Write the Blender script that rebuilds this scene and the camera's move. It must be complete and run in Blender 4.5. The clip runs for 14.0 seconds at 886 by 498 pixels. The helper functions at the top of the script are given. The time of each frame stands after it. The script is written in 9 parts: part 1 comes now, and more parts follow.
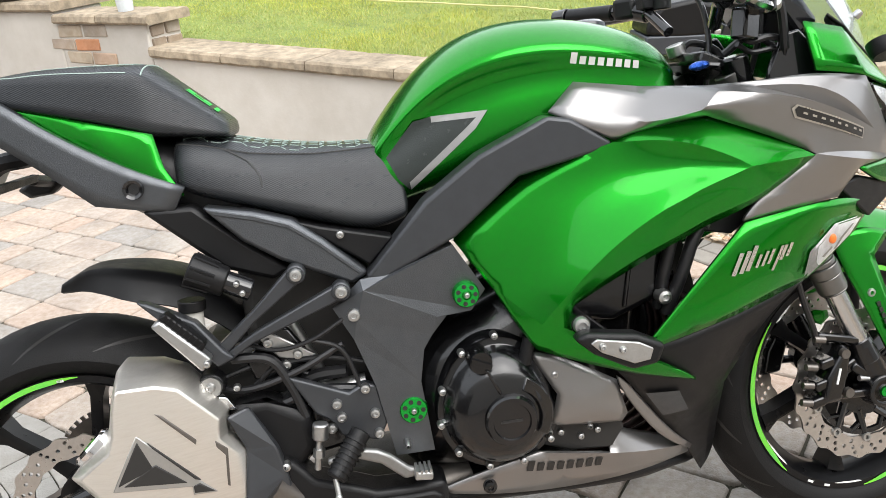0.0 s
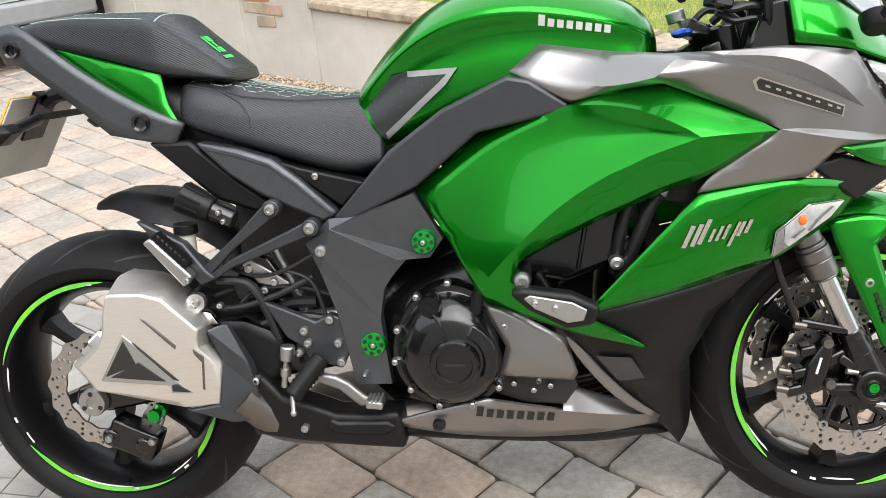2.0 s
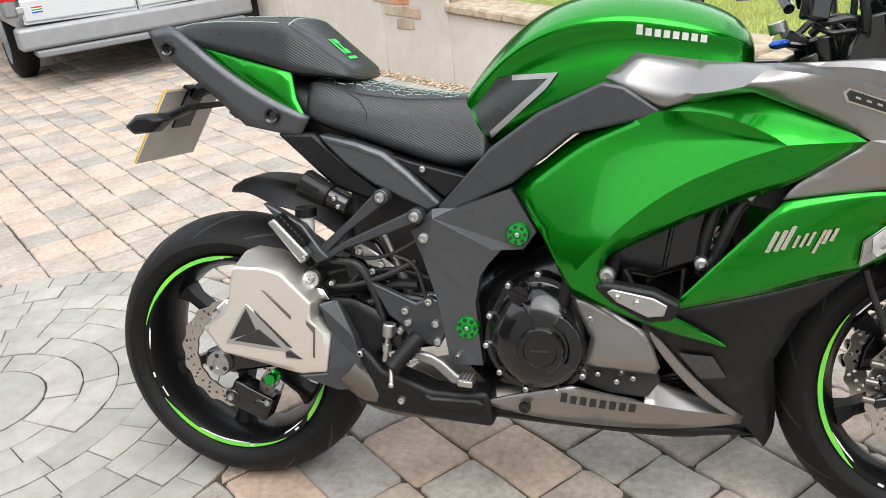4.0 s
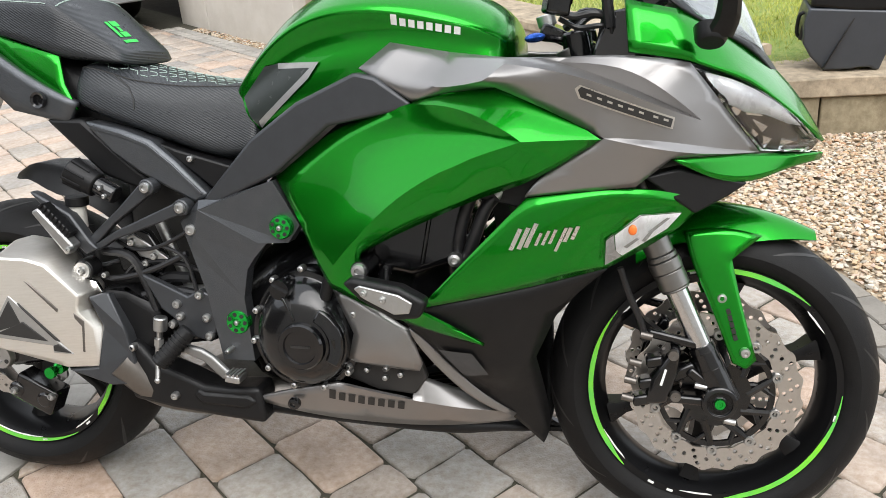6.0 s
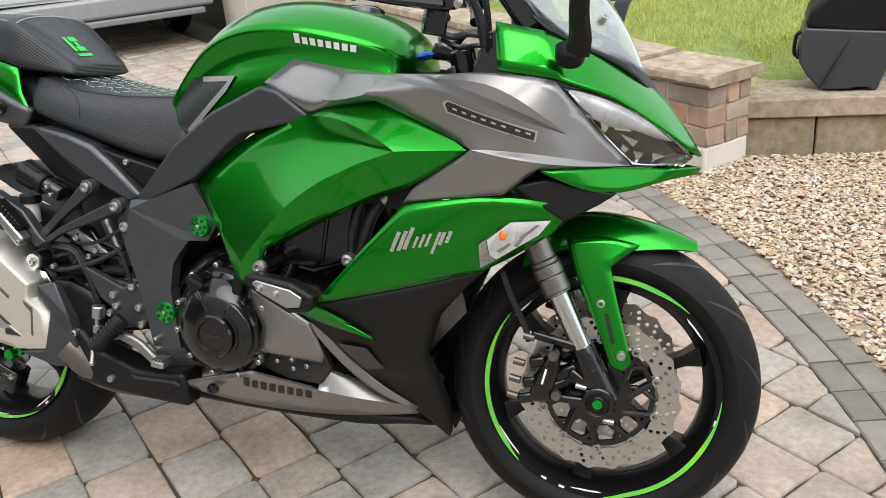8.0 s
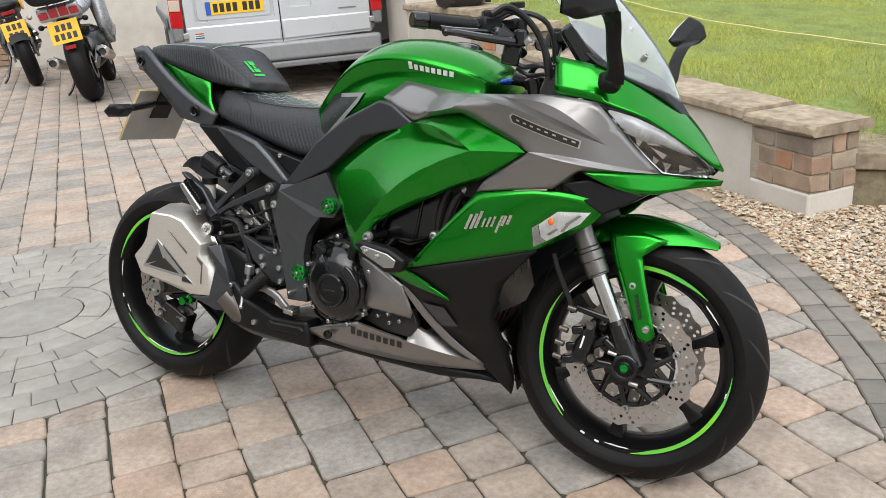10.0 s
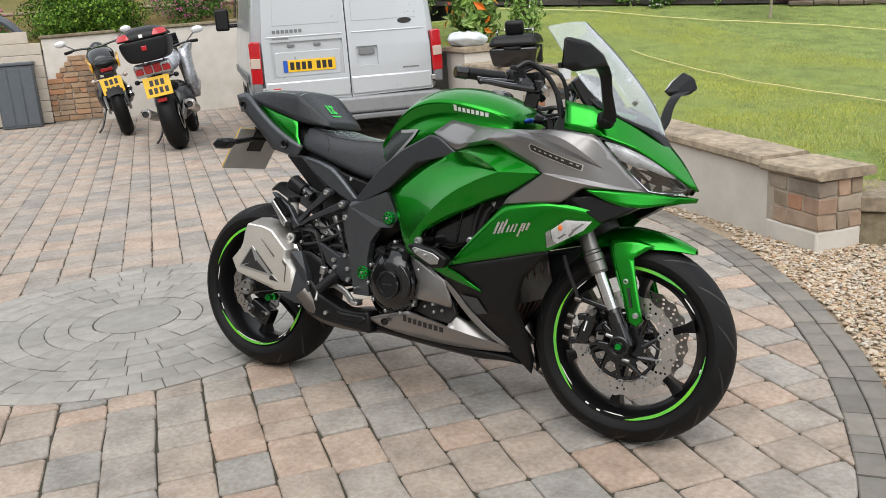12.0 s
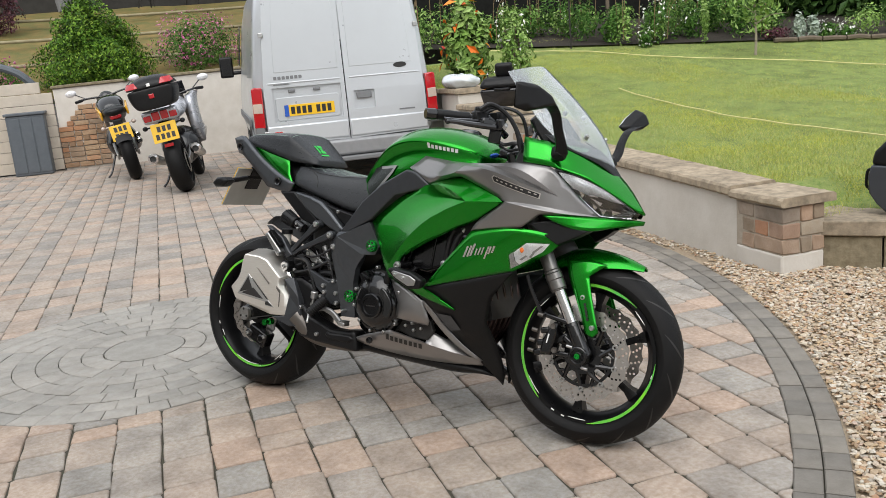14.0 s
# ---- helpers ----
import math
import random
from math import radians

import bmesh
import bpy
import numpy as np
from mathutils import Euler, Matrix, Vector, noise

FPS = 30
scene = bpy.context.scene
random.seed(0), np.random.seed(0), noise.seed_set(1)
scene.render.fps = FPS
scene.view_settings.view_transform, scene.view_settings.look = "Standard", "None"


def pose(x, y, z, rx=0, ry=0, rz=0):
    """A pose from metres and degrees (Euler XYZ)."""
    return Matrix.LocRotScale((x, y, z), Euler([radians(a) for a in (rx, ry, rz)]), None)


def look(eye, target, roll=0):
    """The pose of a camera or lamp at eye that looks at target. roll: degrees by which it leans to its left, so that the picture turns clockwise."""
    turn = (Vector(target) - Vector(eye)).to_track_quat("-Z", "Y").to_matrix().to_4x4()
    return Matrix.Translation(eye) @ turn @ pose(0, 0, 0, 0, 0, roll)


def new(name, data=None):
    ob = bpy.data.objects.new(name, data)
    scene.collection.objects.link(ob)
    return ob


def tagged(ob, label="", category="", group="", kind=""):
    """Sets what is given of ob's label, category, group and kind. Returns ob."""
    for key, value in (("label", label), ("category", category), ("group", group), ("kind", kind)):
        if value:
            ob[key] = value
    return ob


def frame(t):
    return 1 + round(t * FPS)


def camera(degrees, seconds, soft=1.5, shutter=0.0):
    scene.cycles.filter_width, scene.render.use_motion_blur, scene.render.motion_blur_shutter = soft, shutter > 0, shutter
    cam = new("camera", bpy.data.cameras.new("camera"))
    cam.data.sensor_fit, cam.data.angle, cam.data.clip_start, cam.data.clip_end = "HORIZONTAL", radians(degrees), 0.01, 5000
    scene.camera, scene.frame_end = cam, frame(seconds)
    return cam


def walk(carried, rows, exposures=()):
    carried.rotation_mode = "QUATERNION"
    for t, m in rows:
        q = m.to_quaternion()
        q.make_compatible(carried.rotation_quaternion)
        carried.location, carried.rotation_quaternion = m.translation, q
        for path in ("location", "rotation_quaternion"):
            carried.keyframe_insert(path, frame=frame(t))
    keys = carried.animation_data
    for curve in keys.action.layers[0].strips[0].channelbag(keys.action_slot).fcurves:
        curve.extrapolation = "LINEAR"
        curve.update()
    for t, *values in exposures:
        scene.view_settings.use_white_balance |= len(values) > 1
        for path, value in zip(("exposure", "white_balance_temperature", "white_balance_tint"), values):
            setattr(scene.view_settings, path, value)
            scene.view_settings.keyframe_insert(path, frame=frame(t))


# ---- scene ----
cam = camera(54.9, 14.0, soft=0.85)
# seconds, eye x y z, yaw, pitch, roll
PATH = [
    (0, -0.217, -1.295, 1.260, -6.67, -23.28, -4.82),
    (0.5, -0.080, -1.282, 1.230, -2.93, -24.19, -4.84),
    (1, 0.018, -1.295, 1.237, 0.36, -24.77, -4.87),
    (1.5, 0.081, -1.326, 1.237, 3.80, -25.00, -5.06),
    (2, 0.166, -1.390, 1.241, 7.55, -24.67, -5.43),
    (2.5, 0.209, -1.449, 1.246, 11.14, -24.09, -5.73),
    (2.7, 0.217, -1.464, 1.244, 12.52, -23.75, -5.83),
    (4.8, 0.321, -1.489, 1.268, 17.57, -23.69, -6.19),
    (5, 0.354, -1.475, 1.261, 16.90, -23.79, -5.87),
    (5.5, 0.480, -1.401, 1.244, 15.23, -24.36, -5.01),
    (6, 0.587, -1.365, 1.236, 14.36, -25.04, -4.44),
    (6.5, 0.705, -1.349, 1.231, 14.32, -25.54, -4.24),
    (7, 0.784, -1.345, 1.232, 15.30, -25.49, -4.44),
    (7.2, 0.810, -1.345, 1.235, 15.92, -25.30, -4.54),
    (9.3, 1.092, -1.601, 1.248, 25.82, -20.74, -4.52),
    (9.5, 1.124, -1.638, 1.252, 27.02, -20.39, -4.42),
    (10, 1.248, -1.747, 1.248, 29.82, -19.51, -4.17),
    (10.5, 1.331, -1.859, 1.254, 32.05, -18.65, -4.03),
    (11, 1.405, -1.982, 1.248, 33.27, -17.72, -3.96),
    (11.5, 1.492, -2.107, 1.255, 33.69, -16.56, -3.93),
    (12, 1.582, -2.199, 1.264, 33.69, -15.38, -3.95),
    (12.5, 1.719, -2.290, 1.267, 33.71, -14.29, -4.09),
    (13, 1.796, -2.353, 1.273, 33.85, -13.42, -4.43),
    (13.5, 1.814, -2.373, 1.274, 33.94, -12.95, -4.79),
    (14, 1.824, -2.380, 1.277, 34.01, -12.71, -5.09),
]
walk(cam, [(t, pose(x, y, z, 90 + pitch, 0, yaw) @ pose(0, 0, 0, 0, 0, roll)) for t, x, y, z, yaw, pitch, roll in PATH],
     [(0, 1.12), (5, 1.08), (7, 0.89), (9.5, 0.65), (11, 0.54), (14, 0.42)])

# ---- sky and sun: a bright overcast day ----
SKY_STRENGTH, SUN_STRENGTH = 0.13, 1.75
SUN_ELEVATION, SUN_AZIMUTH = 50.0, 152.0
world = bpy.data.worlds.new("overcast_sky")
scene.world = world
world.use_nodes = True
wn = world.node_tree.nodes
wl = world.node_tree.links
wn.clear()
w_out = wn.new("ShaderNodeOutputWorld")
w_bg = wn.new("ShaderNodeBackground")
w_sky = wn.new("ShaderNodeTexSky")
w_sky.sky_type = "NISHITA"
w_sky.sun_disc = False
w_sky.sun_elevation = radians(SUN_ELEVATION)
w_sky.sun_rotation = radians(SUN_AZIMUTH)
w_sky.air_density, w_sky.dust_density, w_sky.ozone_density = 1.0, 3.0, 1.0
w_hsv = wn.new("ShaderNodeHueSaturation")
w_hsv.inputs["Saturation"].default_value = 0.25
w_mix = wn.new("ShaderNodeMix")
w_mix.data_type = "RGBA"
w_mix.inputs[0].default_value = 0.55
w_mix.inputs[7].default_value = (9.0, 9.4, 10.0, 1)
w_bg.inputs["Strength"].default_value = SKY_STRENGTH
wl.new(w_sky.outputs[0], w_hsv.inputs["Color"])
wl.new(w_hsv.outputs[0], w_mix.inputs[6])
wl.new(w_mix.outputs[2], w_bg.inputs["Color"])
wl.new(w_bg.outputs[0], w_out.inputs["Surface"])
sun = new("sun", bpy.data.lights.new("sun", "SUN"))
sun.data.energy, sun.data.angle, sun.data.color = SUN_STRENGTH, radians(70), (1.0, 0.975, 0.945)
sun_way = Vector((math.cos(radians(SUN_ELEVATION)) * math.sin(radians(SUN_AZIMUTH)), math.cos(radians(SUN_ELEVATION)) * math.cos(radians(SUN_AZIMUTH)), math.sin(radians(SUN_ELEVATION))))
sun.matrix_world = look(sun_way * 50, (0, 0, 0))


# ---- materials ----
def pmat(name, color, rough=0.5, metal=0.0, color2=None, scale=8.0, amount=0.5, bump=0.0, bump_scale=None, coat=0.0,
         rough_var=0.08, stretch=(1, 1, 1), palette=None, by="object", detail=5.0, spec=0.5, trans=0.0, ior=1.45, coat_rough=0.05, stain=0.0):
    """A surface with a base colour, a second colour mixed in by noise, fine relief and uneven gloss."""
    m = bpy.data.materials.new(name)
    m.use_nodes = True
    n, l = m.node_tree.nodes, m.node_tree.links
    b = n["Principled BSDF"]
    b.inputs["Metallic"].default_value = metal
    b.inputs["Specular IOR Level"].default_value = spec
    b.inputs["Coat Weight"].default_value = coat
    b.inputs["Coat Roughness"].default_value = coat_rough
    b.inputs["Transmission Weight"].default_value = trans
    b.inputs["IOR"].default_value = ior
    tc = n.new("ShaderNodeTexCoord")
    mp = n.new("ShaderNodeMapping")
    mp.inputs["Scale"].default_value = stretch
    l.new(tc.outputs["Object"], mp.inputs["Vector"])
    no = n.new("ShaderNodeTexNoise")
    no.inputs["Scale"].default_value = scale
    no.inputs["Detail"].default_value = detail
    no.inputs["Roughness"].default_value = 0.62
    l.new(mp.outputs[0], no.inputs["Vector"])
    mix = n.new("ShaderNodeMix")
    mix.data_type = "RGBA"
    c2 = color2 or tuple(c * 0.7 for c in color)
    mix.inputs[6].default_value = (*color, 1)
    mix.inputs[7].default_value = (*c2, 1)
    rng = n.new("ShaderNodeMapRange")
    rng.inputs[1].default_value, rng.inputs[2].default_value = 0.35, 0.68
    rng.inputs[3].default_value, rng.inputs[4].default_value = 0.0, amount
    l.new(no.outputs["Fac"], rng.inputs[0])
    l.new(rng.outputs[0], mix.inputs[0])
    colour = mix.outputs[2]
    if palette:
        ramp = n.new("ShaderNodeValToRGB")
        ramp.color_ramp.interpolation = "LINEAR"
        while len(ramp.color_ramp.elements) < len(palette):
            ramp.color_ramp.elements.new(0.5)
        for i, (e, c) in enumerate(zip(ramp.color_ramp.elements, palette)):
            e.position, e.color = i / (len(palette) - 1), (*c, 1)
        if by == "object":
            src = n.new("ShaderNodeObjectInfo").outputs["Random"]
        else:
            src = n.new("ShaderNodeNewGeometry").outputs["Random Per Island"]
        l.new(src, ramp.inputs[0])
        l.new(ramp.outputs[0], mix.inputs[6])
        dark = n.new("ShaderNodeMix")
        dark.data_type, dark.blend_type = "RGBA", "MULTIPLY"
        dark.inputs[0].default_value = 1.0
        l.new(ramp.outputs[0], dark.inputs[6])
        dark.inputs[7].default_value = (*(c / max(1e-3, max(color)) for c in c2), 1)
        l.new(dark.outputs[2], mix.inputs[7])
    if stain > 0:
        no2 = n.new("ShaderNodeTexNoise")
        no2.inputs["Scale"].default_value = scale * 0.13
        no2.inputs["Detail"].default_value = 3
        l.new(tc.outputs["Object"], no2.inputs["Vector"])
        r2 = n.new("ShaderNodeMapRange")
        r2.inputs[1].default_value, r2.inputs[2].default_value = 0.4, 0.7
        r2.inputs[3].default_value, r2.inputs[4].default_value = 1.0, 1.0 - stain
        l.new(no2.outputs["Fac"], r2.inputs[0])
        mul = n.new("ShaderNodeMix")
        mul.data_type, mul.blend_type = "RGBA", "MULTIPLY"
        mul.inputs[0].default_value = 1.0
        l.new(colour, mul.inputs[6])
        l.new(r2.outputs[0], mul.inputs[7])
        colour = mul.outputs[2]
    l.new(colour, b.inputs["Base Color"])
    rr = n.new("ShaderNodeMapRange")
    rr.inputs[1].default_value, rr.inputs[2].default_value = 0.3, 0.7
    rr.inputs[3].default_value, rr.inputs[4].default_value = max(0.02, rough - rough_var), min(1, rough + rough_var)
    l.new(no.outputs["Fac"], rr.inputs[0])
    l.new(rr.outputs[0], b.inputs["Roughness"])
    if bump > 0:
        nb = n.new("ShaderNodeTexNoise")
        nb.inputs["Scale"].default_value = bump_scale or scale * 6
        nb.inputs["Detail"].default_value = 4
        l.new(mp.outputs[0], nb.inputs["Vector"])
        bp = n.new("ShaderNodeBump")
        bp.inputs["Strength"].default_value = bump
        bp.inputs["Distance"].default_value = 0.004
        l.new(nb.outputs["Fac"], bp.inputs["Height"])
        l.new(bp.outputs[0], b.inputs["Normal"])
    return m


M = {}
M["paver"] = pmat("paver_concrete", (0.3, 0.27, 0.235), 0.85, scale=55, amount=0.75, bump=0.7, bump_scale=220, stain=0.3,
                  palette=[(0.325, 0.315, 0.295), (0.385, 0.365, 0.335), (0.44, 0.385, 0.333), (0.475, 0.39, 0.322), (0.50, 0.38, 0.302), (0.395, 0.374, 0.342), (0.465, 0.378, 0.31), (0.35, 0.338, 0.315)])
M["paver_far"] = pmat("paver_concrete_far", (0.3, 0.27, 0.235), 0.85, scale=40, amount=0.7, bump=0.4, bump_scale=120, stain=0.25, by="island",
                      palette=[(0.30, 0.285, 0.268), (0.365, 0.335, 0.30), (0.43, 0.37, 0.317), (0.465, 0.365, 0.297), (0.375, 0.34, 0.305), (0.43, 0.355, 0.297)])
M["sett"] = pmat("grey_sett_concrete", (0.25, 0.24, 0.23), 0.85, scale=18, amount=0.5, bump=0.5, bump_scale=170, stain=0.2,
                 palette=[(0.305, 0.295, 0.27), (0.345, 0.33, 0.30), (0.385, 0.365, 0.33), (0.325, 0.312, 0.285)])
M["kerb"] = pmat("charcoal_kerb_concrete", (0.17, 0.165, 0.16), 0.85, scale=18, amount=0.5, bump=0.5, bump_scale=170, stain=0.2,
                 palette=[(0.18, 0.168, 0.148), (0.225, 0.207, 0.18), (0.275, 0.252, 0.215)])
M["joint"] = pmat("jointing_sand", (0.06, 0.053, 0.04), 0.95, scale=25, amount=0.6, bump=0.5, color2=(0.05, 0.055, 0.032))
M["gravel"] = pmat("pea_gravel", (0.47, 0.39, 0.285), 0.7, scale=60, amount=0.4, bump=0.25, bump_scale=300, by="island",
                   palette=[(0.26, 0.17, 0.10), (0.46, 0.36, 0.25), (0.60, 0.54, 0.44), (0.38, 0.29, 0.19), (0.66, 0.62, 0.54), (0.30, 0.27, 0.225), (0.52, 0.39, 0.24), (0.40, 0.24, 0.145), (0.58, 0.50, 0.38), (0.44, 0.33, 0.27), (0.62, 0.57, 0.47)])
M["gravel_bed"] = pmat("gravel_bed", (0.35, 0.28, 0.195), 0.9, scale=70, amount=0.8, color2=(0.24, 0.185, 0.13), bump=0.9, bump_scale=90)
M["render_wall"] = pmat("cream_render", (0.62, 0.585, 0.53), 0.9, scale=5, amount=0.6, color2=(0.5, 0.46, 0.40), bump=0.35, bump_scale=60, stain=0.2)
M["brick"] = pmat("reclaimed_brick", (0.4, 0.25, 0.17), 0.9, scale=22, amount=0.55, bump=0.7, bump_scale=110,
                  palette=[(0.34, 0.265, 0.195), (0.40, 0.33, 0.25), (0.48, 0.41, 0.32), (0.54, 0.26, 0.14), (0.36, 0.305, 0.25), (0.43, 0.345, 0.27), (0.37, 0.33, 0.28), (0.47, 0.33, 0.235), (0.40, 0.32, 0.25)], color2=(0.3, 0.27, 0.23), stain=0.45)
M["brick_brown"] = pmat("brown_reclaimed_brick", (0.3, 0.2, 0.13), 0.9, scale=22, amount=0.5, bump=0.7, bump_scale=110, color2=(0.24, 0.19, 0.14),
                        palette=[(0.25, 0.165, 0.10), (0.33, 0.22, 0.14), (0.40, 0.29, 0.19), (0.42, 0.22, 0.12), (0.29, 0.22, 0.16), (0.36, 0.27, 0.19)], stain=0.4)
M["mortar"] = pmat("lime_mortar", (0.38, 0.33, 0.265), 0.95, scale=30, amount=0.5, bump=0.6)
M["sandstone"] = pmat("weathered_sandstone", (0.43, 0.35, 0.25), 0.9, scale=16, amount=0.9, color2=(0.2, 0.165, 0.12), bump=0.8, bump_scale=55, stain=0.3)
M["stone"] = pmat("grey_stone_block", (0.295, 0.252, 0.167), 0.9, scale=22, amount=0.8, color2=(0.156, 0.122, 0.0749), bump=0.8, bump_scale=50, stain=0.3)
M["soil"] = pmat("garden_soil", (0.03, 0.024, 0.017), 0.95, scale=12, amount=0.7, bump=0.8)
M["turf"] = pmat("lawn_turf", (0.12, 0.19, 0.036), 0.95, scale=38, amount=0.9, color2=(0.26, 0.285, 0.09), bump=1.0, bump_scale=120, stain=0.35)
M["blade"] = pmat("grass_blade", (0.17, 0.24, 0.05), 0.7, scale=1.2, amount=0.7, color2=(0.36, 0.32, 0.11), by="island",
                  palette=[(0.20, 0.27, 0.06), (0.28, 0.35, 0.085), (0.37, 0.39, 0.14), (0.30, 0.35, 0.095), (0.50, 0.455, 0.22)])


# ---- geometry helpers ----
def finish(bm, angle=38):
    bm.normal_update()
    lim = radians(angle)
    for f in bm.faces:
        f.smooth = True
    for e in bm.edges:
        e.smooth = not (len(e.link_faces) != 2 or e.calc_face_angle(0) > lim)


def mesh_of(name, bm, material, angle=38, recalc=True):
    if recalc:
        bmesh.ops.recalc_face_normals(bm, faces=bm.faces)
    finish(bm, angle)
    me = bpy.data.meshes.new(name)
    bm.to_mesh(me)
    bm.free()
    if material:
        me.materials.append(material)
    return me


def part(name, bm, material, parent=None, label="", xf=None, bevel=0.0, angle=38, segs=2, recalc=True, kind=""):
    """Links a bmesh as one mesh object, under a thing or a part where one is given."""
    if xf is not None:
        bmesh.ops.transform(bm, matrix=xf, verts=bm.verts)
    ob = new(name, mesh_of(name, bm, material, angle, recalc))
    if parent:
        ob.parent = parent
    if bevel > 0:
        mod = ob.modifiers.new("bevel", "BEVEL")
        mod.width, mod.segments, mod.limit_method, mod.angle_limit = bevel, segs, "ANGLE", radians(35)
        mod.harden_normals = False
    return tagged(ob, label=label, kind=kind)


def thing(name, m, label, category, group="", kind=""):
    ob = new(name)
    ob.matrix_world = m
    ob.empty_display_size = 0.1
    return tagged(ob, label, category, group, kind)


def B():
    return bmesh.new()


def box(bm, size, loc=(0, 0, 0), rot=(0, 0, 0)):
    m = pose(*loc, *rot) @ Matrix.Diagonal((*size, 1))
    return bmesh.ops.create_cube(bm, size=1, matrix=m)["verts"]


def cyl(bm, a, b, r, r2=None, seg=16, caps=True):
    a, b = Vector(a), Vector(b)
    d = b - a
    m = Matrix.Translation((a + b) / 2) @ d.to_track_quat("Z", "Y").to_matrix().to_4x4()
    return bmesh.ops.create_cone(bm, cap_ends=caps, segments=seg, radius1=r, radius2=r if r2 is None else r2, depth=d.length, matrix=m)["verts"]


def ball(bm, c, r, sx=1, sy=1, sz=1, u=14, v=9, rot=(0, 0, 0)):
    m = pose(*c, *rot) @ Matrix.Diagonal((r * sx, r * sy, r * sz, 1))
    return bmesh.ops.create_uvsphere(bm, u_segments=u, v_segments=v, radius=1, matrix=m)["verts"]


def smooth_pts(pts, n=5):
    """A Catmull-Rom curve through the points."""
    p = [Vector(q) for q in pts]
    p = [p[0] * 2 - p[1]] + p + [p[-1] * 2 - p[-2]]
    out = []
    for i in range(1, len(p) - 2):
        for k in range(n):
            t = k / n
            out.append(0.5 * (2 * p[i] + (p[i + 1] - p[i - 1]) * t + (2 * p[i - 1] - 5 * p[i] + 4 * p[i + 1] - p[i + 2]) * t * t
                              + (3 * p[i] - p[i - 1] - 3 * p[i + 1] + p[i + 2]) * t ** 3))
    out.append(p[-2])
    return out


def tube(bm, pts, r, seg=8, n=5, r2=None):
    """A round tube along a smooth curve, closed at its ends."""
    c = smooth_pts(pts, n) if n > 1 else [Vector(q) for q in pts]
    rings = []
    side = None
    for i, q in enumerate(c):
        d = (c[min(i + 1, len(c) - 1)] - c[max(i - 1, 0)]).normalized()
        if side is None:
            side = d.orthogonal().normalized()
        side = (side - d * side.dot(d)).normalized()
        up = d.cross(side)
        rad = r if r2 is None else r + (r2 - r) * i / (len(c) - 1)
        rings.append([bm.verts.new(q + (side * math.cos(a) + up * math.sin(a)) * rad) for a in (2 * math.pi * k / seg for k in range(seg))])
    for x, y in zip(rings, rings[1:]):
        for k in range(seg):
            bm.faces.new((x[k], x[(k + 1) % seg], y[(k + 1) % seg], y[k]))
    bm.faces.new(rings[0][::-1])
    bm.faces.new(rings[-1])


def lathe(bm, profile, c=(0, 0, 0), seg=48, a0=0.0, a1=360.0):
    """Turns a profile of (radius, y) round the y axis through c; closed loop when the profile ends where it starts."""
    full = abs(a1 - a0) >= 359.9
    cnt = seg if full else seg + 1
    rings = []
    for k in range(cnt):
        a = radians(a0 + (a1 - a0) * k / seg)
        rings.append([bm.verts.new((c[0] + r * math.cos(a), c[1] + y, c[2] + r * math.sin(a))) for r, y in profile])
    for k in range(seg):
        x, y = rings[k], rings[(k + 1) % cnt]
        for i in range(len(profile) - 1):
            bm.faces.new((x[i], x[i + 1], y[i + 1], y[i]))
    if not full:
        bm.faces.new(rings[0])
        bm.faces.new(rings[-1][::-1])


def ring_loop(profile):
    return profile + [profile[0]]


def prism(bm, outline, y0, y1):
    """A slab between y0 and y1 with an outline in x and z."""
    a = [bm.verts.new((x, y0, z)) for x, z in outline]
    b = [bm.verts.new((x, y1, z)) for x, z in outline]
    bm.faces.new(a)
    bm.faces.new(b[::-1])
    n = len(outline)
    for i in range(n):
        bm.faces.new((a[i], b[i], b[(i + 1) % n], a[(i + 1) % n]))


def slab_poly(bm, poly, z0, z1, inset=0.005, drop=0.004):
    """A stone with a convex outline in x and y and a softened top edge."""
    c = Vector((sum(p[0] for p in poly) / len(poly), sum(p[1] for p in poly) / len(poly)))
    lo = [bm.verts.new((x, y, z0)) for x, y in poly]
    mid = [bm.verts.new((x, y, z1 - drop)) for x, y in poly]
    top = []
    for x, y in poly:
        d = c - Vector((x, y))
        d = d * min(0.45, inset * 1.4 / max(1e-6, d.length))
        top.append(bm.verts.new((x + d.x, y + d.y, z1)))
    n = len(poly)
    for i in range(n):
        j = (i + 1) % n
        bm.faces.new((lo[i], lo[j], mid[j], mid[i]))
        bm.faces.new((mid[i], mid[j], top[j], top[i]))
    bm.faces.new(top)


def clip_poly(poly, nx, ny, d):
    """Keeps the part of a convex polygon where nx*x + ny*y >= d."""
    out = []
    for i in range(len(poly)):
        a, b = poly[i], poly[(i + 1) % len(poly)]
        da, db = nx * a[0] + ny * a[1] - d, nx * b[0] + ny * b[1] - d
        if da >= 0:
            out.append(a)
        if (da >= 0) != (db >= 0):
            t = da / (da - db)
            out.append((a[0] + (b[0] - a[0]) * t, a[1] + (b[1] - a[1]) * t))
    return out


def area(poly):
    return 0.5 * abs(sum(poly[i][0] * poly[(i + 1) % len(poly)][1] - poly[(i + 1) % len(poly)][0] * poly[i][1] for i in range(len(poly))))


# the plan: s runs along the garden wall away from its end pillar, p runs over the wall onto the lawn
PX, PY, SX, SY = 0.877, 2.19, -0.78, 0.625


def plan(s, p, z=0.0):
    return Vector((PX + SX * s + SY * p, PY + SY * s - SX * p, z))


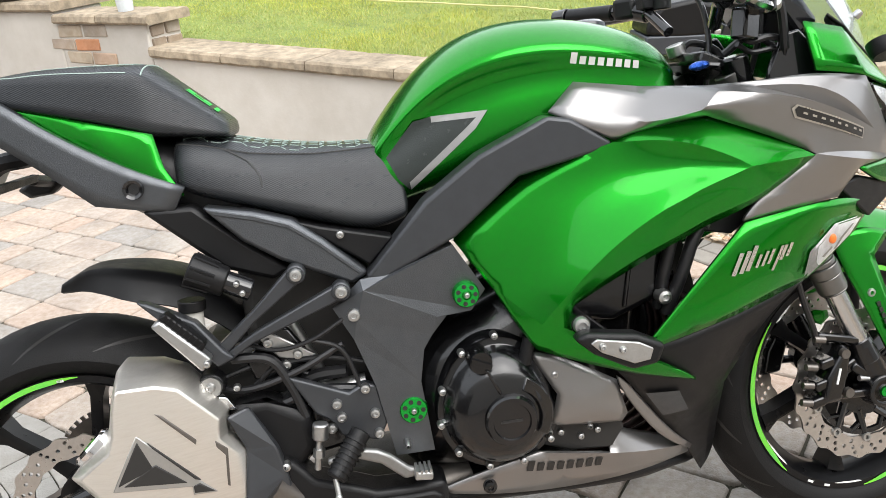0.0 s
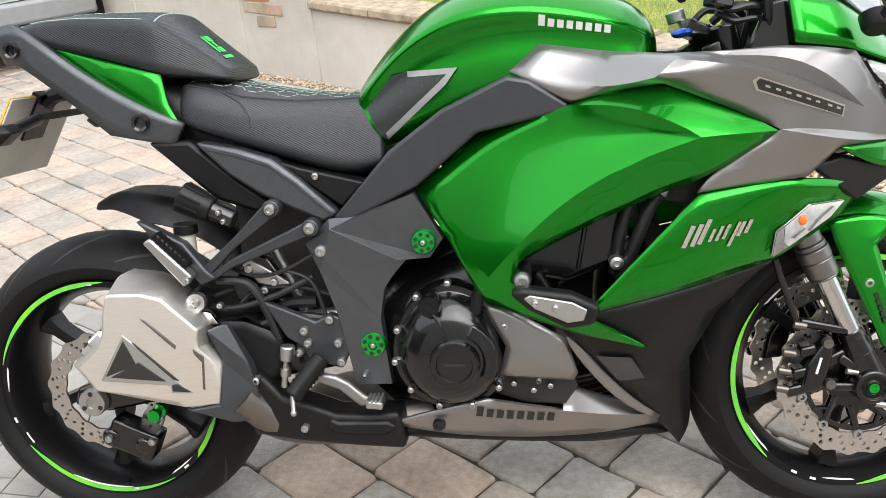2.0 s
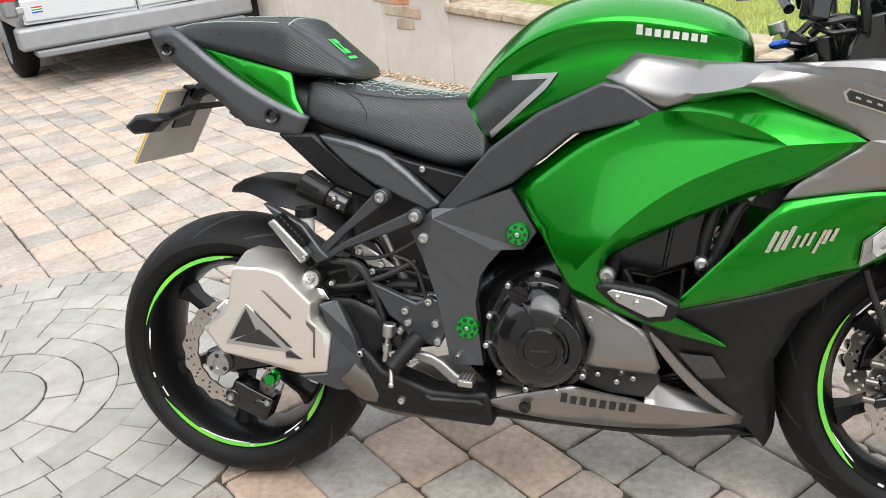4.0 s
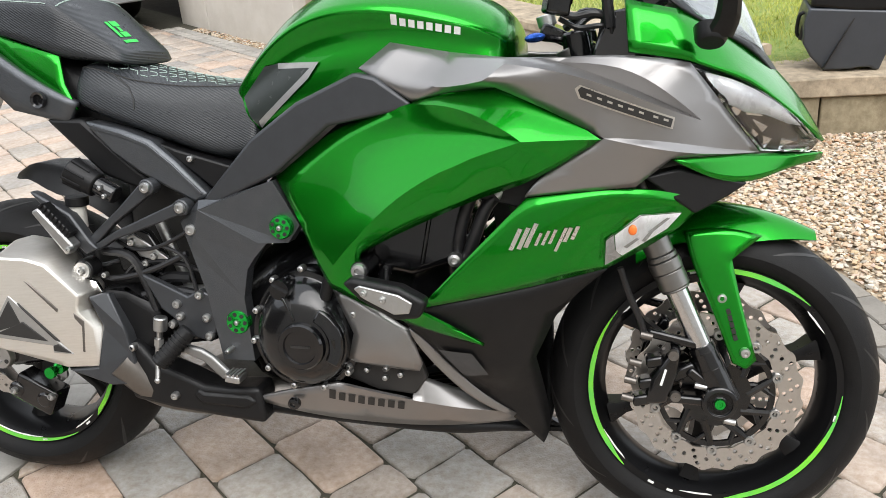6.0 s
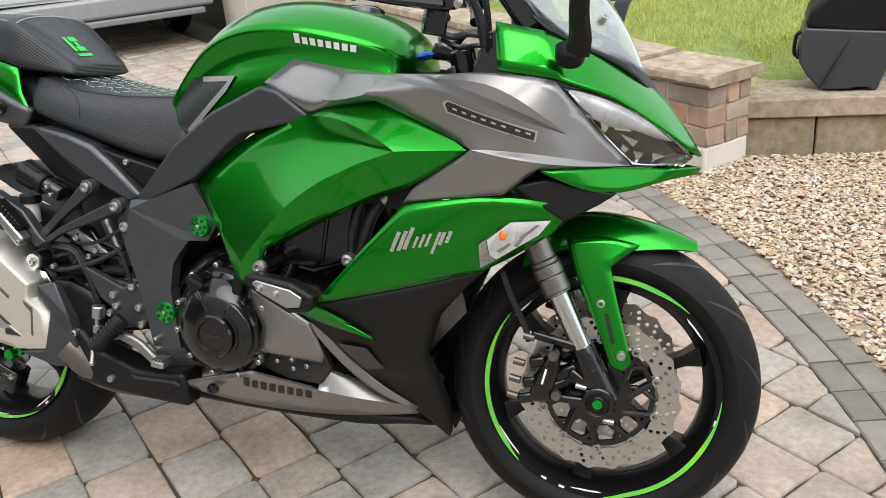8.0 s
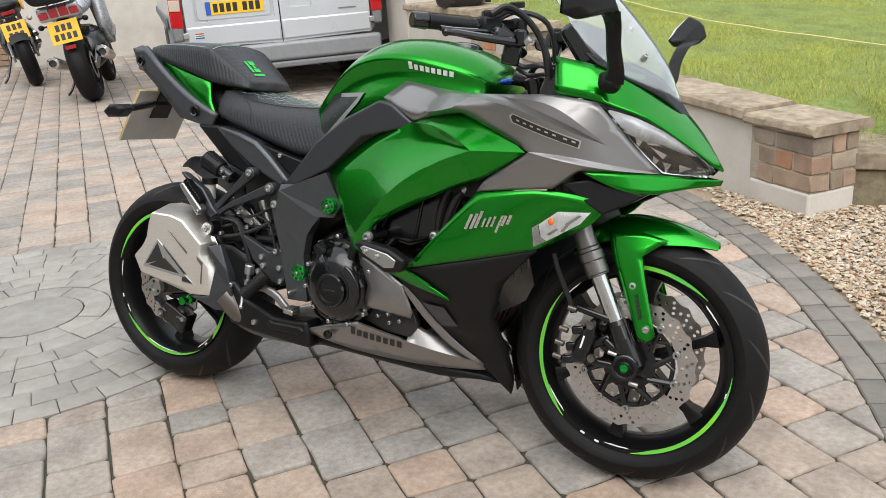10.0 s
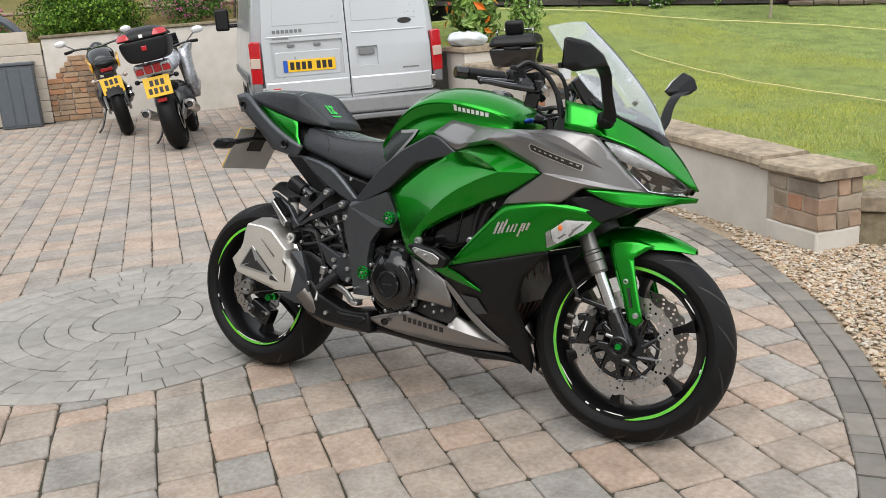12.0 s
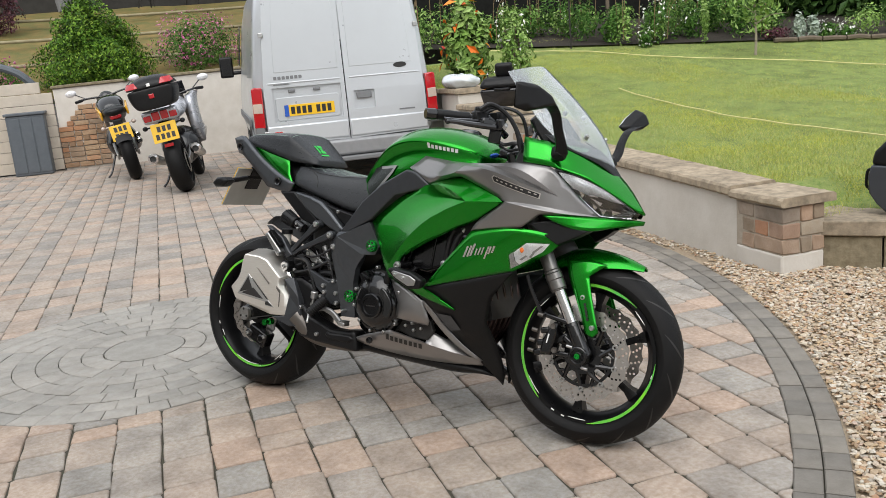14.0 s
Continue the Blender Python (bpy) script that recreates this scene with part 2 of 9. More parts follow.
def plan_turn():
    """Degrees from the x axis to the direction of s."""
    return math.degrees(math.atan2(SY, SX))


def sp_of(x, y):
    return (x - PX) * SX + (y - PY) * SY, (x - PX) * SY - (y - PY) * SX


def drive_z(x, y):
    """The drive rises gently towards the back wall."""
    k = sp_of(x, y)[0] - 3.0
    return 0.0 if k <= 0 else 0.012 * (k * k / 4 if k < 2 else k - 1)


def lawn_z(s, p):
    """The lawn lies level with the wall's coping and climbs towards the far beds."""
    q = plan(s, p)
    e = q.y - 2.80 - 0.14 * (q.x - 1.075)
    if s < 0.5:
        return min(0.36 + 0.02 * max(s, 0), 0.245 + 0.4 * max(0.0, e))
    k = min(s, 8.5)
    return 0.36 + 0.02 * k + 0.0115 * k * k + 0.10 * (s - k)

# ---- ground, drive, gravel and lawn ----
def sheet(name, pts_fn, nu, nv, material, label, category, kind="structure", keep=None, parent=None):
    bm = B()
    vs = [[bm.verts.new(pts_fn(i / nu, j / nv)) for j in range(nv + 1)] for i in range(nu + 1)]
    for i in range(nu):
        for j in range(nv):
            q = (vs[i][j], vs[i + 1][j], vs[i + 1][j + 1], vs[i][j + 1])
            if keep is None or keep(sum((v.co for v in q), Vector()) / 4):
                bm.faces.new(q)
    bmesh.ops.delete(bm, geom=[v for v in bm.verts if not v.link_faces], context="VERTS")
    for f in bm.faces:
        if f.normal.z < 0 or (f.normal_update() or f.normal.z < 0):
            f.normal_flip()
    ob = part(name, bm, material, parent, recalc=False)
    return tagged(ob, label, category, kind=kind)


sheet("ground", lambda u, v: Vector((-400 + 800 * u, -400 + 800 * v, -0.12)), 8, 8, M["soil"], "bare brown earth under the garden and drive", "ground")


def drive_pt(u, v):
    q = plan(-9 + 19.7 * u, -14 + 14.1 * v)
    q.z = drive_z(q.x, q.y) - 0.010
    return q


drive = sheet("drive_bed", drive_pt, 60, 30, M["joint"], "dark jointing sand bed under the block-paved drive", "driveway")
KC, KR_OUT, KR_IN = Vector((-3.221, -0.867)), 4.825, 4.665
KP_OUT, KP_IN = -0.118, -0.277
A_END = 51.5


def gravel_pt(u, v):
    a = radians(-50 + 98 * u)
    r = KR_OUT - 0.01 + 3.2 * v
    return Vector((KC.x + r * math.cos(a), KC.y + r * math.sin(a), -0.004))


gravel = sheet("gravel_bed", gravel_pt, 60, 20, M["gravel_bed"], "bed of small golden and brown pea gravel", "gravel",
               keep=lambda c: sp_of(c.x, c.y)[1] < 0.15 or c.y < 2.6)
sheet("gravel_strip", lambda u, v: plan(0.2 + 5.0 * u, KP_OUT - 0.005 + 0.14 * v, -0.003), 40, 2, M["gravel_bed"], "narrow strip of gravel along the foot of the garden wall", "gravel")


def lawn_pt(u, v):
    s, p = -14 + 28 * u, 0.14 + 16.6 * v ** 1.6
    q = plan(s, p)
    q.z = lawn_z(s, p) + 0.012 * noise.noise(q * 0.9) + 0.006 * noise.noise(q * 3.1)
    return q


def on_lawn(c):
    s, p = sp_of(c.x, c.y)
    return (s > 0.05 or c.y > 2.68 + 0.14 * (c.x - 1.09)) and s < 7.2 + 0.75 * p


lawn = sheet("lawn", lawn_pt, 110, 70, M["turf"], "mown green lawn with dry straw-coloured patches", "lawn", keep=on_lawn)


# ---- the garden wall with its stone copings ----
def plan_box(bm, s0, s1, p0, p1, z0, z1, z1b=None):
    z1b = z1 if z1b is None else z1b
    lo = [bm.verts.new(plan(s, p, z0)) for s, p in ((s0, p0), (s1, p0), (s1, p1), (s0, p1))]
    hi = [bm.verts.new(plan(s, p, z)) for s, p, z in ((s0, p0, z1), (s1, p0, z1b), (s1, p1, z1b), (s0, p1, z1))]
    bm.faces.new(lo)
    bm.faces.new(hi)
    for i in range(4):
        bm.faces.new((lo[i], lo[(i + 1) % 4], hi[(i + 1) % 4], hi[i]))


def grid_rough(bm, amp, scale=9.0, seed=0.0):
    for v in bm.verts:
        v.co += Vector((noise.noise(v.co * scale + Vector((seed, 0, 0))), noise.noise(v.co * scale + Vector((0, seed + 5, 0))), noise.noise(v.co * scale + Vector((0, 0, seed + 9))))) * amp


def coping(name, s0, s1, p0, p1, z0, z1, parent, seed, z0b=None, drop=0.0):
    """One rough-edged coping slab."""
    bm = B()
    n = 24
    dz = (z0b - z0) if z0b is not None else 0.0
    cols = []
    for i in range(n + 1):
        s = s0 + (s1 - s0) * i / n
        o = dz * i / n
        loop = [(p0 + 0.012, z0 + o), (p0, z0 + 0.012 + o), (p0 + 0.004, z1 - 0.012 + o), (p0 + 0.015, z1 + o), ((p0 + p1) / 2, z1 + o), (p1 - 0.015, z1 + o), (p1, z1 - 0.012 + o), (p1, z0 + o)]
        cols.append([bm.verts.new(plan(s, p, z)) for p, z in loop])
    for a, b in zip(cols, cols[1:]):
        for i in range(8):
            bm.faces.new((a[i], a[(i + 1) % 8], b[(i + 1) % 8], b[i]))
    bm.faces.new(cols[0])
    bm.faces.new(cols[-1])
    grid_rough(bm, 0.003, 9, seed)
    grid_rough(bm, 0.0045, 37, seed + 3)
    return part(name, bm, M["sandstone"], parent, angle=24)


garden_wall = B()
plan_box(garden_wall, 0.36, 2.66, 0.0, 0.25, -0.1, 0.372, 0.462)
garden_wall = tagged(part("wall_garden", garden_wall, M["render_wall"], bevel=0.01), "low retaining wall in cream painted render below the lawn", "wall", kind="structure")
wall_tall = B()
plan_box(wall_tall, 2.66, 3.44, -0.004, 0.25, -0.1, 0.645)
wall_tall = tagged(part("wall_stepped", wall_tall, M["render_wall"], bevel=0.01), "taller stretch of the cream rendered garden wall", "wall", kind="structure")
wall_steps = [wall_tall]
for s0, s1, p0, p1, z1 in ((3.444, 4.93, -0.006, 0.35, 0.715), (4.934, 5.5, -0.008, 0.5, 0.872)):
    ws_ = B()
    plan_box(ws_, s0, s1, p0, p1, -0.1, z1)
    wall_steps.append(tagged(part("wall_step", ws_, M["render_wall"], bevel=0.01), "stepped-up end of the cream rendered garden wall", "wall", kind="structure"))
S_EDGES = [0.40, 0.98, 1.52, 2.10, 2.655]
for i, (a, b) in enumerate(zip(S_EDGES, S_EDGES[1:])):
    f0, f1 = (a - 0.36) / 2.3, (b - 0.36) / 2.3
    coping("coping_stone", a + 0.004, b - 0.004, -0.035, 0.285, 0.374 + 0.09 * f0, 0.43 + 0.09 * f0, garden_wall, i * 3.1, z0b=0.374 + 0.09 * f1)
for i, (a, b, z, p) in enumerate([(2.60, 3.03, 0.647, 0.29), (3.038, 3.43, 0.647, 0.29), (3.42, 4.16, 0.717, 0.4), (4.168, 4.94, 0.717, 0.4), (4.91, 5.54, 0.874, 0.55)]):
    coping("coping_stone", a, b, -0.045, p, z, z + 0.055, wall_steps[(0, 0, 1, 1, 2)[i]], 20 + i * 2.3)

# unseen pale wall added behind the viewer for reflections and bounce; closes the place
M["bounce_wall"] = pmat("bounce_wall_render", (0.72, 0.69, 0.645), 0.9, scale=3, amount=0.5, color2=(0.6, 0.57, 0.53), bump=0.4, bump_scale=30)
M["reflect_dark"] = pmat("dark_reflection_panel", (0.055, 0.05, 0.042), 0.9, scale=5, amount=0.6, bump=0.4, bump_scale=40)
hw_ = B()
box(hw_, (30, 0.3, 6.2), (2.0, -7.0, 3.0))
tagged(part("wall_bounce", hw_, M["bounce_wall"]), "unseen plain pale wall added behind the viewer for reflections and bounce light", "wall", kind="structure")

# Unseen dark panel, added so the green paint mirrors something dark.
sf_ = B()
box(sf_, (0.1, 10.4, 3.4), (-7.75, -2.75, 1.65), (0, 0, 33))
tagged(part("reflect_panel_side", sf_, M["reflect_dark"]), "unseen dark panel added beside the drive for dark reflections", "fence", kind="structure")

# the end pillar: rendered plinth, brick courses above, one thick coping
pillar = B()
plan_box(pillar, -0.008, 0.372, -0.012, 0.26, -0.1, 0.105)
pillar = tagged(part("wall_end_pillar", pillar, M["render_wall"], bevel=0.012), "brick end pillar of the garden wall on a painted plinth", "pillar", kind="structure")
core = B()
plan_box(core, -0.003, 0.372, -0.005, 0.258, 0.1, 0.364)
part("mortar_core", core, M["mortar"], pillar)
coping("coping_stone", -0.035, 0.40, -0.038, 0.31, 0.366, 0.414, pillar, 55.0)

# ---- the green sports tourer ----
M["green"] = pmat("candy_green_paint", (0.003, 0.235, 0.008), 0.26, metal=0.9, scale=1600, amount=0.2, color2=(0.006, 0.29, 0.011), coat=0.45, rough_var=0.02, coat_rough=0.03)
M["grey_paint"] = pmat("graphite_metallic_paint", (0.27, 0.262, 0.257), 0.36, metal=0.85, scale=1500, amount=0.15, coat=0.3, rough_var=0.04)
M["black_plastic"] = pmat("grained_black_plastic", (0.007, 0.007, 0.0075), 0.4, spec=0.32, scale=40, amount=0.5, bump=0.15, bump_scale=900)
M["frame_black"] = pmat("satin_frame_paint", (0.10, 0.106, 0.114), 0.36, metal=0.75, scale=30, amount=0.4, bump=0.2, bump_scale=700)
M["spar"] = pmat("satin_black_spar", (0.058, 0.061, 0.066), 0.36, metal=0.5, spec=0.45, scale=30, amount=0.4, bump=0.06, bump_scale=700)
M["gloss_black"] = pmat("gloss_black_paint", (0.008, 0.008, 0.009), 0.12, scale=20, amount=0.3, coat=0.6, rough_var=0.03)
M["rim_black"] = pmat("black_wheel_enamel", (0.005, 0.005, 0.0055), 0.3, spec=0.3, scale=20, amount=0.3, rough_var=0.04)
M["engine_black"] = pmat("engine_enamel", (0.004, 0.004, 0.0045), 0.2, scale=25, amount=0.4, bump=0.03, bump_scale=300, coat=0.4)
M["rubber"] = pmat("tyre_rubber", (0.006, 0.006, 0.0063), 0.55, spec=0.22, scale=35, amount=0.5, color2=(0.012, 0.0115, 0.011), bump=0.2, bump_scale=500)
M["steel"] = pmat("brushed_stainless", (0.77, 0.74, 0.69), 0.40, metal=0.92, scale=30, amount=0.4, color2=(0.63, 0.59, 0.53), stretch=(1, 1, 9), bump=0.1, bump_scale=160)
M["dark_steel"] = pmat("dark_bronze_steel", (0.18, 0.165, 0.15), 0.4, metal=0.9, scale=30, amount=0.4)
M["stanchion"] = pmat("polished_stanchion", (0.62, 0.62, 0.62), 0.2, metal=1.0, scale=40, amount=0.2, rough_var=0.04, stretch=(1, 1, 6))
M["fork_tube"] = pmat("satin_fork_enamel", (0.2, 0.195, 0.185), 0.34, metal=0.85, scale=40, amount=0.25, rough_var=0.05)
M["chrome"] = pmat("polished_chrome", (0.75, 0.75, 0.76), 0.1, metal=1.0, scale=40, amount=0.2, rough_var=0.03)
M["alu"] = pmat("cast_aluminium", (0.5, 0.5, 0.49), 0.4, metal=1.0, scale=40, amount=0.4, bump=0.1)
M["dull_alu"] = pmat("dull_grey_alloy", (0.3, 0.3, 0.295), 0.45, metal=0.9, scale=40, amount=0.4, bump=0.1)
M["disc"] = pmat("ground_brake_disc", (0.57, 0.54, 0.51), 0.33, metal=1.0, scale=90, amount=0.5, color2=(0.48, 0.45, 0.42))
M["anodised"] = pmat("green_anodised_aluminium", (0.02, 0.45, 0.06), 0.22, metal=0.85, scale=60, amount=0.3)
M["lime"] = pmat("lime_rim_tape", (0.2, 0.62, 0.03), 0.35, scale=12, amount=0.7, color2=(0.05, 0.45, 0.1))
M["white_mark"] = pmat("white_lettering", (0.78, 0.78, 0.76), 0.4, scale=30, amount=0.2)
M["silver_mark"] = pmat("silver_badge", (0.6, 0.57, 0.52), 0.3, metal=0.8, scale=60, amount=0.4)
M["dark_mark"] = pmat("dark_lettering", (0.02, 0.019, 0.018), 0.45, scale=30, amount=0.3)
M["seat_vinyl"] = pmat("black_carbon_vinyl", (0.019, 0.021, 0.0235), 0.33, spec=0.5, scale=40, amount=0.4, bump=0.3, bump_scale=260, stretch=(1, 1, 3))
M["stitch"] = pmat("pale_green_thread", (0.3, 0.38, 0.34), 0.7, scale=60, amount=0.3)
M["green_thread"] = pmat("bright_green_thread", (0.03, 0.5, 0.07), 0.6, scale=60, amount=0.3)
M["lens_clear"] = pmat("clear_lamp_lens", (0.9, 0.91, 0.92), 0.05, trans=1.0, scale=30, amount=0.05, rough_var=0.02, ior=1.42)
# Transmission below full adds a pale veil in place of mirrored sky.
M["screen"] = pmat("windscreen_acrylic", (0.82, 0.87, 0.9), 0.05, trans=0.86, scale=20, amount=0.05, rough_var=0.02, ior=1.6)
M["facets"] = pmat("faceted_silver", (0.93, 0.93, 0.94), 0.3, metal=0.15, scale=70, amount=0.7, color2=(0.62, 0.62, 0.63), bump=0.5, bump_scale=60, stretch=(1, 1, 0.3))
M["lamp_grey"] = pmat("smoky_grey_facet", (0.45, 0.44, 0.43), 0.25, metal=0.3, scale=60, amount=0.7, color2=(0.2, 0.19, 0.18))
M["reflector"] = pmat("silvered_reflector", (0.92, 0.92, 0.93), 0.3, metal=0.15, scale=45, amount=0.5, color2=(0.75, 0.75, 0.77), bump=0.3, bump_scale=60)
M["lamp_dark"] = pmat("smoky_lamp_bowl", (0.09, 0.083, 0.075), 0.18, scale=40, amount=0.5, metal=0.4, coat=0.5)
M["pad_dark"] = pmat("charcoal_pad", (0.03, 0.036, 0.034), 0.22, scale=60, amount=0.4, bump=0.1, bump_scale=500)
M["chevron"] = pmat("brushed_chevron", (0.36, 0.36, 0.35), 0.35, metal=0.5, scale=60, amount=0.4)
M["amber"] = pmat("amber_bulb", (0.8, 0.18, 0.03), 0.3, scale=30, amount=0.2)
M["plate_yellow"] = pmat("yellow_plate_face", (0.74, 0.45, 0.02), 0.4, scale=30, amount=0.1)
M["plate_back"] = pmat("plate_back_grey", (0.5, 0.49, 0.45), 0.5, scale=20, amount=0.3)
M["header"] = pmat("heat_blued_header", (0.035, 0.024, 0.02), 0.3, metal=1.0, scale=9, amount=0.8, color2=(0.1, 0.07, 0.07))
M["cable"] = pmat("rubber_hose", (0.012, 0.012, 0.013), 0.35, scale=30, amount=0.3)
M["blue"] = pmat("blue_anodised_cap", (0.03, 0.12, 0.55), 0.3, metal=0.6, scale=30, amount=0.3)

# the seat's sides are embossed with fine slanted ribs
wn_, wl_ = M["seat_vinyl"].node_tree.nodes, M["seat_vinyl"].node_tree.links
wave = wn_.new("ShaderNodeTexWave")
wave.wave_type, wave.bands_direction = "BANDS", "Z"
wave.inputs["Scale"].default_value = 110
wave.inputs["Distortion"].default_value = 0.3
wmap = wn_.new("ShaderNodeMapping")
wmap.inputs["Rotation"].default_value = (0, radians(18), 0)
wtex = wn_.new("ShaderNodeTexCoord")
wbump = wn_.new("ShaderNodeBump")
wbump.inputs["Strength"].default_value = 0.28
wbump.inputs["Distance"].default_value = 0.002
wl_.new(wtex.outputs["Object"], wmap.inputs["Vector"])
wl_.new(wmap.outputs[0], wave.inputs["Vector"])
wl_.new(wave.outputs["Fac"], wbump.inputs["Height"])
wl_.new(wbump.outputs[0], wn_["Principled BSDF"].inputs["Normal"])

LEAN_ANGLE = 11.5
bike = thing("motorcycle", pose(0, 0, 0, -LEAN_ANGLE, 0, 0), "green and graphite sports touring motorcycle leaning on its side stand", "motorcycle")
# steering: turned slightly to its left about the raked head
axis_at, axis_dir = Vector((0.693, 0, 0.287)), Vector((-math.sin(radians(24.5)), 0, math.cos(radians(24.5))))
STEER = Matrix.Translation(axis_at) @ Matrix.Rotation(radians(4.5), 4, axis_dir) @ Matrix.Translation(-axis_at)


def mirror(bm):
    bmesh.ops.scale(bm, vec=(1, -1, 1), verts=bm.verts)
    bmesh.ops.reverse_faces(bm, faces=bm.faces)
    return bm


def shell_mesh(verts, faces, creases, side):
    bm = B()
    cl = bm.edges.layers.float.new("crease_edge")
    cv = bm.verts.layers.float.new("crease_vert")
    vs = [bm.verts.new((x, y * side, z)) for x, y, z in verts]
    for f in faces:
        try:
            bm.faces.new([vs[i] for i in f])
        except ValueError:
            pass
    bmesh.ops.recalc_face_normals(bm, faces=bm.faces)
    if sum(f.normal.y * f.calc_area() for f in bm.faces) * side > 0:
        bmesh.ops.reverse_faces(bm, faces=bm.faces)
    for e in bm.edges:
        if len(e.link_faces) == 1:
            e[cl] = 1.0
    for v in bm.verts:
        rim = [e for e in v.link_edges if len(e.link_faces) == 1]
        if len(rim) == 2:
            a, b = (e.other_vert(v).co - v.co for e in rim)
            if a.angle(-b, 0) > radians(28):
                v[cv] = 1.0
    for chain, w in creases:
        for a, b in zip(chain, chain[1:]):
            e = bm.edges.get((vs[a], vs[b]))
            if e:
                e[cl] = w
                e.smooth = w < 0.9
    return bm


def shell(name, verts, faces, material, label="", creases=(), thick=0.006, both=True, sub=2, parent=None, flat=False):
    """A bodywork panel as a creased control cage on the right side, and its mirror image on the left."""
    made = []
    for side in ((1, -1) if both else (1,)):
        bm = shell_mesh(verts, faces, creases, side)
        for f in bm.faces:
            f.smooth = not flat
        me = bpy.data.meshes.new(name)
        bm.to_mesh(me)
        bm.free()
        me.materials.append(material)
        ob = new(name, me)
        ob.parent = parent or bike
        if sub:
            m1 = ob.modifiers.new("subsurf", "SUBSURF")
            m1.levels = m1.render_levels = sub
        m2 = ob.modifiers.new("solid", "SOLIDIFY")
        m2.thickness, m2.offset = thick, -1
        if flat:
            m3 = ob.modifiers.new("bevel", "BEVEL")
            m3.width, m3.segments, m3.limit_method, m3.angle_limit = 0.0045, 2, "ANGLE", radians(5)
        made.append(tagged(ob, label=label))
    return made[0]


def loft(name, stations, material, parent, label="", sub=2, caps=True, crease_rows=(), axis="x", xf=None):
    """A body symmetric about the middle plane: stations of (x, [(y, z) from the top middle to the bottom])."""
    bm = B()
    cl = bm.edges.layers.float.new("crease_edge")
    rings = []
    for x, half in stations:
        ring = [bm.verts.new((x, -y, z)) for y, z in half] + [bm.verts.new((x, y, z)) for y, z in reversed(half) if y > 1e-6]
        rings.append(ring)
    n = len(rings[0])
    closed = stations[0][1][-1][0] < 1e-6
    for a, b in zip(rings, rings[1:]):
        for i in range(n):
            bm.faces.new((a[i], a[(i + 1) % n], b[(i + 1) % n], b[i]))
    if caps:
        bm.faces.new(rings[0])
        bm.faces.new(rings[-1])
    bmesh.ops.recalc_face_normals(bm, faces=bm.faces)
    for row, w in crease_rows:
        for idx in {row, (n - row) % n}:
            for a, b in zip(rings, rings[1:]):
                e = bm.edges.get((a[idx], b[idx]))
                if e:
                    e[cl] = w
    if xf is not None:
        bmesh.ops.transform(bm, matrix=xf, verts=bm.verts)
    for f in bm.faces:
        f.smooth = True
    me = bpy.data.meshes.new(name)
    bm.to_mesh(me)
    bm.free()
    me.materials.append(material)
    ob = new(name, me)
    ob.parent = parent
    if sub:
        m1 = ob.modifiers.new("subsurf", "SUBSURF")
        m1.levels = m1.render_levels = sub
    return tagged(ob, label=label)


def plate(name, outline, y, material, parent=None, thick=0.02, bevel=0.004, label="", both=True, tilt=(0.0, 0.0), xf=None, segs=2):
    """A flat cover with an outline in x and z; y grows along x and z by tilt."""
    first = None
    x0, z0 = outline[0]
    for side in ((1, -1) if both else (1,)):
        bm = B()
        prism(bm, outline, y, y + thick)
        for v in bm.verts:
            v.co.y += (v.co.x - x0) * tilt[0] + (v.co.z - z0) * tilt[1]
        if side < 0:
            mirror(bm)
        ob = part(name, bm, material, parent or bike, label=label, bevel=bevel, xf=xf, segs=segs)
        first = first or ob
    return first


def bolt(c, r=0.008, parent=None, material=None, name="bolt", h=0.006, xf=None, label=""):
    """A dome-headed hexagon-socket bolt that faces the right side."""
    bm = B()
    lathe(bm, [(0.0004, -h * 0.45), (r * 0.42, -h * 0.45), (r * 0.45, -h), (r * 0.85, -h * 0.85), (r, -h * 0.3), (r, h)], c, 14)
    return part(name, bm, material or M["alu"], parent or bike, xf=xf, label=label)


def surface_y(ob, x, z, side=-1):
    dg = bpy.context.evaluated_depsgraph_get()
    ok, loc, nor, _ = ob.evaluated_get(dg).ray_cast(Vector((x, side * 1.0, z)), Vector((0, -side, 0)))
    return loc.y if ok else None


def decal(name, outlines, target, material, parent=None, off=0.0015, both=True, cuts=3, label="", step=None):
    """Thin marks laid on the surface of a panel."""
    first = None
    for side in ((-1, 1) if both else (-1,)):
        bm = B()
        for outline in outlines:
            f = bm.faces.new([bm.verts.new((x, 0, z)) for x, z in outline])
        bmesh.ops.triangulate(bm, faces=bm.faces)
        if cuts:
            bmesh.ops.subdivide_edges(bm, edges=bm.edges, cuts=cuts, use_grid_fill=True)
        last = None
        for v in bm.verts:
            y = surface_y(target, v.co.x, v.co.z)
            y = last if y is None else y
            last = y
            v.co.y = (y if y is not None else -0.2) - off
        if side > 0:
            bmesh.ops.scale(bm, vec=(1, -1, 1), verts=bm.verts)
        bm.normal_update()
        for f in bm.faces:
            if f.normal.y * side < 0:
                f.normal_flip()
        ob = part(name, bm, material, parent or bike, label=label, recalc=False)
        first = first or ob
    return first


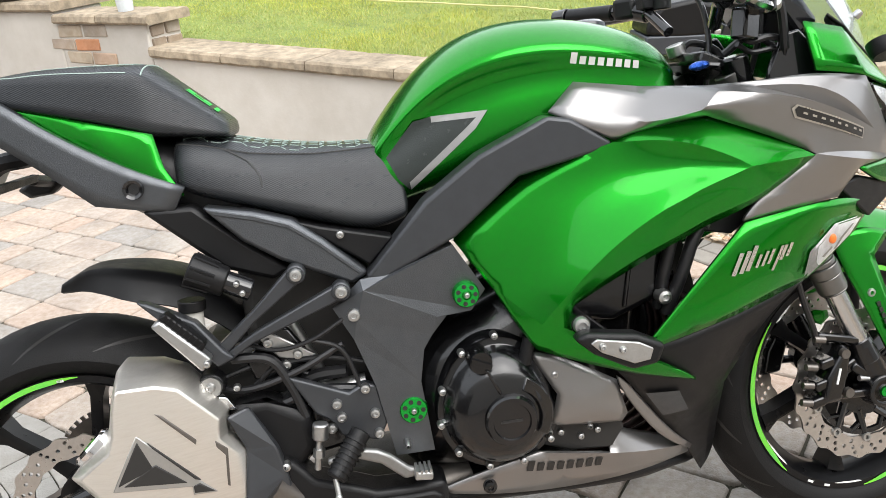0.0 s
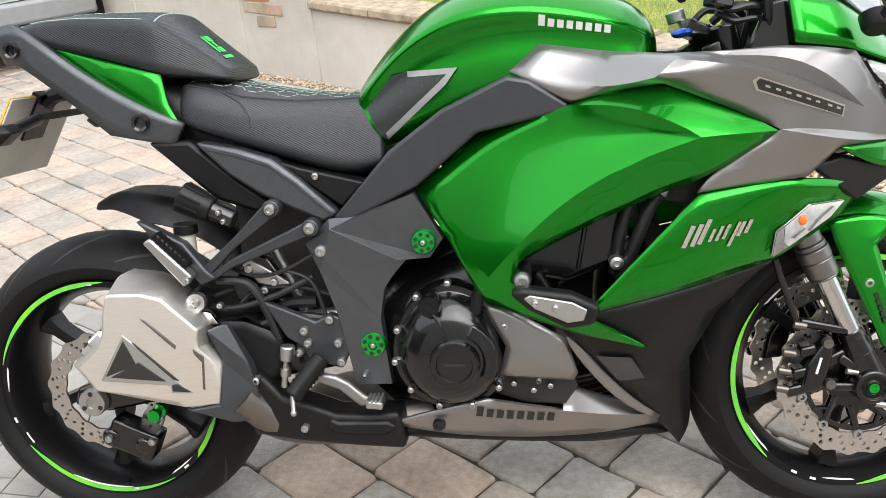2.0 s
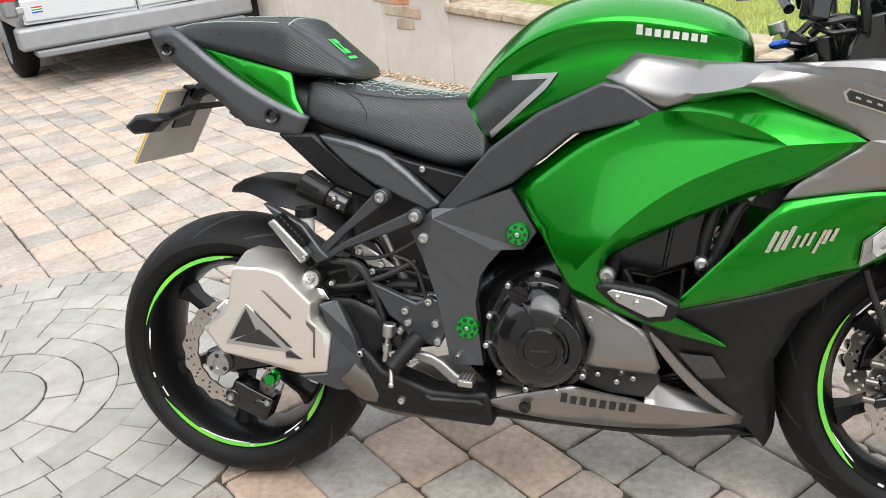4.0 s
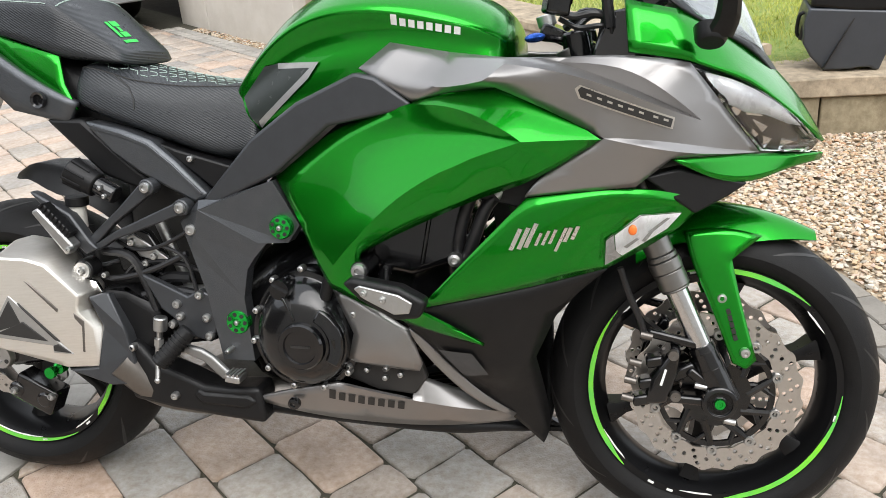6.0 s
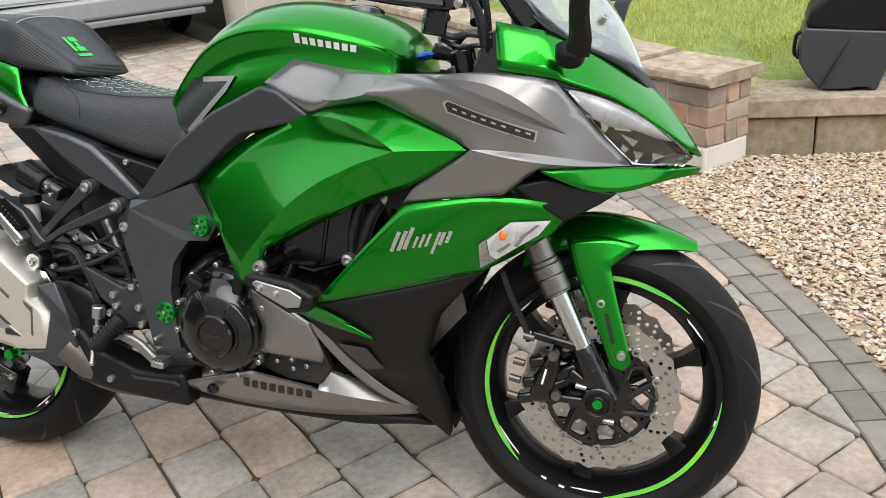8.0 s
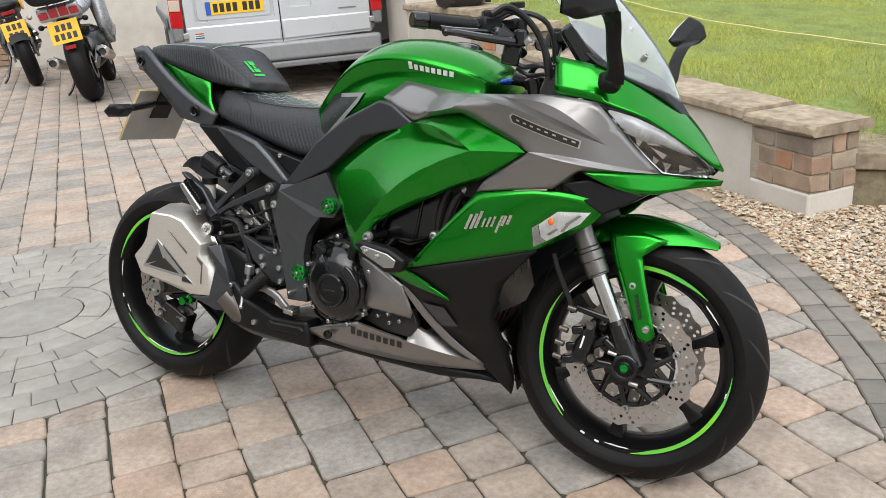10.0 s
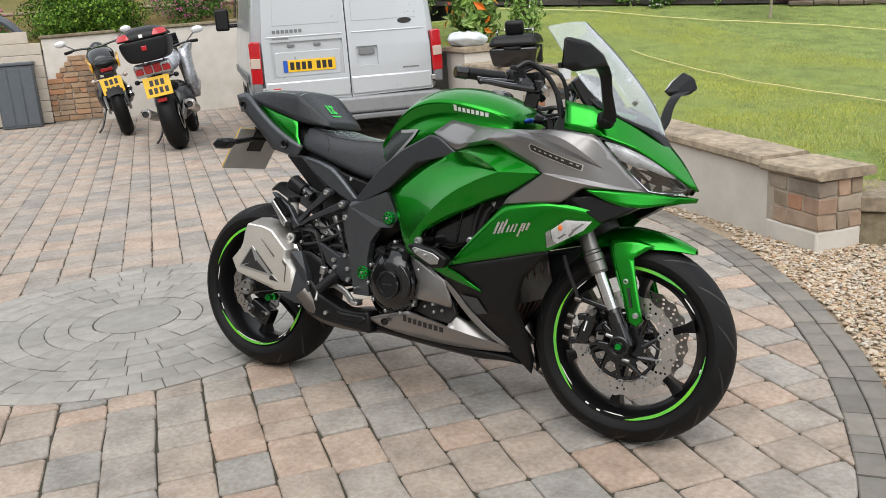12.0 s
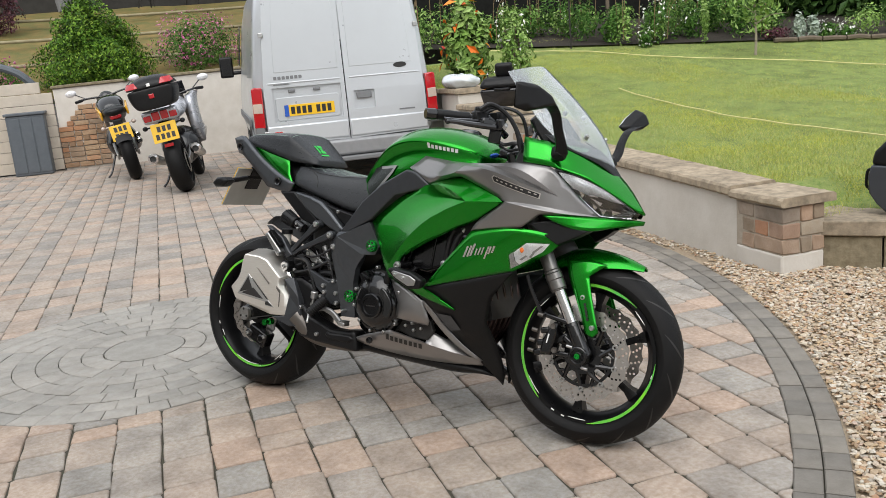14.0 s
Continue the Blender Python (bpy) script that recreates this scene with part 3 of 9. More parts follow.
# -- wheels --
def tyre_mesh(r_out, r_rim, width, c):
    w = width / 2
    prof = []
    for k in range(-8, 9):
        a = k / 8
        ang = a * 1.32
        y = w * math.sin(ang) / math.sin(1.32)
        r = r_out - (r_out - r_rim) * 0.62 * (1 - math.cos(ang)) / (1 - math.cos(1.32))
        prof.append((r, y))
    rb = r_rim + 0.004
    prof += [(r_rim + (r_out - r_rim) * 0.2, w * 0.96), (rb, w * 0.8), (rb - 0.012, w * 0.6), (rb - 0.012, -w * 0.6), (rb, -w * 0.8), (r_rim + (r_out - r_rim) * 0.2, -w * 0.96)]
    bm = B()
    lathe(bm, ring_loop(prof), c, 72)
    return bm


def tread_grooves(r_out, r_rim, width, c, n, slant):
    """Curved rain grooves: dark sunken strips over the crown and shoulders."""
    bm = B()
    w = width / 2
    for side in (-1, 1):
        for k in range(n):
            a0 = 2 * math.pi * (k + (0.5 if side > 0 else 0)) / n
            pts = []
            for j in range(7):
                u = 0.12 + 0.72 * j / 6
                ang = u * 1.32 * side
                y = w * math.sin(ang) / math.sin(1.32)
                r = r_out - (r_out - r_rim) * 0.62 * (1 - math.cos(ang)) / (1 - math.cos(1.32)) + 0.0006
                a = a0 + slant * (u ** 1.4)
                pts.append((a, y, r))
            hw = 0.0065
            rows = []
            for j, (a, y, r) in enumerate(pts):
                k2 = math.sin(math.pi * (j + 0.4) / 6.8) * hw / r
                rows.append([bm.verts.new((c[0] + r * math.cos(a + d), c[1] + y, c[2] + r * math.sin(a + d))) for d in (-k2, k2)])
            for p, q in zip(rows, rows[1:]):
                bm.faces.new((p[0], p[1], q[1], q[0]))
    return bm


def rim_mesh(r_lip, width, c):
    bm = B()
    w = width / 2
    lathe(bm, ring_loop([(r_lip, -w), (r_lip, -w + 0.006), (r_lip - 0.012, -w + 0.016), (r_lip - 0.022, -w * 0.3), (r_lip - 0.022, w * 0.3), (r_lip - 0.012, w - 0.016), (r_lip, w - 0.006), (r_lip, w),
                         (r_lip - 0.012, w), (r_lip - 0.02, w - 0.012), (r_lip - 0.034, w * 0.35), (r_lip - 0.034, -w * 0.35), (r_lip - 0.02, -w + 0.012), (r_lip - 0.012, -w)]), c, 72)
    return bm


def spoke_mesh(r_lip, c, spokes, hub_r, k, twist=0.0):
    bm = B()
    a = 2 * math.pi * (k + 0.25) / spokes
    ro = r_lip - 0.03
    d = Vector((math.cos(a), 0, math.sin(a)))
    t = Vector((-math.sin(a), 0, math.cos(a)))
    e = Vector((0, 1, 0))
    rows = []
    for f, hw, hy in ((0.0, 0.016, 0.030), (0.35, 0.010, 0.022), (0.8, 0.011, 0.020), (1.0, 0.02, 0.026)):
        r = hub_r * 0.8 + (ro - hub_r * 0.8) * f
        m = Vector(c) + d * r + t * twist * f
        rows.append([bm.verts.new(m + t * x + e * y) for x, y in ((-hw, -hy), (0, -hy - 0.005), (hw, -hy), (hw, hy), (0, hy + 0.005), (-hw, hy))])
    for p, q in zip(rows, rows[1:]):
        for i in range(6):
            bm.faces.new((p[i], p[(i + 1) % 6], q[(i + 1) % 6], q[i]))
    return bm


def wheel(name, r_lip, width, c, spokes, hub_r, hub_w, parent, label="", xf=None, twist=0.0):
    """A cast wheel: rim, hub and spokes."""
    rim = part(name, rim_mesh(r_lip, width, c), M["rim_black"], parent, label, xf=xf, angle=45)
    hub = B()
    lathe(hub, ring_loop([(hub_r, -hub_w), (hub_r, hub_w), (0.012, hub_w), (0.012, -hub_w)]), c, 28)
    part("hub", hub, M["rim_black"], rim, xf=xf, bevel=0.003)
    for k in range(spokes):
        part("spoke", spoke_mesh(r_lip, c, spokes, hub_r, k, twist), M["rim_black"], rim, xf=xf, angle=45)
    return rim


def petal_disc(r_out, r_in, y, c, lobes, hole, amp=0.006, th=0.005):
    """A wave-edged disc, drilled right through in slanting rows."""
    bm = B()

    def loop(pts):
        vs = [bm.verts.new((c[0] + r * math.cos(a), y, c[2] + r * math.sin(a))) for r, a in pts]
        return [bm.edges.new((p, q)) for p, q in zip(vs, vs[1:] + vs[:1])]
    n = lobes * 8
    edges = loop([(r_out - amp * (0.5 + 0.5 * math.cos(2 * math.pi * (((k % 8) / 8) ** 1.6))), 2 * math.pi * k / n) for k in range(n)])
    edges += loop([(r_in + 0.003 * (0.5 + 0.5 * math.cos(2 * math.pi * k / 8)), 2 * math.pi * k / n) for k in range(n)])
    for k in range(lobes * 2):
        for j, f in enumerate((0.24, 0.5, 0.74)):
            if (k + j) % 2 == 0 or j == 1:
                r, a = r_in + (r_out - r_in) * f, 2 * math.pi * (k + 0.5) / (lobes * 2) + 0.05 * (j - 1)
                x, z = r * math.cos(a), r * math.sin(a)
                ring = [(x + hole * math.cos(g * math.pi / 4), z + hole * math.sin(g * math.pi / 4)) for g in range(8)]
                edges += loop([(math.hypot(u, v), math.atan2(v, u)) for u, v in ring])
    bmesh.ops.triangle_fill(bm, use_beauty=True, use_dissolve=False, edges=edges)
    top = bmesh.ops.extrude_face_region(bm, geom=list(bm.faces))
    bmesh.ops.translate(bm, vec=(0, th, 0), verts=[v for v in top["geom"] if isinstance(v, bmesh.types.BMVert)])
    return bm


def rim_tape(c, r0, r1, y, arcs):
    bm = B()
    for a0, a1 in arcs:
        n, rows = 24, []
        for k in range(n + 1):
            f, a = k / n, radians(a0 + (a1 - a0) * k / n)
            w = (r1 - r0) * (1.0 if abs(a1 - a0) < 10 else 0.12 + 0.88 * min(1.0, 7 * f, 3.2 * (1 - f)))
            rows.append([bm.verts.new((c[0] + r * math.cos(a), q, c[2] + r * math.sin(a))) for r, q in ((r1 - w, y), (r1, y), (r1, y + 0.0012), (r1 - w, y + 0.0012))])
        for p, q in zip(rows, rows[1:]):
            for i in range(4):
                bm.faces.new((p[i], p[(i + 1) % 4], q[(i + 1) % 4], q[i]))
        bm.faces.new(rows[0])
        bm.faces.new(rows[-1])
    return bm


FC, RC = (0.7225, 0, 0.300), (-0.7225, 0, 0.311)
front_wheel = wheel("front_wheel", 0.228, 0.098, FC, 6, 0.042, 0.05, bike, "six-spoke gloss black front wheel", STEER, 0.02)
part("tyre", tyre_mesh(0.300, 0.226, 0.122, FC), M["rubber"], front_wheel, "black road tyre", xf=STEER, angle=60)
part("tread_groove", tread_grooves(0.300, 0.226, 0.122, FC, 14, 0.42), M["dark_mark"], front_wheel, xf=STEER)
rear_wheel = wheel("rear_wheel", 0.228, 0.16, RC, 6, 0.05, 0.07, bike, "gloss black rear wheel", None, 0.02)
part("tyre", tyre_mesh(0.311, 0.226, 0.19, RC), M["rubber"], rear_wheel, "wide black road tyre", angle=60)
part("tread_groove", tread_grooves(0.311, 0.226, 0.19, RC, 13, 0.5), M["dark_mark"], rear_wheel)
FRONT_ARCS, REAR_ARCS = [(104, 45), (226, 141), (273, 358)], [(84, 165), (212, 300), (318, 346)]
for arc in FRONT_ARCS:
    part("rim_stripe", rim_tape(FC, 0.2175, 0.2265, -0.0512, [arc]), M["lime"], front_wheel, "lime green rim stripe", xf=STEER)
for arc in REAR_ARCS:
    part("rim_stripe", rim_tape(RC, 0.2175, 0.2265, -0.0822, [arc]), M["lime"], rear_wheel, "lime green rim stripe")
for wheel_, c_, y_, m_, arcs in ((front_wheel, FC, -0.0512, STEER, [(44, 30), (140, 128), (272, 256), (224, 205)]), (rear_wheel, RC, -0.0822, None, [(166, 180), (205, 212), (300, 316), (240, 275)])):
    for arc in arcs:
        part("rim_pinstripe", rim_tape(c_, 0.2135, 0.2165, y_ + 0.0004, [arc]), M["white_mark"], wheel_, "thin white rim pinstripe", xf=m_)
for wheel_, c_, y_, m_, angles in ((front_wheel, FC, -0.0512, STEER, (100, 240, 250, 345)), (rear_wheel, RC, -0.0822, None, (90, 195, 275, 308))):
    for a_ in angles:
        part("rim_mark", rim_tape(c_, 0.2195, 0.224, y_, [(a_, a_ + 3)]), M["white_mark"], wheel_, "small white rim marking", xf=m_)
for y in (-0.078, 0.073):
    d = part("brake_disc", petal_disc(0.153, 0.108, y, FC, 20, 0.0042), M["disc"], front_wheel, "petal-edged drilled steel brake disc", xf=STEER)
carrier = B()
lathe(carrier, ring_loop([(0.062, -0.082), (0.062, -0.060), (0.03, -0.060), (0.03, -0.082)]), FC, 30)
part("disc_carrier", carrier, M["engine_black"], front_wheel, xf=STEER)
carrier = B()
lathe(carrier, ring_loop([(0.104, -0.079), (0.104, -0.072), (0.094, -0.072), (0.094, -0.079)]), FC, 48)
part("carrier_ring", carrier, M["engine_black"], front_wheel, xf=STEER)
for k in range(10):
    a = 2 * math.pi * (k + 0.5) / 10
    bm = B()
    tube(bm, [(FC[0] + r_ * math.cos(a - s_), -0.0745, FC[2] + r_ * math.sin(a - s_)) for r_, s_ in ((0.05, 0.0), (0.075, 0.10), (0.102, 0.34))], 0.0055, 8, n=3)
    part("carrier_arm", bm, M["engine_black"], front_wheel, xf=STEER)
for k in range(10):
    a = 2 * math.pi * k / 10
    bm = B()
    cyl(bm, (FC[0] + 0.055 * math.cos(a), -0.075, FC[2] + 0.055 * math.sin(a)), (FC[0] + 0.108 * math.cos(a + 0.3), -0.075, FC[2] + 0.108 * math.sin(a + 0.3)), 0.009, 0.007, seg=8)
    part("carrier_arm", bm, M["engine_black"], front_wheel, xf=STEER)
    bm = B()
    x, z = FC[0] + 0.110 * math.cos(a + 0.3), FC[2] + 0.110 * math.sin(a + 0.3)
    lathe(bm, [(0.0035, -0.079), (0.0045, -0.083), (0.0085, -0.083), (0.0095, -0.081), (0.0095, -0.07)], (x, 0, z), 14)
    part("bobbin", bm, M["alu"], front_wheel, xf=STEER)
rd = part("brake_disc", petal_disc(0.126, 0.085, -0.088, RC, 16, 0.0036), M["disc"], rear_wheel, "petal-edged drilled rear brake disc")

spr = B()
lathe(spr, ring_loop([(0.092, 0.098), (0.092, 0.104), (0.05, 0.104), (0.05, 0.098)]), RC, 40)
for k in range(40):
    a = 2 * math.pi * k / 40
    box(spr, (0.012, 0.005, 0.007), (RC[0] + 0.094 * math.cos(a), 0.101, RC[2] + 0.094 * math.sin(a)), (0, -math.degrees(a), 0))
part("sprocket", spr, M["dark_steel"], rear_wheel, "dark steel rear sprocket")
chain = B()
tube(chain, [(RC[0], 0.101, RC[2] + 0.098), (-0.45, 0.101, 0.435), (-0.20, 0.101, 0.455)], 0.008, 8)
tube(chain, [(RC[0], 0.101, RC[2] - 0.098), (-0.45, 0.101, 0.30), (-0.20, 0.101, 0.375)], 0.008, 8)
part("drive_chain", chain, M["dark_mark"], bike, "black drive chain")

# -- bodywork: tank, fairings, tail --
tank = loft("fuel_tank", [
    (-0.172, [(0, 0.862), (0.05, 0.858), (0.082, 0.838), (0.086, 0.815), (0.098, 0.79), (0.095, 0.74)]),
    (-0.150, [(0, 0.895), (0.056, 0.889), (0.090, 0.862), (0.092, 0.835), (0.104, 0.80), (0.10, 0.75)]),
    (-0.090, [(0, 0.965), (0.07, 0.957), (0.114, 0.922), (0.098, 0.890), (0.118, 0.83), (0.112, 0.76)]),
    (-0.020, [(0, 1.020), (0.085, 1.012), (0.144, 0.966), (0.118, 0.930), (0.138, 0.86), (0.132, 0.78)]),
    (0.060, [(0, 1.048), (0.10, 1.040), (0.168, 0.990), (0.140, 0.950), (0.158, 0.89), (0.150, 0.80)]),
    (0.160, [(0, 1.050), (0.105, 1.042), (0.172, 0.990), (0.150, 0.958), (0.166, 0.90), (0.155, 0.82)]),
    (0.260, [(0, 1.030), (0.10, 1.022), (0.160, 0.970), (0.154, 0.940), (0.160, 0.90), (0.155, 0.82)]),
    (0.335, [(0, 1.000), (0.088, 0.990), (0.134, 0.948), (0.132, 0.925), (0.142, 0.895), (0.14, 0.84)]),
    (0.375, [(0, 0.955), (0.075, 0.948), (0.108, 0.922), (0.110, 0.91), (0.118, 0.885), (0.118, 0.84)]),
], M["green"], bike, "candy green fuel tank", crease_rows=((2, 0.8), (3, 0.3)))
cap_base = B()
lathe(cap_base, [(0.0005, 0.012), (0.034, 0.012), (0.042, 0.006), (0.044, -0.01)], (0, 0, 0), 32)
part("filler_cap", cap_base, M["gloss_black"], bike, "gloss black fuel filler cap", xf=pose(0.24, 0, 1.018, 82, 0, 0))

grey = shell("upper_fairing", [
    (0.118, -0.192, 0.894), (0.168, -0.168, 0.935), (0.272, -0.176, 0.917), (0.372, -0.205, 0.907), (0.470, -0.204, 0.906), (0.560, -0.208, 0.910),
    (0.655, -0.192, 0.893), (0.700, -0.162, 0.838), (0.740, -0.128, 0.786), (0.776, -0.094, 0.743), (0.632, -0.212, 0.747), (0.578, -0.234, 0.706),
    (0.490, -0.246, 0.699), (0.406, -0.252, 0.690), (0.428, -0.256, 0.724), (0.529, -0.258, 0.784), (0.456, -0.250, 0.821), (0.358, -0.236, 0.862),
    (0.262, -0.222, 0.852), (0.216, -0.212, 0.838), (0.219, -0.226, 0.852), (0.343, -0.262, 0.873), (0.373, -0.246, 0.899), (0.467, -0.268, 0.886),
    (0.545, -0.268, 0.860), (0.612, -0.238, 0.829), (0.677, -0.180, 0.803), (0.452, -0.208, 0.898), (0.535, -0.216, 0.872), (0.612, -0.208, 0.837),
    (0.552, -0.224, 0.895), (0.622, -0.220, 0.852), (0.606, -0.240, 0.779), (0.694, -0.170, 0.759), (0.604, -0.256, 0.767), (0.690, -0.178, 0.748)],
    [(0, 1, 2, 20), (0, 20, 19), (2, 3, 22, 21), (2, 21, 20), (20, 21, 17, 18), (20, 18, 19), (21, 22, 23), (21, 23, 16, 17), (23, 24, 15, 16), (24, 25, 32, 15), (25, 26, 33, 32),
     (3, 4, 27), (3, 27, 23, 22), (27, 28, 24, 23), (28, 29, 25, 24), (29, 26, 25), (4, 5, 30, 27), (27, 30, 28), (30, 31, 29, 28), (31, 26, 29), (5, 6, 31, 30), (6, 7, 31), (7, 26, 31),
     (7, 8, 33, 26), (8, 9, 33), (15, 32, 34), (32, 33, 35, 34), (33, 9, 35), (15, 34, 14), (14, 34, 11, 12), (34, 10, 11), (34, 35, 10), (35, 9, 10), (14, 12, 13)],
    M["grey_paint"], "graphite metallic upper side fairing with sharp ledges",
    creases=(((2, 20), 0.85), ((20, 21, 22, 23, 24, 25, 26), 1.0), ((21, 17), 0.5), ((2, 21), 0.5), ((3, 22), 0.8), ((27, 28, 29, 26), 1.0), ((4, 27, 30, 31, 26), 1.0), ((15, 32, 33, 9), 0.95), ((15, 34, 35, 9), 1.0), ((26, 33), 0.6)))

green_side = shell("side_fairing", [
    (-0.052, -0.176, 0.705), (0.061, -0.176, 0.795), (0.160, -0.204, 0.822), (0.212, -0.216, 0.836), (0.266, -0.214, 0.857), (0.354, -0.224, 0.868),
    (0.450, -0.238, 0.828), (0.524, -0.262, 0.783), (0.462, -0.264, 0.742), (0.400, -0.258, 0.708), (0.343, -0.252, 0.692), (0.260, -0.248, 0.655),
    (0.170, -0.242, 0.612), (0.123, -0.238, 0.585), (0.112, -0.240, 0.550), (0.160, -0.250, 0.515), (0.225, -0.254, 0.490), (0.300, -0.236, 0.446),
    (0.330, -0.217, 0.421), (0.220, -0.232, 0.452), (0.120, -0.234, 0.492), (0.060, -0.226, 0.517), (0.035, -0.221, 0.555), (0.000, -0.201, 0.625),
    (0.070, -0.214, 0.640), (0.140, -0.220, 0.720), (0.240, -0.233, 0.772), (0.330, -0.244, 0.787),
    (0.070, -0.236, 0.560), (0.115, -0.252, 0.612), (0.195, -0.268, 0.690), (0.300, -0.281, 0.750), (0.406, -0.292, 0.783),
    (0.278, -0.252, 0.838), (0.342, -0.276, 0.819)],
    [(0, 1, 25, 24), (1, 2, 26, 25), (2, 3, 26), (3, 4, 33), (4, 5, 34, 33), (5, 6, 32, 34), (3, 33, 27, 26), (33, 34, 27), (34, 32, 27), (6, 7, 32), (7, 8, 32), (8, 9, 32), (9, 10, 31, 32), (10, 11, 31), (11, 12, 30, 31), (12, 13, 29, 30), (13, 14, 29),
     (27, 32, 31, 26), (26, 31, 30, 25), (25, 30, 29, 24), (0, 24, 23), (24, 29, 28, 23), (23, 28, 22), (28, 29, 14), (28, 14, 15, 21), (22, 28, 21), (21, 15, 16, 20), (20, 16, 17, 19), (19, 17, 18)],
    M["green"], "candy green side fairing with a sculpted air scoop", creases=(((23, 28, 29, 30, 31, 32), 0.9), ((2, 3, 33, 34, 32, 7), 0.95), ((4, 5, 6, 7), 0.9), ((14, 28), 0.6), ((14, 15, 16, 17), 0.9), ((21, 28), 0.6)))

green_low = shell("lower_side_fairing", [
    (0.225, -0.250, 0.495), (0.320, -0.256, 0.597), (0.408, -0.254, 0.688), (0.490, -0.250, 0.698), (0.578, -0.232, 0.704), (0.650, -0.188, 0.688), (0.692, -0.150, 0.668),
    (0.648, -0.168, 0.628), (0.600, -0.180, 0.596), (0.535, -0.202, 0.564), (0.470, -0.224, 0.550), (0.400, -0.240, 0.534), (0.310, -0.249, 0.514), (0.420, -0.260, 0.615), (0.520, -0.244, 0.640)],
    [(0, 1, 12), (1, 2, 13, 12), (2, 3, 14, 13), (3, 4, 14), (4, 5, 8, 14), (5, 6, 7, 8), (14, 8, 9, 10), (13, 14, 10, 11), (12, 13, 11)],
    M["green"], "candy green lower side fairing")
black_low = shell("chin_fairing", [
    (0.212, -0.246, 0.489), (0.310, -0.246, 0.511), (0.400, -0.237, 0.531), (0.470, -0.221, 0.547), (0.536, -0.198, 0.561), (0.492, -0.190, 0.520), (0.450, -0.184, 0.472), (0.412, -0.146, 0.380),
    (0.424, -0.078, 0.280), (0.432, -0.040, 0.196), (0.412, -0.022, 0.150), (0.358, -0.094, 0.242), (0.300, -0.148, 0.310), (0.216, -0.208, 0.430), (0.190, -0.226, 0.462), (0.330, -0.216, 0.430), (0.345, -0.165, 0.320)],
    [(0, 1, 15, 14), (1, 2, 15), (2, 3, 6, 15), (3, 4, 5, 6), (15, 6, 7, 16), (14, 15, 16, 13), (13, 16, 12), (16, 7, 8, 12), (12, 8, 9, 11), (11, 9, 10)],
    M["black_plastic"], "matt black chin fairing", creases=(((6, 15, 14), 0.8), ((7, 16, 13), 0.6), ((1, 15), 0.4)))
belly = shell("belly_pan", [
    (-0.130, -0.186, 0.276), (-0.050, -0.196, 0.303), (0.053, -0.204, 0.327), (0.120, -0.190, 0.309), (0.186, -0.174, 0.291), (0.280, -0.140, 0.264), (0.372, -0.080, 0.240), (0.363, -0.080, 0.222),
    (0.250, -0.130, 0.222), (0.100, -0.168, 0.236), (-0.030, -0.180, 0.251), (0.192, -0.158, 0.338), (0.236, -0.136, 0.312), (0.300, -0.104, 0.281), (0.374, -0.064, 0.248)],
    [(0, 1, 10), (1, 2, 9, 10), (2, 3, 9), (3, 4, 8, 9), (4, 5, 8), (5, 6, 7, 8), (4, 11, 12, 5), (5, 12, 13), (5, 13, 14, 6)], M["grey_paint"], "graphite metallic belly pan", creases=(((2, 3, 4, 5, 6), 1.0),))
shell("belly_strip", [(0.196, -0.214, 0.446), (0.218, -0.206, 0.428), (0.300, -0.150, 0.308), (0.368, -0.092, 0.242), (0.362, -0.096, 0.236), (0.286, -0.156, 0.292), (0.200, -0.210, 0.420)],
      [(0, 1, 6), (1, 2, 5, 6), (2, 3, 4, 5)], M["grey_paint"], "graphite metallic strip along the chin fairing")
loft("under_tray", [
    (-0.36, [(0, 0.27), (0.10, 0.27), (0.13, 0.25), (0.12, 0.238), (0, 0.23)]),
    (-0.20, [(0, 0.26), (0.14, 0.265), (0.17, 0.25), (0.13, 0.228), (0, 0.222)]),
    (0.00, [(0, 0.25), (0.15, 0.26), (0.178, 0.245), (0.14, 0.210), (0, 0.200)]),
    (0.20, [(0, 0.24), (0.12, 0.245), (0.145, 0.225), (0.12, 0.190), (0, 0.182)]),
    (0.28, [(0, 0.23), (0.09, 0.23), (0.115, 0.210), (0.09, 0.180), (0, 0.172)]),
    (0.34, [(0, 0.22), (0.06, 0.22), (0.085, 0.20), (0.06, 0.19), (0, 0.185)]),
    (0.41, [(0, 0.19), (0.015, 0.19), (0.025, 0.17), (0.02, 0.168), (0, 0.165)])], M["black_plastic"], bike, "matt black under tray", sub=1)

# nose cowl: green peak over the lamps, black screen base, green chin
nose = shell("nose_cowl", [
    (0.562, -0.206, 0.912), (0.554, -0.184, 0.991), (0.630, -0.166, 0.975), (0.700, -0.080, 0.960), (0.725, 0.0, 0.955),
    (0.655, -0.188, 0.897), (0.705, -0.135, 0.905), (0.760, -0.075, 0.895), (0.785, 0.0, 0.893),
    (0.750, -0.138, 0.864), (0.815, -0.066, 0.838), (0.842, 0.0, 0.838), (0.848, -0.062, 0.789), (0.882, -0.022, 0.757), (0.892, 0.0, 0.752)],
    [(0, 1, 2, 5), (2, 6, 5), (2, 3, 7, 6), (3, 4, 8, 7), (5, 6, 9), (6, 7, 10, 9), (7, 8, 11, 10), (9, 10, 12), (10, 11, 14, 13), (10, 13, 12)],
    M["green"], "candy green nose cowl", creases=(((2, 6, 9, 12), 0.4), ((5, 6), 0.4), ((2, 5), 0.5)))
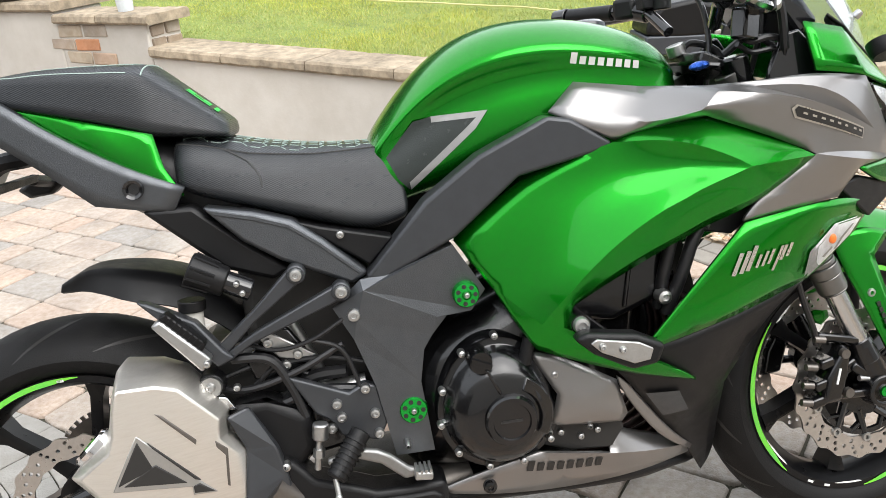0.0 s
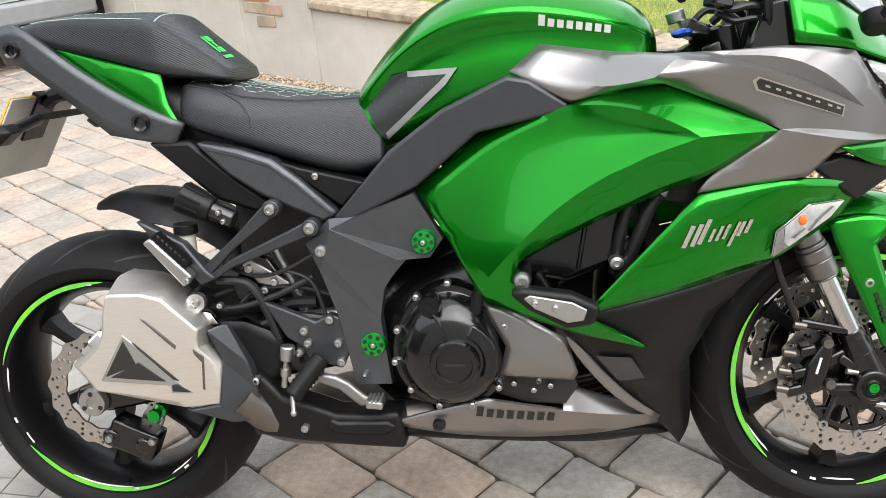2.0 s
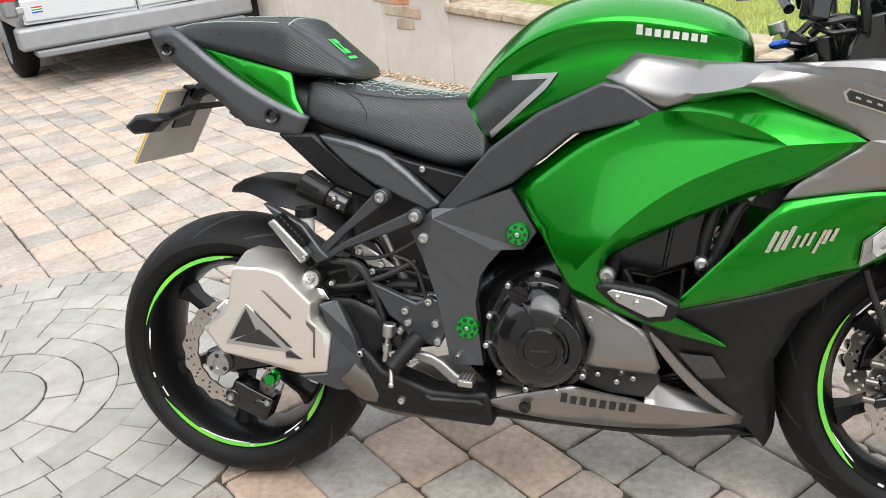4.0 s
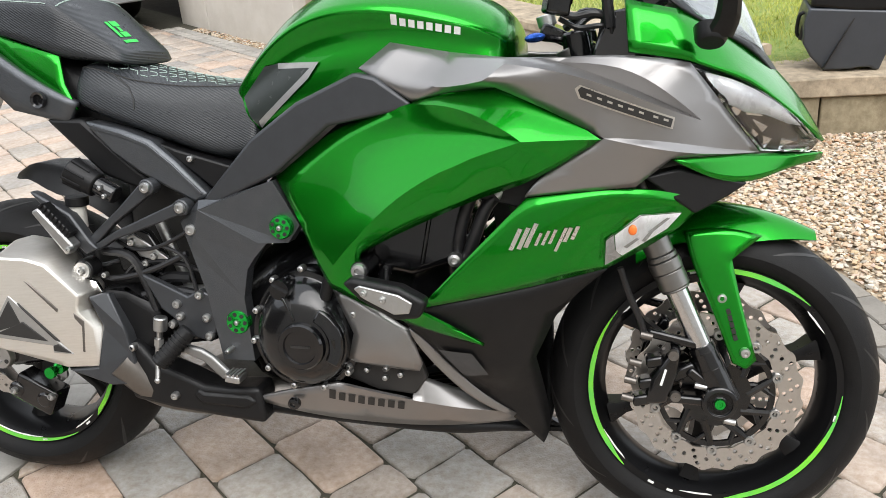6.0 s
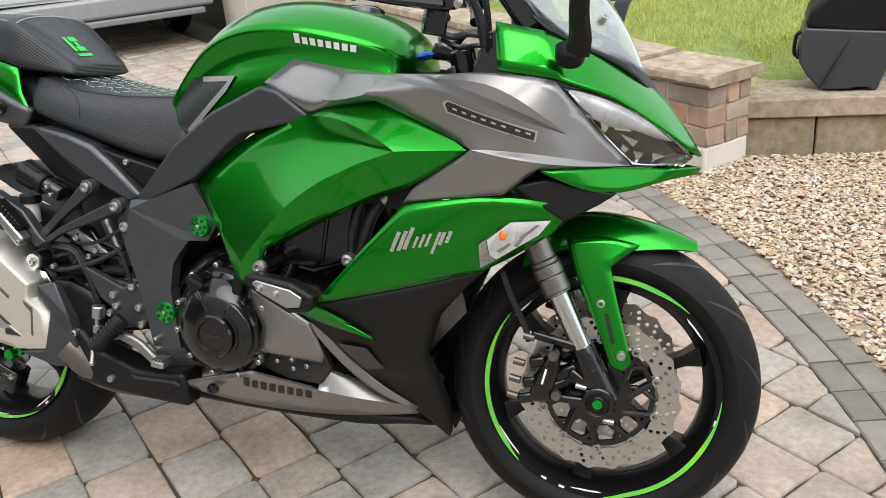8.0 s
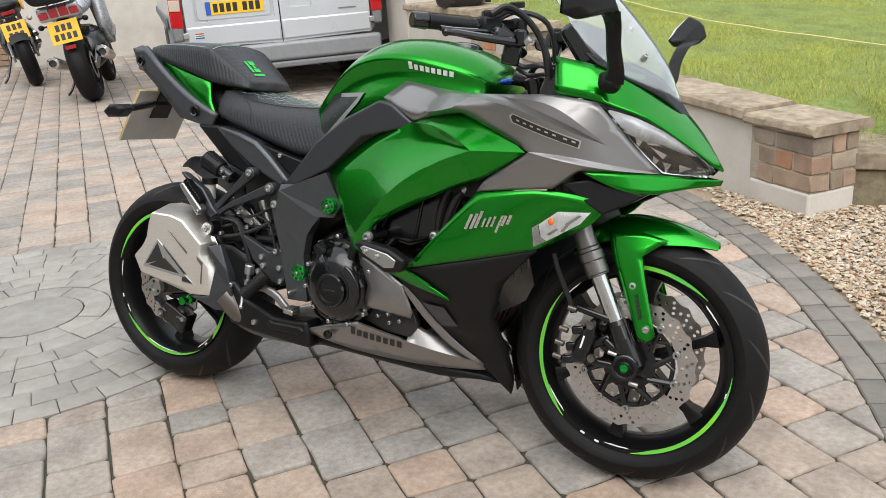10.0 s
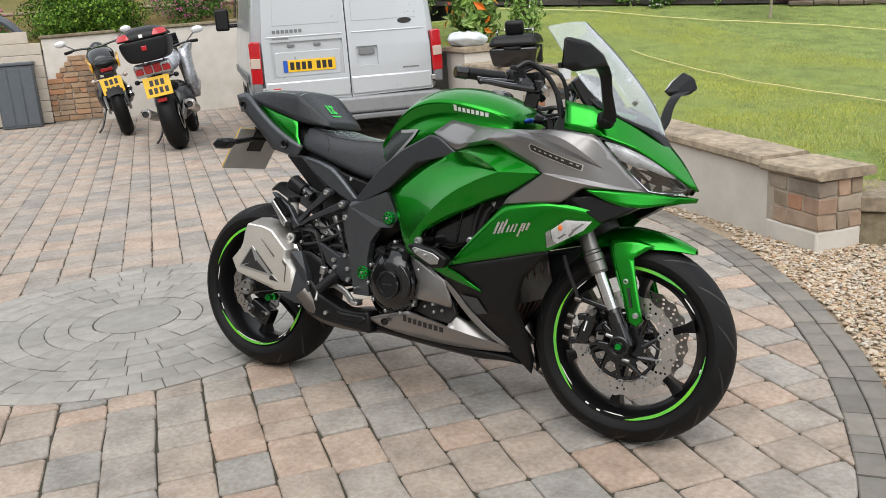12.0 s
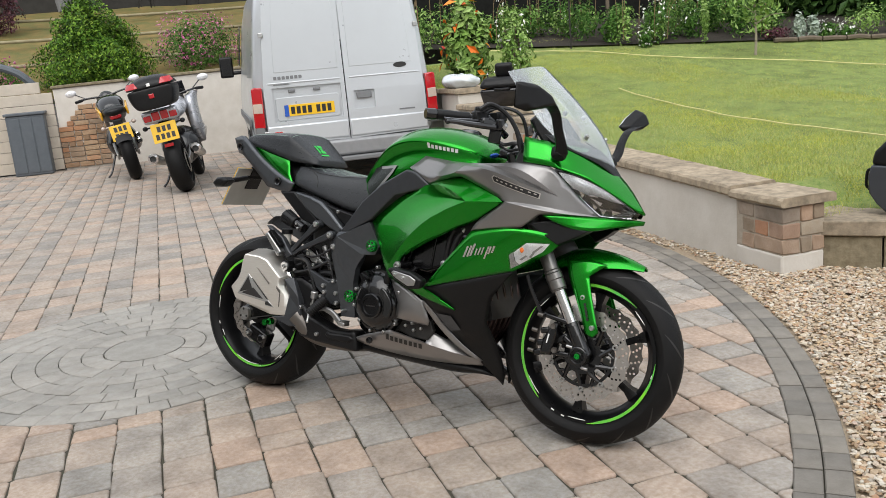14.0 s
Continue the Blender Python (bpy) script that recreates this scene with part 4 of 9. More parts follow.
shell("nose_chin", [
    (0.634, -0.209, 0.745), (0.690, -0.174, 0.746), (0.776, -0.094, 0.742), (0.840, -0.050, 0.734), (0.892, 0.0, 0.730), (0.887, 0.0, 0.718), (0.822, -0.064, 0.712), (0.764, -0.124, 0.694), (0.700, -0.168, 0.706)],
    [(0, 1, 8), (1, 2, 7, 8), (2, 3, 6, 7), (3, 4, 5, 6)], M["green"], "candy green chin under the headlamps")
plate("air_duct", [(0.590, 0.718), (0.645, 0.728), (0.756, 0.697), (0.727, 0.679), (0.672, 0.652)], -0.216, M["black_plastic"], thick=0.05, tilt=(0.5, 0), label="black air duct below the nose")
loft("nose_inner", [(0.50, [(0, 0.90), (0.14, 0.88), (0.17, 0.80), (0.14, 0.70), (0, 0.69)]), (0.66, [(0, 0.93), (0.12, 0.87), (0.13, 0.80), (0.10, 0.71), (0, 0.70)]),
                    (0.78, [(0, 0.86), (0.065, 0.83), (0.07, 0.79), (0.05, 0.73), (0, 0.72)]), (0.86, [(0, 0.77), (0.018, 0.765), (0.02, 0.755), (0.015, 0.745), (0, 0.74)])], M["black_plastic"], bike, "black inner nose panel", sub=1)
LENS = [(0.663, -0.180, 0.884), (0.745, -0.138, 0.862), (0.806, -0.099, 0.821), (0.847, -0.062, 0.786), (0.878, -0.022, 0.752),
        (0.862, -0.044, 0.737), (0.778, -0.094, 0.745), (0.743, -0.128, 0.785), (0.702, -0.162, 0.837), (0.790, -0.106, 0.798)]
LENS_FACES = [(0, 1, 8), (1, 2, 9, 8), (2, 3, 9), (3, 4, 5, 9), (8, 9, 7), (9, 5, 6, 7)]
lamp = shell("headlamp", LENS, LENS_FACES, M["lens_clear"], "clear headlamp lens", thick=0.003)
bowl = shell("lamp_bowl", [(x - 0.010, y + 0.014, z - 0.002) for x, y, z in LENS], LENS_FACES, M["lamp_dark"], "smoky dark lamp bowl", thick=0.003, parent=lamp, sub=1)
refl = shell("reflector", [
    (0.666, -0.174, 0.880), (0.744, -0.133, 0.857), (0.804, -0.094, 0.817), (0.842, -0.062, 0.783), (0.818, -0.076, 0.788), (0.778, -0.106, 0.806), (0.744, -0.128, 0.812), (0.706, -0.154, 0.834)],
    [(0, 1, 6, 7), (1, 2, 5, 6), (2, 3, 4, 5)], M["reflector"], "bright silvered lamp reflector", thick=0.002, parent=lamp, sub=0)


def lamp_at(u, v, deep):
    """A point behind the lens: u runs forward along it, v down across it."""
    k, f = min(2, int(u * 3)), u * 3 - min(2, int(u * 3))
    up = Vector(LENS[k]).lerp(Vector(LENS[k + 1]), f)
    down = (Vector(LENS[8]).lerp(Vector(LENS[7]), f), Vector(LENS[7]).lerp(Vector(LENS[6]), f), Vector(LENS[6]).lerp(Vector(LENS[5]), f))[k]
    return up.lerp(down, v) + Vector((-0.45, 0.85, -0.1)) * deep


for shard in ([(0.30, 0.40), (0.56, 0.40), (0.40, 0.60)], [(0.44, 0.62), (0.64, 0.50), (0.62, 0.66)], [(0.22, 0.62), (0.33, 0.58), (0.29, 0.85)],
              [(0.62, 0.74), (0.72, 0.70), (0.70, 0.92)], [(0.78, 0.66), (0.90, 0.70), (0.80, 0.86)], [(0.48, 0.78), (0.58, 0.76), (0.54, 0.97)]):
    for s_ in (1, -1):
        bm = B()
        q_ = [lamp_at(u, v, d) for (u, v), d in zip(shard, (0.004, 0.007, 0.010))]
        mid_ = sum(q_, Vector()) / 3 + Vector((-0.45, 0.85, -0.1)) * 0.008
        vs_ = [bm.verts.new((q.x, q.y * s_, q.z)) for q in q_ + [mid_]]
        for tri_ in ((0, 1, 2), (0, 1, 3), (1, 2, 3), (2, 0, 3)):
            bm.faces.new([vs_[i] for i in tri_])
        part("lamp_facet", bm, M["chrome"], lamp, "bright chromed facet inside the lamp")

# windscreen: a bent sheet, swept back from a point over the nose
SCREEN_MID = smooth_pts([(0.788, 0, 0.897), (0.748, 0, 0.985), (0.690, 0, 1.064), (0.612, 0, 1.150), (0.522, 0, 1.236)], 3)
SCREEN_EDGE = smooth_pts([(0.778, -0.010, 0.899), (0.690, -0.108, 0.950), (0.608, -0.158, 1.024), (0.535, -0.160, 1.118), (0.452, -0.118, 1.210)], 3)
ws = B()
rows = []
for mid_, edge_ in zip(SCREEN_MID, SCREEN_EDGE):
    row = []
    for j in range(-6, 7):
        g = abs(j) / 6
        row.append(ws.verts.new((mid_.x + (edge_.x - mid_.x) * g ** 1.9, edge_.y * -1 * (j / 6), mid_.z + (edge_.z - mid_.z) * g ** 1.9)))
    rows.append(row)
for a, b in zip(rows, rows[1:]):
    for j in range(12):
        ws.faces.new((a[j], a[j + 1], b[j + 1], b[j]))
screen = part("windscreen", ws, M["screen"], bike, "clear curved windscreen", angle=80)
md = screen.modifiers.new("solid", "SOLIDIFY")
md.thickness = 0.0035
screen.visible_shadow = False
for y in (-0.075, 0.075):
    for x, z in ((0.718, 0.995), (0.640, 1.072)):
        b = B()
        lathe(b, [(0.0005, -0.003), (0.003, -0.003), (0.0035, -0.006), (0.006, -0.005), (0.0075, 0), (0.0075, 0.008)], (0, 0, 0), 12)
        part("bolt", b, M["alu"], screen, xf=pose(x, y, z, 0, 0, 0) @ pose(0, 0, 0, 0, 0, 60 if y < 0 else 120) @ pose(0, 0, 0, -42, 0, 0))
shell("screen_base", [
    (0.610, -0.158, 1.000), (0.640, -0.160, 0.976), (0.698, -0.108, 0.942), (0.762, -0.058, 0.910), (0.800, -0.028, 0.866), (0.818, -0.003, 0.848),
    (0.820, 0.0, 0.852), (0.804, 0.0, 0.876), (0.785, 0.0, 0.905), (0.735, 0.0, 0.955), (0.66, -0.06, 0.990)],
    [(0, 1, 2, 10), (2, 3, 9, 10), (3, 8, 9), (3, 4, 7, 8), (4, 5, 6, 7)], M["black_plastic"], "black base of the windscreen", thick=0.004)


# mirrors: faceted heads on flat blade stalks
def mirror_side(side):
    bm = B()
    if side < 0:
        back = [(0.672, 0.474, 1.124), (0.690, 0.418, 1.122), (0.702, 0.345, 1.094), (0.708, 0.305, 1.052), (0.702, 0.350, 1.054), (0.685, 0.440, 1.036), (0.668, 0.474, 1.044)]
    else:
        back = [(0.706, 0.418, 1.120), (0.694, 0.400, 1.134), (0.674, 0.345, 1.094), (0.668, 0.306, 1.058), (0.678, 0.325, 1.042), (0.700, 0.395, 1.050), (0.716, 0.428, 1.076)]
    front = [(x + 0.032, 0.385 + (y - 0.385) * 0.72, 1.078 + (z - 1.078) * 0.72) for x, y, z in back]
    a = [bm.verts.new((x, y * side, z)) for x, y, z in back]
    b = [bm.verts.new((x, y * side, z)) for x, y, z in front]
    bm.faces.new(a)
    bm.faces.new(b)
    for i in range(7):
        bm.faces.new((a[i], a[(i + 1) % 7], b[(i + 1) % 7], b[i]))
    head = part("mirror", bm, M["black_plastic"], bike, "black faceted rear-view mirror", bevel=0.008, segs=3)
    g = B()
    q = [g.verts.new((x - 0.0015, (0.39 + (y - 0.39) * 0.9) * side, 1.078 + (z - 1.078) * 0.88)) for x, y, z in back]
    g.faces.new(q if side < 0 else q[::-1])
    part("mirror_glass", g, M["chrome"], head, "mirror glass", recalc=False)
    s = B()
    way = smooth_pts([(0.722, 0.345, 1.062), (0.712, 0.290, 1.040), (0.704, 0.255, 1.000), (0.702, 0.228, 0.958), (0.690, 0.205, 0.930)], 4)
    rings = []
    for k, q in enumerate(way):
        f = k / (len(way) - 1)
        hx, hy = 0.020 - 0.006 * math.sin(math.pi * f) + 0.004 * f, 0.008 + 0.004 * f
        rings.append([s.verts.new((q.x + dx * hx, (q.y + dy * hy) * side, q.z)) for dx, dy in ((-1, 0), (-0.6, 1), (0.6, 1), (1, 0), (0.6, -1), (-0.6, -1))])
    for x, y in zip(rings, rings[1:]):
        for i in range(6):
            s.faces.new((x[i], x[(i + 1) % 6], y[(i + 1) % 6], y[i]))
    s.faces.new(rings[0])
    s.faces.new(rings[-1])
    part("stalk", s, M["black_plastic"], head, "flat black mirror stalk", angle=50)
    s = B()
    lathe(s, [(0.0005, -0.012), (0.020, -0.012), (0.024, -0.006), (0.026, 0.014)], (0, 0, 0), 16)
    part("boot", s, M["black_plastic"], head, xf=pose(0.682, 0.200 * side, 0.932, 60 * -side, 0, 0))


mirror_side(-1)
mirror_side(1)

# seats
seat = loft("rider_seat", [
    (-0.487, [(0, 0.912), (0.06, 0.911), (0.100, 0.902), (0.128, 0.875), (0.128, 0.85), (0.115, 0.835)]),
    (-0.455, [(0, 0.920), (0.07, 0.918), (0.112, 0.906), (0.142, 0.872), (0.144, 0.835), (0.125, 0.812)]),
    (-0.36, [(0, 0.893), (0.08, 0.890), (0.118, 0.874), (0.147, 0.842), (0.152, 0.805), (0.13, 0.782)]),
    (-0.26, [(0, 0.874), (0.07, 0.872), (0.106, 0.862), (0.134, 0.826), (0.146, 0.775), (0.13, 0.742)]),
    (-0.18, [(0, 0.868), (0.055, 0.867), (0.086, 0.860), (0.116, 0.815), (0.130, 0.745), (0.125, 0.712)]),
    (-0.118, [(0, 0.868), (0.045, 0.868), (0.074, 0.860), (0.106, 0.808), (0.122, 0.752), (0.114, 0.733)]),
    (-0.110, [(0, 0.866), (0.045, 0.866), (0.073, 0.857), (0.104, 0.802), (0.119, 0.758), (0.112, 0.742)])], M["seat_vinyl"], bike, "black vinyl rider seat with stitched cloth top", crease_rows=((2, 0.8), (4, 0.95)))
pillion = loft("pillion_seat", [
    (-0.780, [(0, 1.030), (0.045, 1.029), (0.078, 1.024), (0.084, 1.005), (0.06, 0.99)]),
    (-0.775, [(0, 1.034), (0.05, 1.033), (0.084, 1.026), (0.090, 1.002), (0.065, 0.988)]),
    (-0.70, [(0, 1.046), (0.07, 1.044), (0.108, 1.034), (0.118, 0.990), (0.09, 0.97)]),
    (-0.58, [(0, 1.042), (0.08, 1.040), (0.120, 1.026), (0.128, 0.955), (0.10, 0.94)]),
    (-0.508, [(0, 1.038), (0.08, 1.034), (0.120, 1.018), (0.128, 0.930), (0.105, 0.915)]),
    (-0.502, [(0, 1.034), (0.08, 1.030), (0.118, 1.012), (0.127, 0.928), (0.105, 0.914)]),
    (-0.392, [(0, 0.936), (0.055, 0.934), (0.085, 0.928), (0.098, 0.912), (0.085, 0.902)]),
    (-0.386, [(0, 0.930), (0.05, 0.929), (0.078, 0.924), (0.090, 0.910), (0.08, 0.902)])], M["seat_vinyl"], bike, "black vinyl pillion seat pad", crease_rows=((2, 0.8), (3, 0.6)))


def top_z(ob, x, y):
    dg = bpy.context.evaluated_depsgraph_get()
    ok, loc, nor, _ = ob.evaluated_get(dg).ray_cast(Vector((x, y, 1.5)), Vector((0, 0, -1)))
    return (loc, nor) if ok else (None, None)


def stitched(ob, name, lines, r, material, label):
    """Sewn lines that follow the top of a seat."""
    bm = B()
    for line in lines:
        pts = []
        for (x0, y0), (x1, y1) in zip(line, line[1:]):
            for k in range(4):
                f = k / 4
                loc, nor = top_z(ob, x0 + (x1 - x0) * f, y0 + (y1 - y0) * f)
                if loc is not None:
                    pts.append(loc + nor * r * 0.3)
        if len(pts) > 2:
            tube(bm, pts, r, 5, n=1)
    return part(name, bm, material, ob, label, kind="stuff")


def hex_lines(x0, x1, half, a):
    """The sides of a honeycomb between x0 and x1, inside half(x)."""
    out = []
    h = a * 3 ** 0.5 / 2
    for i in range(-12, 40):
        for j in range(-12, 13):
            cx, cy = x0 + 1.5 * a * i, 2 * h * j + (h if i % 2 else 0)
            pts = [(cx + a * math.cos(radians(60 * k)), cy + a * math.sin(radians(60 * k))) for k in range(4)]
            for p, q in zip(pts, pts[1:]):
                if all(x0 < x < x1 and abs(y) < half(x) for x, y in (p, q)):
                    out.append([p, q])
    return out


stitched(seat, "stitching", hex_lines(-0.475, -0.135, lambda x: 0.098 - 0.11 * max(0, x + 0.36) if x > -0.36 else 0.1, 0.0205), 0.0009, M["stitch"], "pale honeycomb stitching")
stitched(seat, "seam", [[(-0.478, y * 0.096), (-0.455, y * 0.108), (-0.36, y * 0.114), (-0.26, y * 0.102), (-0.18, y * 0.082), (-0.13, y * 0.07)] for y in (-1, 1)], 0.0016, M["dark_mark"], "sewn seam round the seat top")
stitched(seat, "seam", [[(-0.40, y * 0.112), (-0.362, y * 0.125), (-0.345, y * 0.138), (-0.342, y * 0.147)] for y in (-1, 1)], 0.0016, M["dark_mark"], "sewn seam down the seat side")
stitched(pillion, "stitching", hex_lines(-0.70, -0.51, lambda x: 0.07, 0.0205), 0.0009, M["stitch"], "pale honeycomb stitching")
stitched(pillion, "seam", [[(-0.506, -0.112), (-0.506, -0.06), (-0.506, 0.0), (-0.506, 0.06), (-0.506, 0.112)]] + [[(-0.76, y * 0.075), (-0.70, y * 0.100), (-0.58, y * 0.112), (-0.51, y * 0.112)] for y in (-1, 1)], 0.0013, M["stitch"], "sewn seams of the pillion pad")
# the maker's emblem on the slanted front of the pillion pad, as plain green blocks
for k, (x0, x1, y0, y1) in enumerate(((-0.452, -0.418, -0.046, -0.036), (-0.452, -0.441, -0.032, -0.008), (-0.429, -0.418, -0.032, -0.008), (-0.440, -0.430, -0.026, -0.016), (-0.412, -0.406, -0.048, -0.004))):
    bm = B()
    ring = []
    for x, y in ((x0, y0), (x1, y0), (x1, y1), (x0, y1)):
        loc, nor = top_z(pillion, x, y)
        ring.append(bm.verts.new(loc + nor * 0.0012))
    bm.faces.new(ring)
    part("emblem_block", bm, M["green_thread"], pillion, "bright green sewn emblem block")
shell("tail_fairing", [
    (-0.79, -0.078, 1.005), (-0.70, -0.105, 0.985), (-0.60, -0.122, 0.955), (-0.50, -0.130, 0.925), (-0.490, -0.138, 0.872), (-0.465, -0.142, 0.825), (-0.545, -0.135, 0.855), (-0.655, -0.118, 0.935), (-0.74, -0.10, 0.985), (-0.57, -0.134, 0.905)],
    [(0, 1, 8), (1, 2, 7, 8), (2, 9, 7), (2, 3, 9), (3, 4, 9), (9, 4, 5, 6), (7, 9, 6)], M["green"], "candy green tail fairing", creases=(((2, 9, 4), 0.6),))
shell("grab_rail", [
    (-0.830, -0.105, 1.022), (-0.775, -0.120, 1.030), (-0.720, -0.135, 1.000), (-0.655, -0.140, 0.945), (-0.545, -0.150, 0.876), (-0.462, -0.150, 0.838), (-0.485, -0.148, 0.800), (-0.600, -0.148, 0.825), (-0.690, -0.140, 0.905), (-0.760, -0.130, 0.955), (-0.800, -0.110, 0.960)],
    [(0, 1, 9, 10), (1, 2, 9), (2, 3, 8, 9), (3, 4, 7, 8), (4, 5, 6, 7)], M["frame_black"], "dark grey pillion grab rail", thick=0.02)
loft("tail_core", [(-0.80, [(0, 1.02), (0.06, 1.01), (0.085, 0.98), (0.06, 0.95), (0, 0.945)]), (-0.70, [(0, 1.01), (0.08, 1.0), (0.10, 0.95), (0.08, 0.89), (0, 0.87)]),
                   (-0.55, [(0, 0.96), (0.09, 0.95), (0.12, 0.88), (0.10, 0.80), (0, 0.78)]), (-0.42, [(0, 0.88), (0.09, 0.87), (0.12, 0.80), (0.10, 0.72), (0, 0.70)]),
                   (-0.25, [(0, 0.80), (0.09, 0.79), (0.12, 0.74), (0.10, 0.64), (0, 0.62)])], M["black_plastic"], bike, "black under-seat tail section", sub=1)

# grab rail holes
for x_, z_, r_, y_ in ((-0.772, 0.985, 0.014, -0.130), (-0.538, 0.845, 0.015, -0.155)):
    for s_ in (1, -1):
        bm = B()
        lathe(bm, [(0.0005, 0.006), (r_ * 0.55, 0.006), (r_ * 0.7, -0.002), (r_, -0.004), (r_ * 1.1, 0.004)], (x_, y_ * s_, z_), 20)
        if s_ < 0:
            bmesh.ops.scale(bm, vec=(1, -1, 1), space=Matrix.Translation((0, -y_ * s_, 0)), verts=bm.verts)
        part("rail_boss", bm, M["gloss_black"], bike, "gloss black boss in the grab rail")

# knee pads, badges and lettering blocks
decal("knee_pad", [[(-0.140, 0.842), (-0.090, 0.897), (-0.062, 0.902), (0.022, 0.900), (0.000, 0.874), (-0.106, 0.786), (-0.124, 0.806)]], tank, M["pad_dark"], label="dark knee pad panel", off=0.0035, cuts=12)
decal("knee_chevron", [[(-0.060, 0.903), (0.030, 0.905), (0.020, 0.895), (-0.060, 0.893)], [(0.030, 0.905), (0.008, 0.877), (-0.104, 0.786), (-0.106, 0.799), (-0.006, 0.880), (0.012, 0.896)]], tank, M["chevron"], label="silver-grey chevron on the knee pad", off=0.0045, cuts=10)


def letter_blocks(name, target, rows_, material, label, off=0.0018):
    """Plain blocks in place of lettering: (x, z, width, height, slant)."""
    for x, z, w, h, sl in rows_:
        decal(name, [[(x, z), (x + w, z - w * 0.17), (x + w + sl * h, z + h - w * 0.17), (x + sl * h, z + h)]], target, material, label=label, off=off, cuts=4)


letter_blocks("maker_block", tank, [(0.168 + 0.0152 * k, 0.964 - 0.0026 * k, 0.0105, 0.017 if k == 0 else 0.0125, 0.1) for k in range(8)], M["white_mark"], "white block of the maker's mark")
letter_blocks("model_bar", green_low, [(x_, z_, w_, h_, 0.45) for x_, z_, w_, h_ in ((0.380, 0.604, 0.007, 0.036), (0.393, 0.606, 0.007, 0.036), (0.404, 0.609, 0.007, 0.040), (0.421, 0.612, 0.005, 0.021), (0.432, 0.613, 0.005, 0.024), (0.443, 0.615, 0.005, 0.024), (0.452, 0.602, 0.005, 0.040), (0.466, 0.618, 0.006, 0.024), (0.478, 0.622, 0.006, 0.022))], M["silver_mark"], "slanted silver bar of the model mark", off=0.003)
decal("badge", [[(0.484, 0.860), (0.492, 0.866), (0.634, 0.812), (0.631, 0.794), (0.490, 0.845)]], grey, M["silver_mark"], label="silver-framed model badge", off=0.002, cuts=5)
decal("badge_field", [[(0.489, 0.858), (0.494, 0.863), (0.631, 0.810), (0.628, 0.797), (0.493, 0.847)]], grey, M["dark_mark"], label="dark field of the model badge", off=0.003, cuts=5)
for k in range(8):
    x_ = 0.502 + 0.0155 * k + (0.006 if k > 5 else 0)
    z_ = 0.8500 - 0.0056 * k - (0.002 if k > 5 else 0)
    decal("badge_block", [[(x_, z_), (x_ + 0.0075, z_ - 0.0028), (x_ + 0.0078, z_ + 0.0006), (x_ + 0.0003, z_ + 0.0034)]], grey, M["silver_mark"], label="silver block on the badge", off=0.004, cuts=0)
letter_blocks("maker_block", belly, [(0.03 + 0.018 * k, 0.292 - 0.003 * k, 0.012, 0.022 if k == 0 else 0.017, 0.2) for k in range(8)], M["dark_mark"], "dark block of the maker's mark")
decal("chin_fin", [[(0.245, 0.405), (0.305, 0.400), (0.330, 0.352), (0.285, 0.345)]], black_low, M["frame_black"], label="raised grained facet", off=0.006, cuts=4)

# -- frame covers, engine and running gear --
plate("frame_spar", [(-0.20, 0.662), (-0.092, 0.775), (0.00, 0.838), (0.113, 0.888), (0.150, 0.880), (0.214, 0.836), (0.205, 0.826), (0.061, 0.798), (-0.048, 0.712), (-0.17, 0.655)], -0.180, M["spar"], thick=0.06, bevel=0.012, label="satin black frame spar", tilt=(-0.08, 0), segs=3)
frame_cover = shell("frame_cover", [
    (-0.209, -0.178, 0.661), (-0.156, -0.182, 0.667), (-0.055, -0.190, 0.701), (-0.009, -0.186, 0.620), (-0.034, -0.182, 0.586), (-0.076, -0.1855, 0.584), (-0.103, -0.185, 0.555), (-0.119, -0.1845, 0.532),
    (-0.130, -0.184, 0.477), (-0.120, -0.181, 0.352), (-0.185, -0.181, 0.352), (-0.205, -0.184, 0.480), (-0.231, -0.183, 0.565), (-0.259, -0.164, 0.616), (-0.206, -0.190, 0.645), (-0.091, -0.188, 0.584), (-0.222, -0.1865, 0.597)],
    [(0, 1, 2, 3, 4, 15, 14), (15, 4, 5), (13, 0, 14, 16), (16, 14, 15), (16, 15, 5, 6), (16, 6, 7, 8), (13, 16, 12), (12, 16, 8, 11), (11, 8, 9, 10)],
    M["frame_black"], "grained dark grey faceted frame cover", creases=(((1, 14, 16), 1.0), ((14, 15, 16), 1.0), ((4, 15, 5), 0.9), ((16, 12), 0.8), ((0, 14), 0.8)), thick=0.03, sub=0, flat=True)
plate("seat_side_cover", [(-0.440, 0.806), (-0.36, 0.789), (-0.304, 0.769), (-0.259, 0.732), (-0.193, 0.668), (-0.221, 0.652), (-0.329, 0.706), (-0.385, 0.745)], -0.168, M["frame_black"], thick=0.05, bevel=0.007, label="grained dark grey cover below the seat", segs=2)
plate("cover_rib", [(-0.425, 0.800), (-0.36, 0.783), (-0.308, 0.763), (-0.262, 0.727), (-0.205, 0.672), (-0.209, 0.669), (-0.266, 0.722), (-0.31, 0.757), (-0.362, 0.776), (-0.425, 0.793)], -0.1705, M["frame_black"], thick=0.006, bevel=0.001)
plate("subframe_cover", [(-0.535, 0.808), (-0.455, 0.808), (-0.375, 0.735), (-0.315, 0.688), (-0.345, 0.672), (-0.42, 0.70)], -0.150, M["black_plastic"], thick=0.05, bevel=0.008, label="black subframe cover")
plate("seat_lock_cover", [(-0.305, 0.765), (-0.261, 0.750), (-0.146, 0.718), (-0.189, 0.676), (-0.25, 0.723)], -0.150, M["black_plastic"], thick=0.05, bevel=0.004)
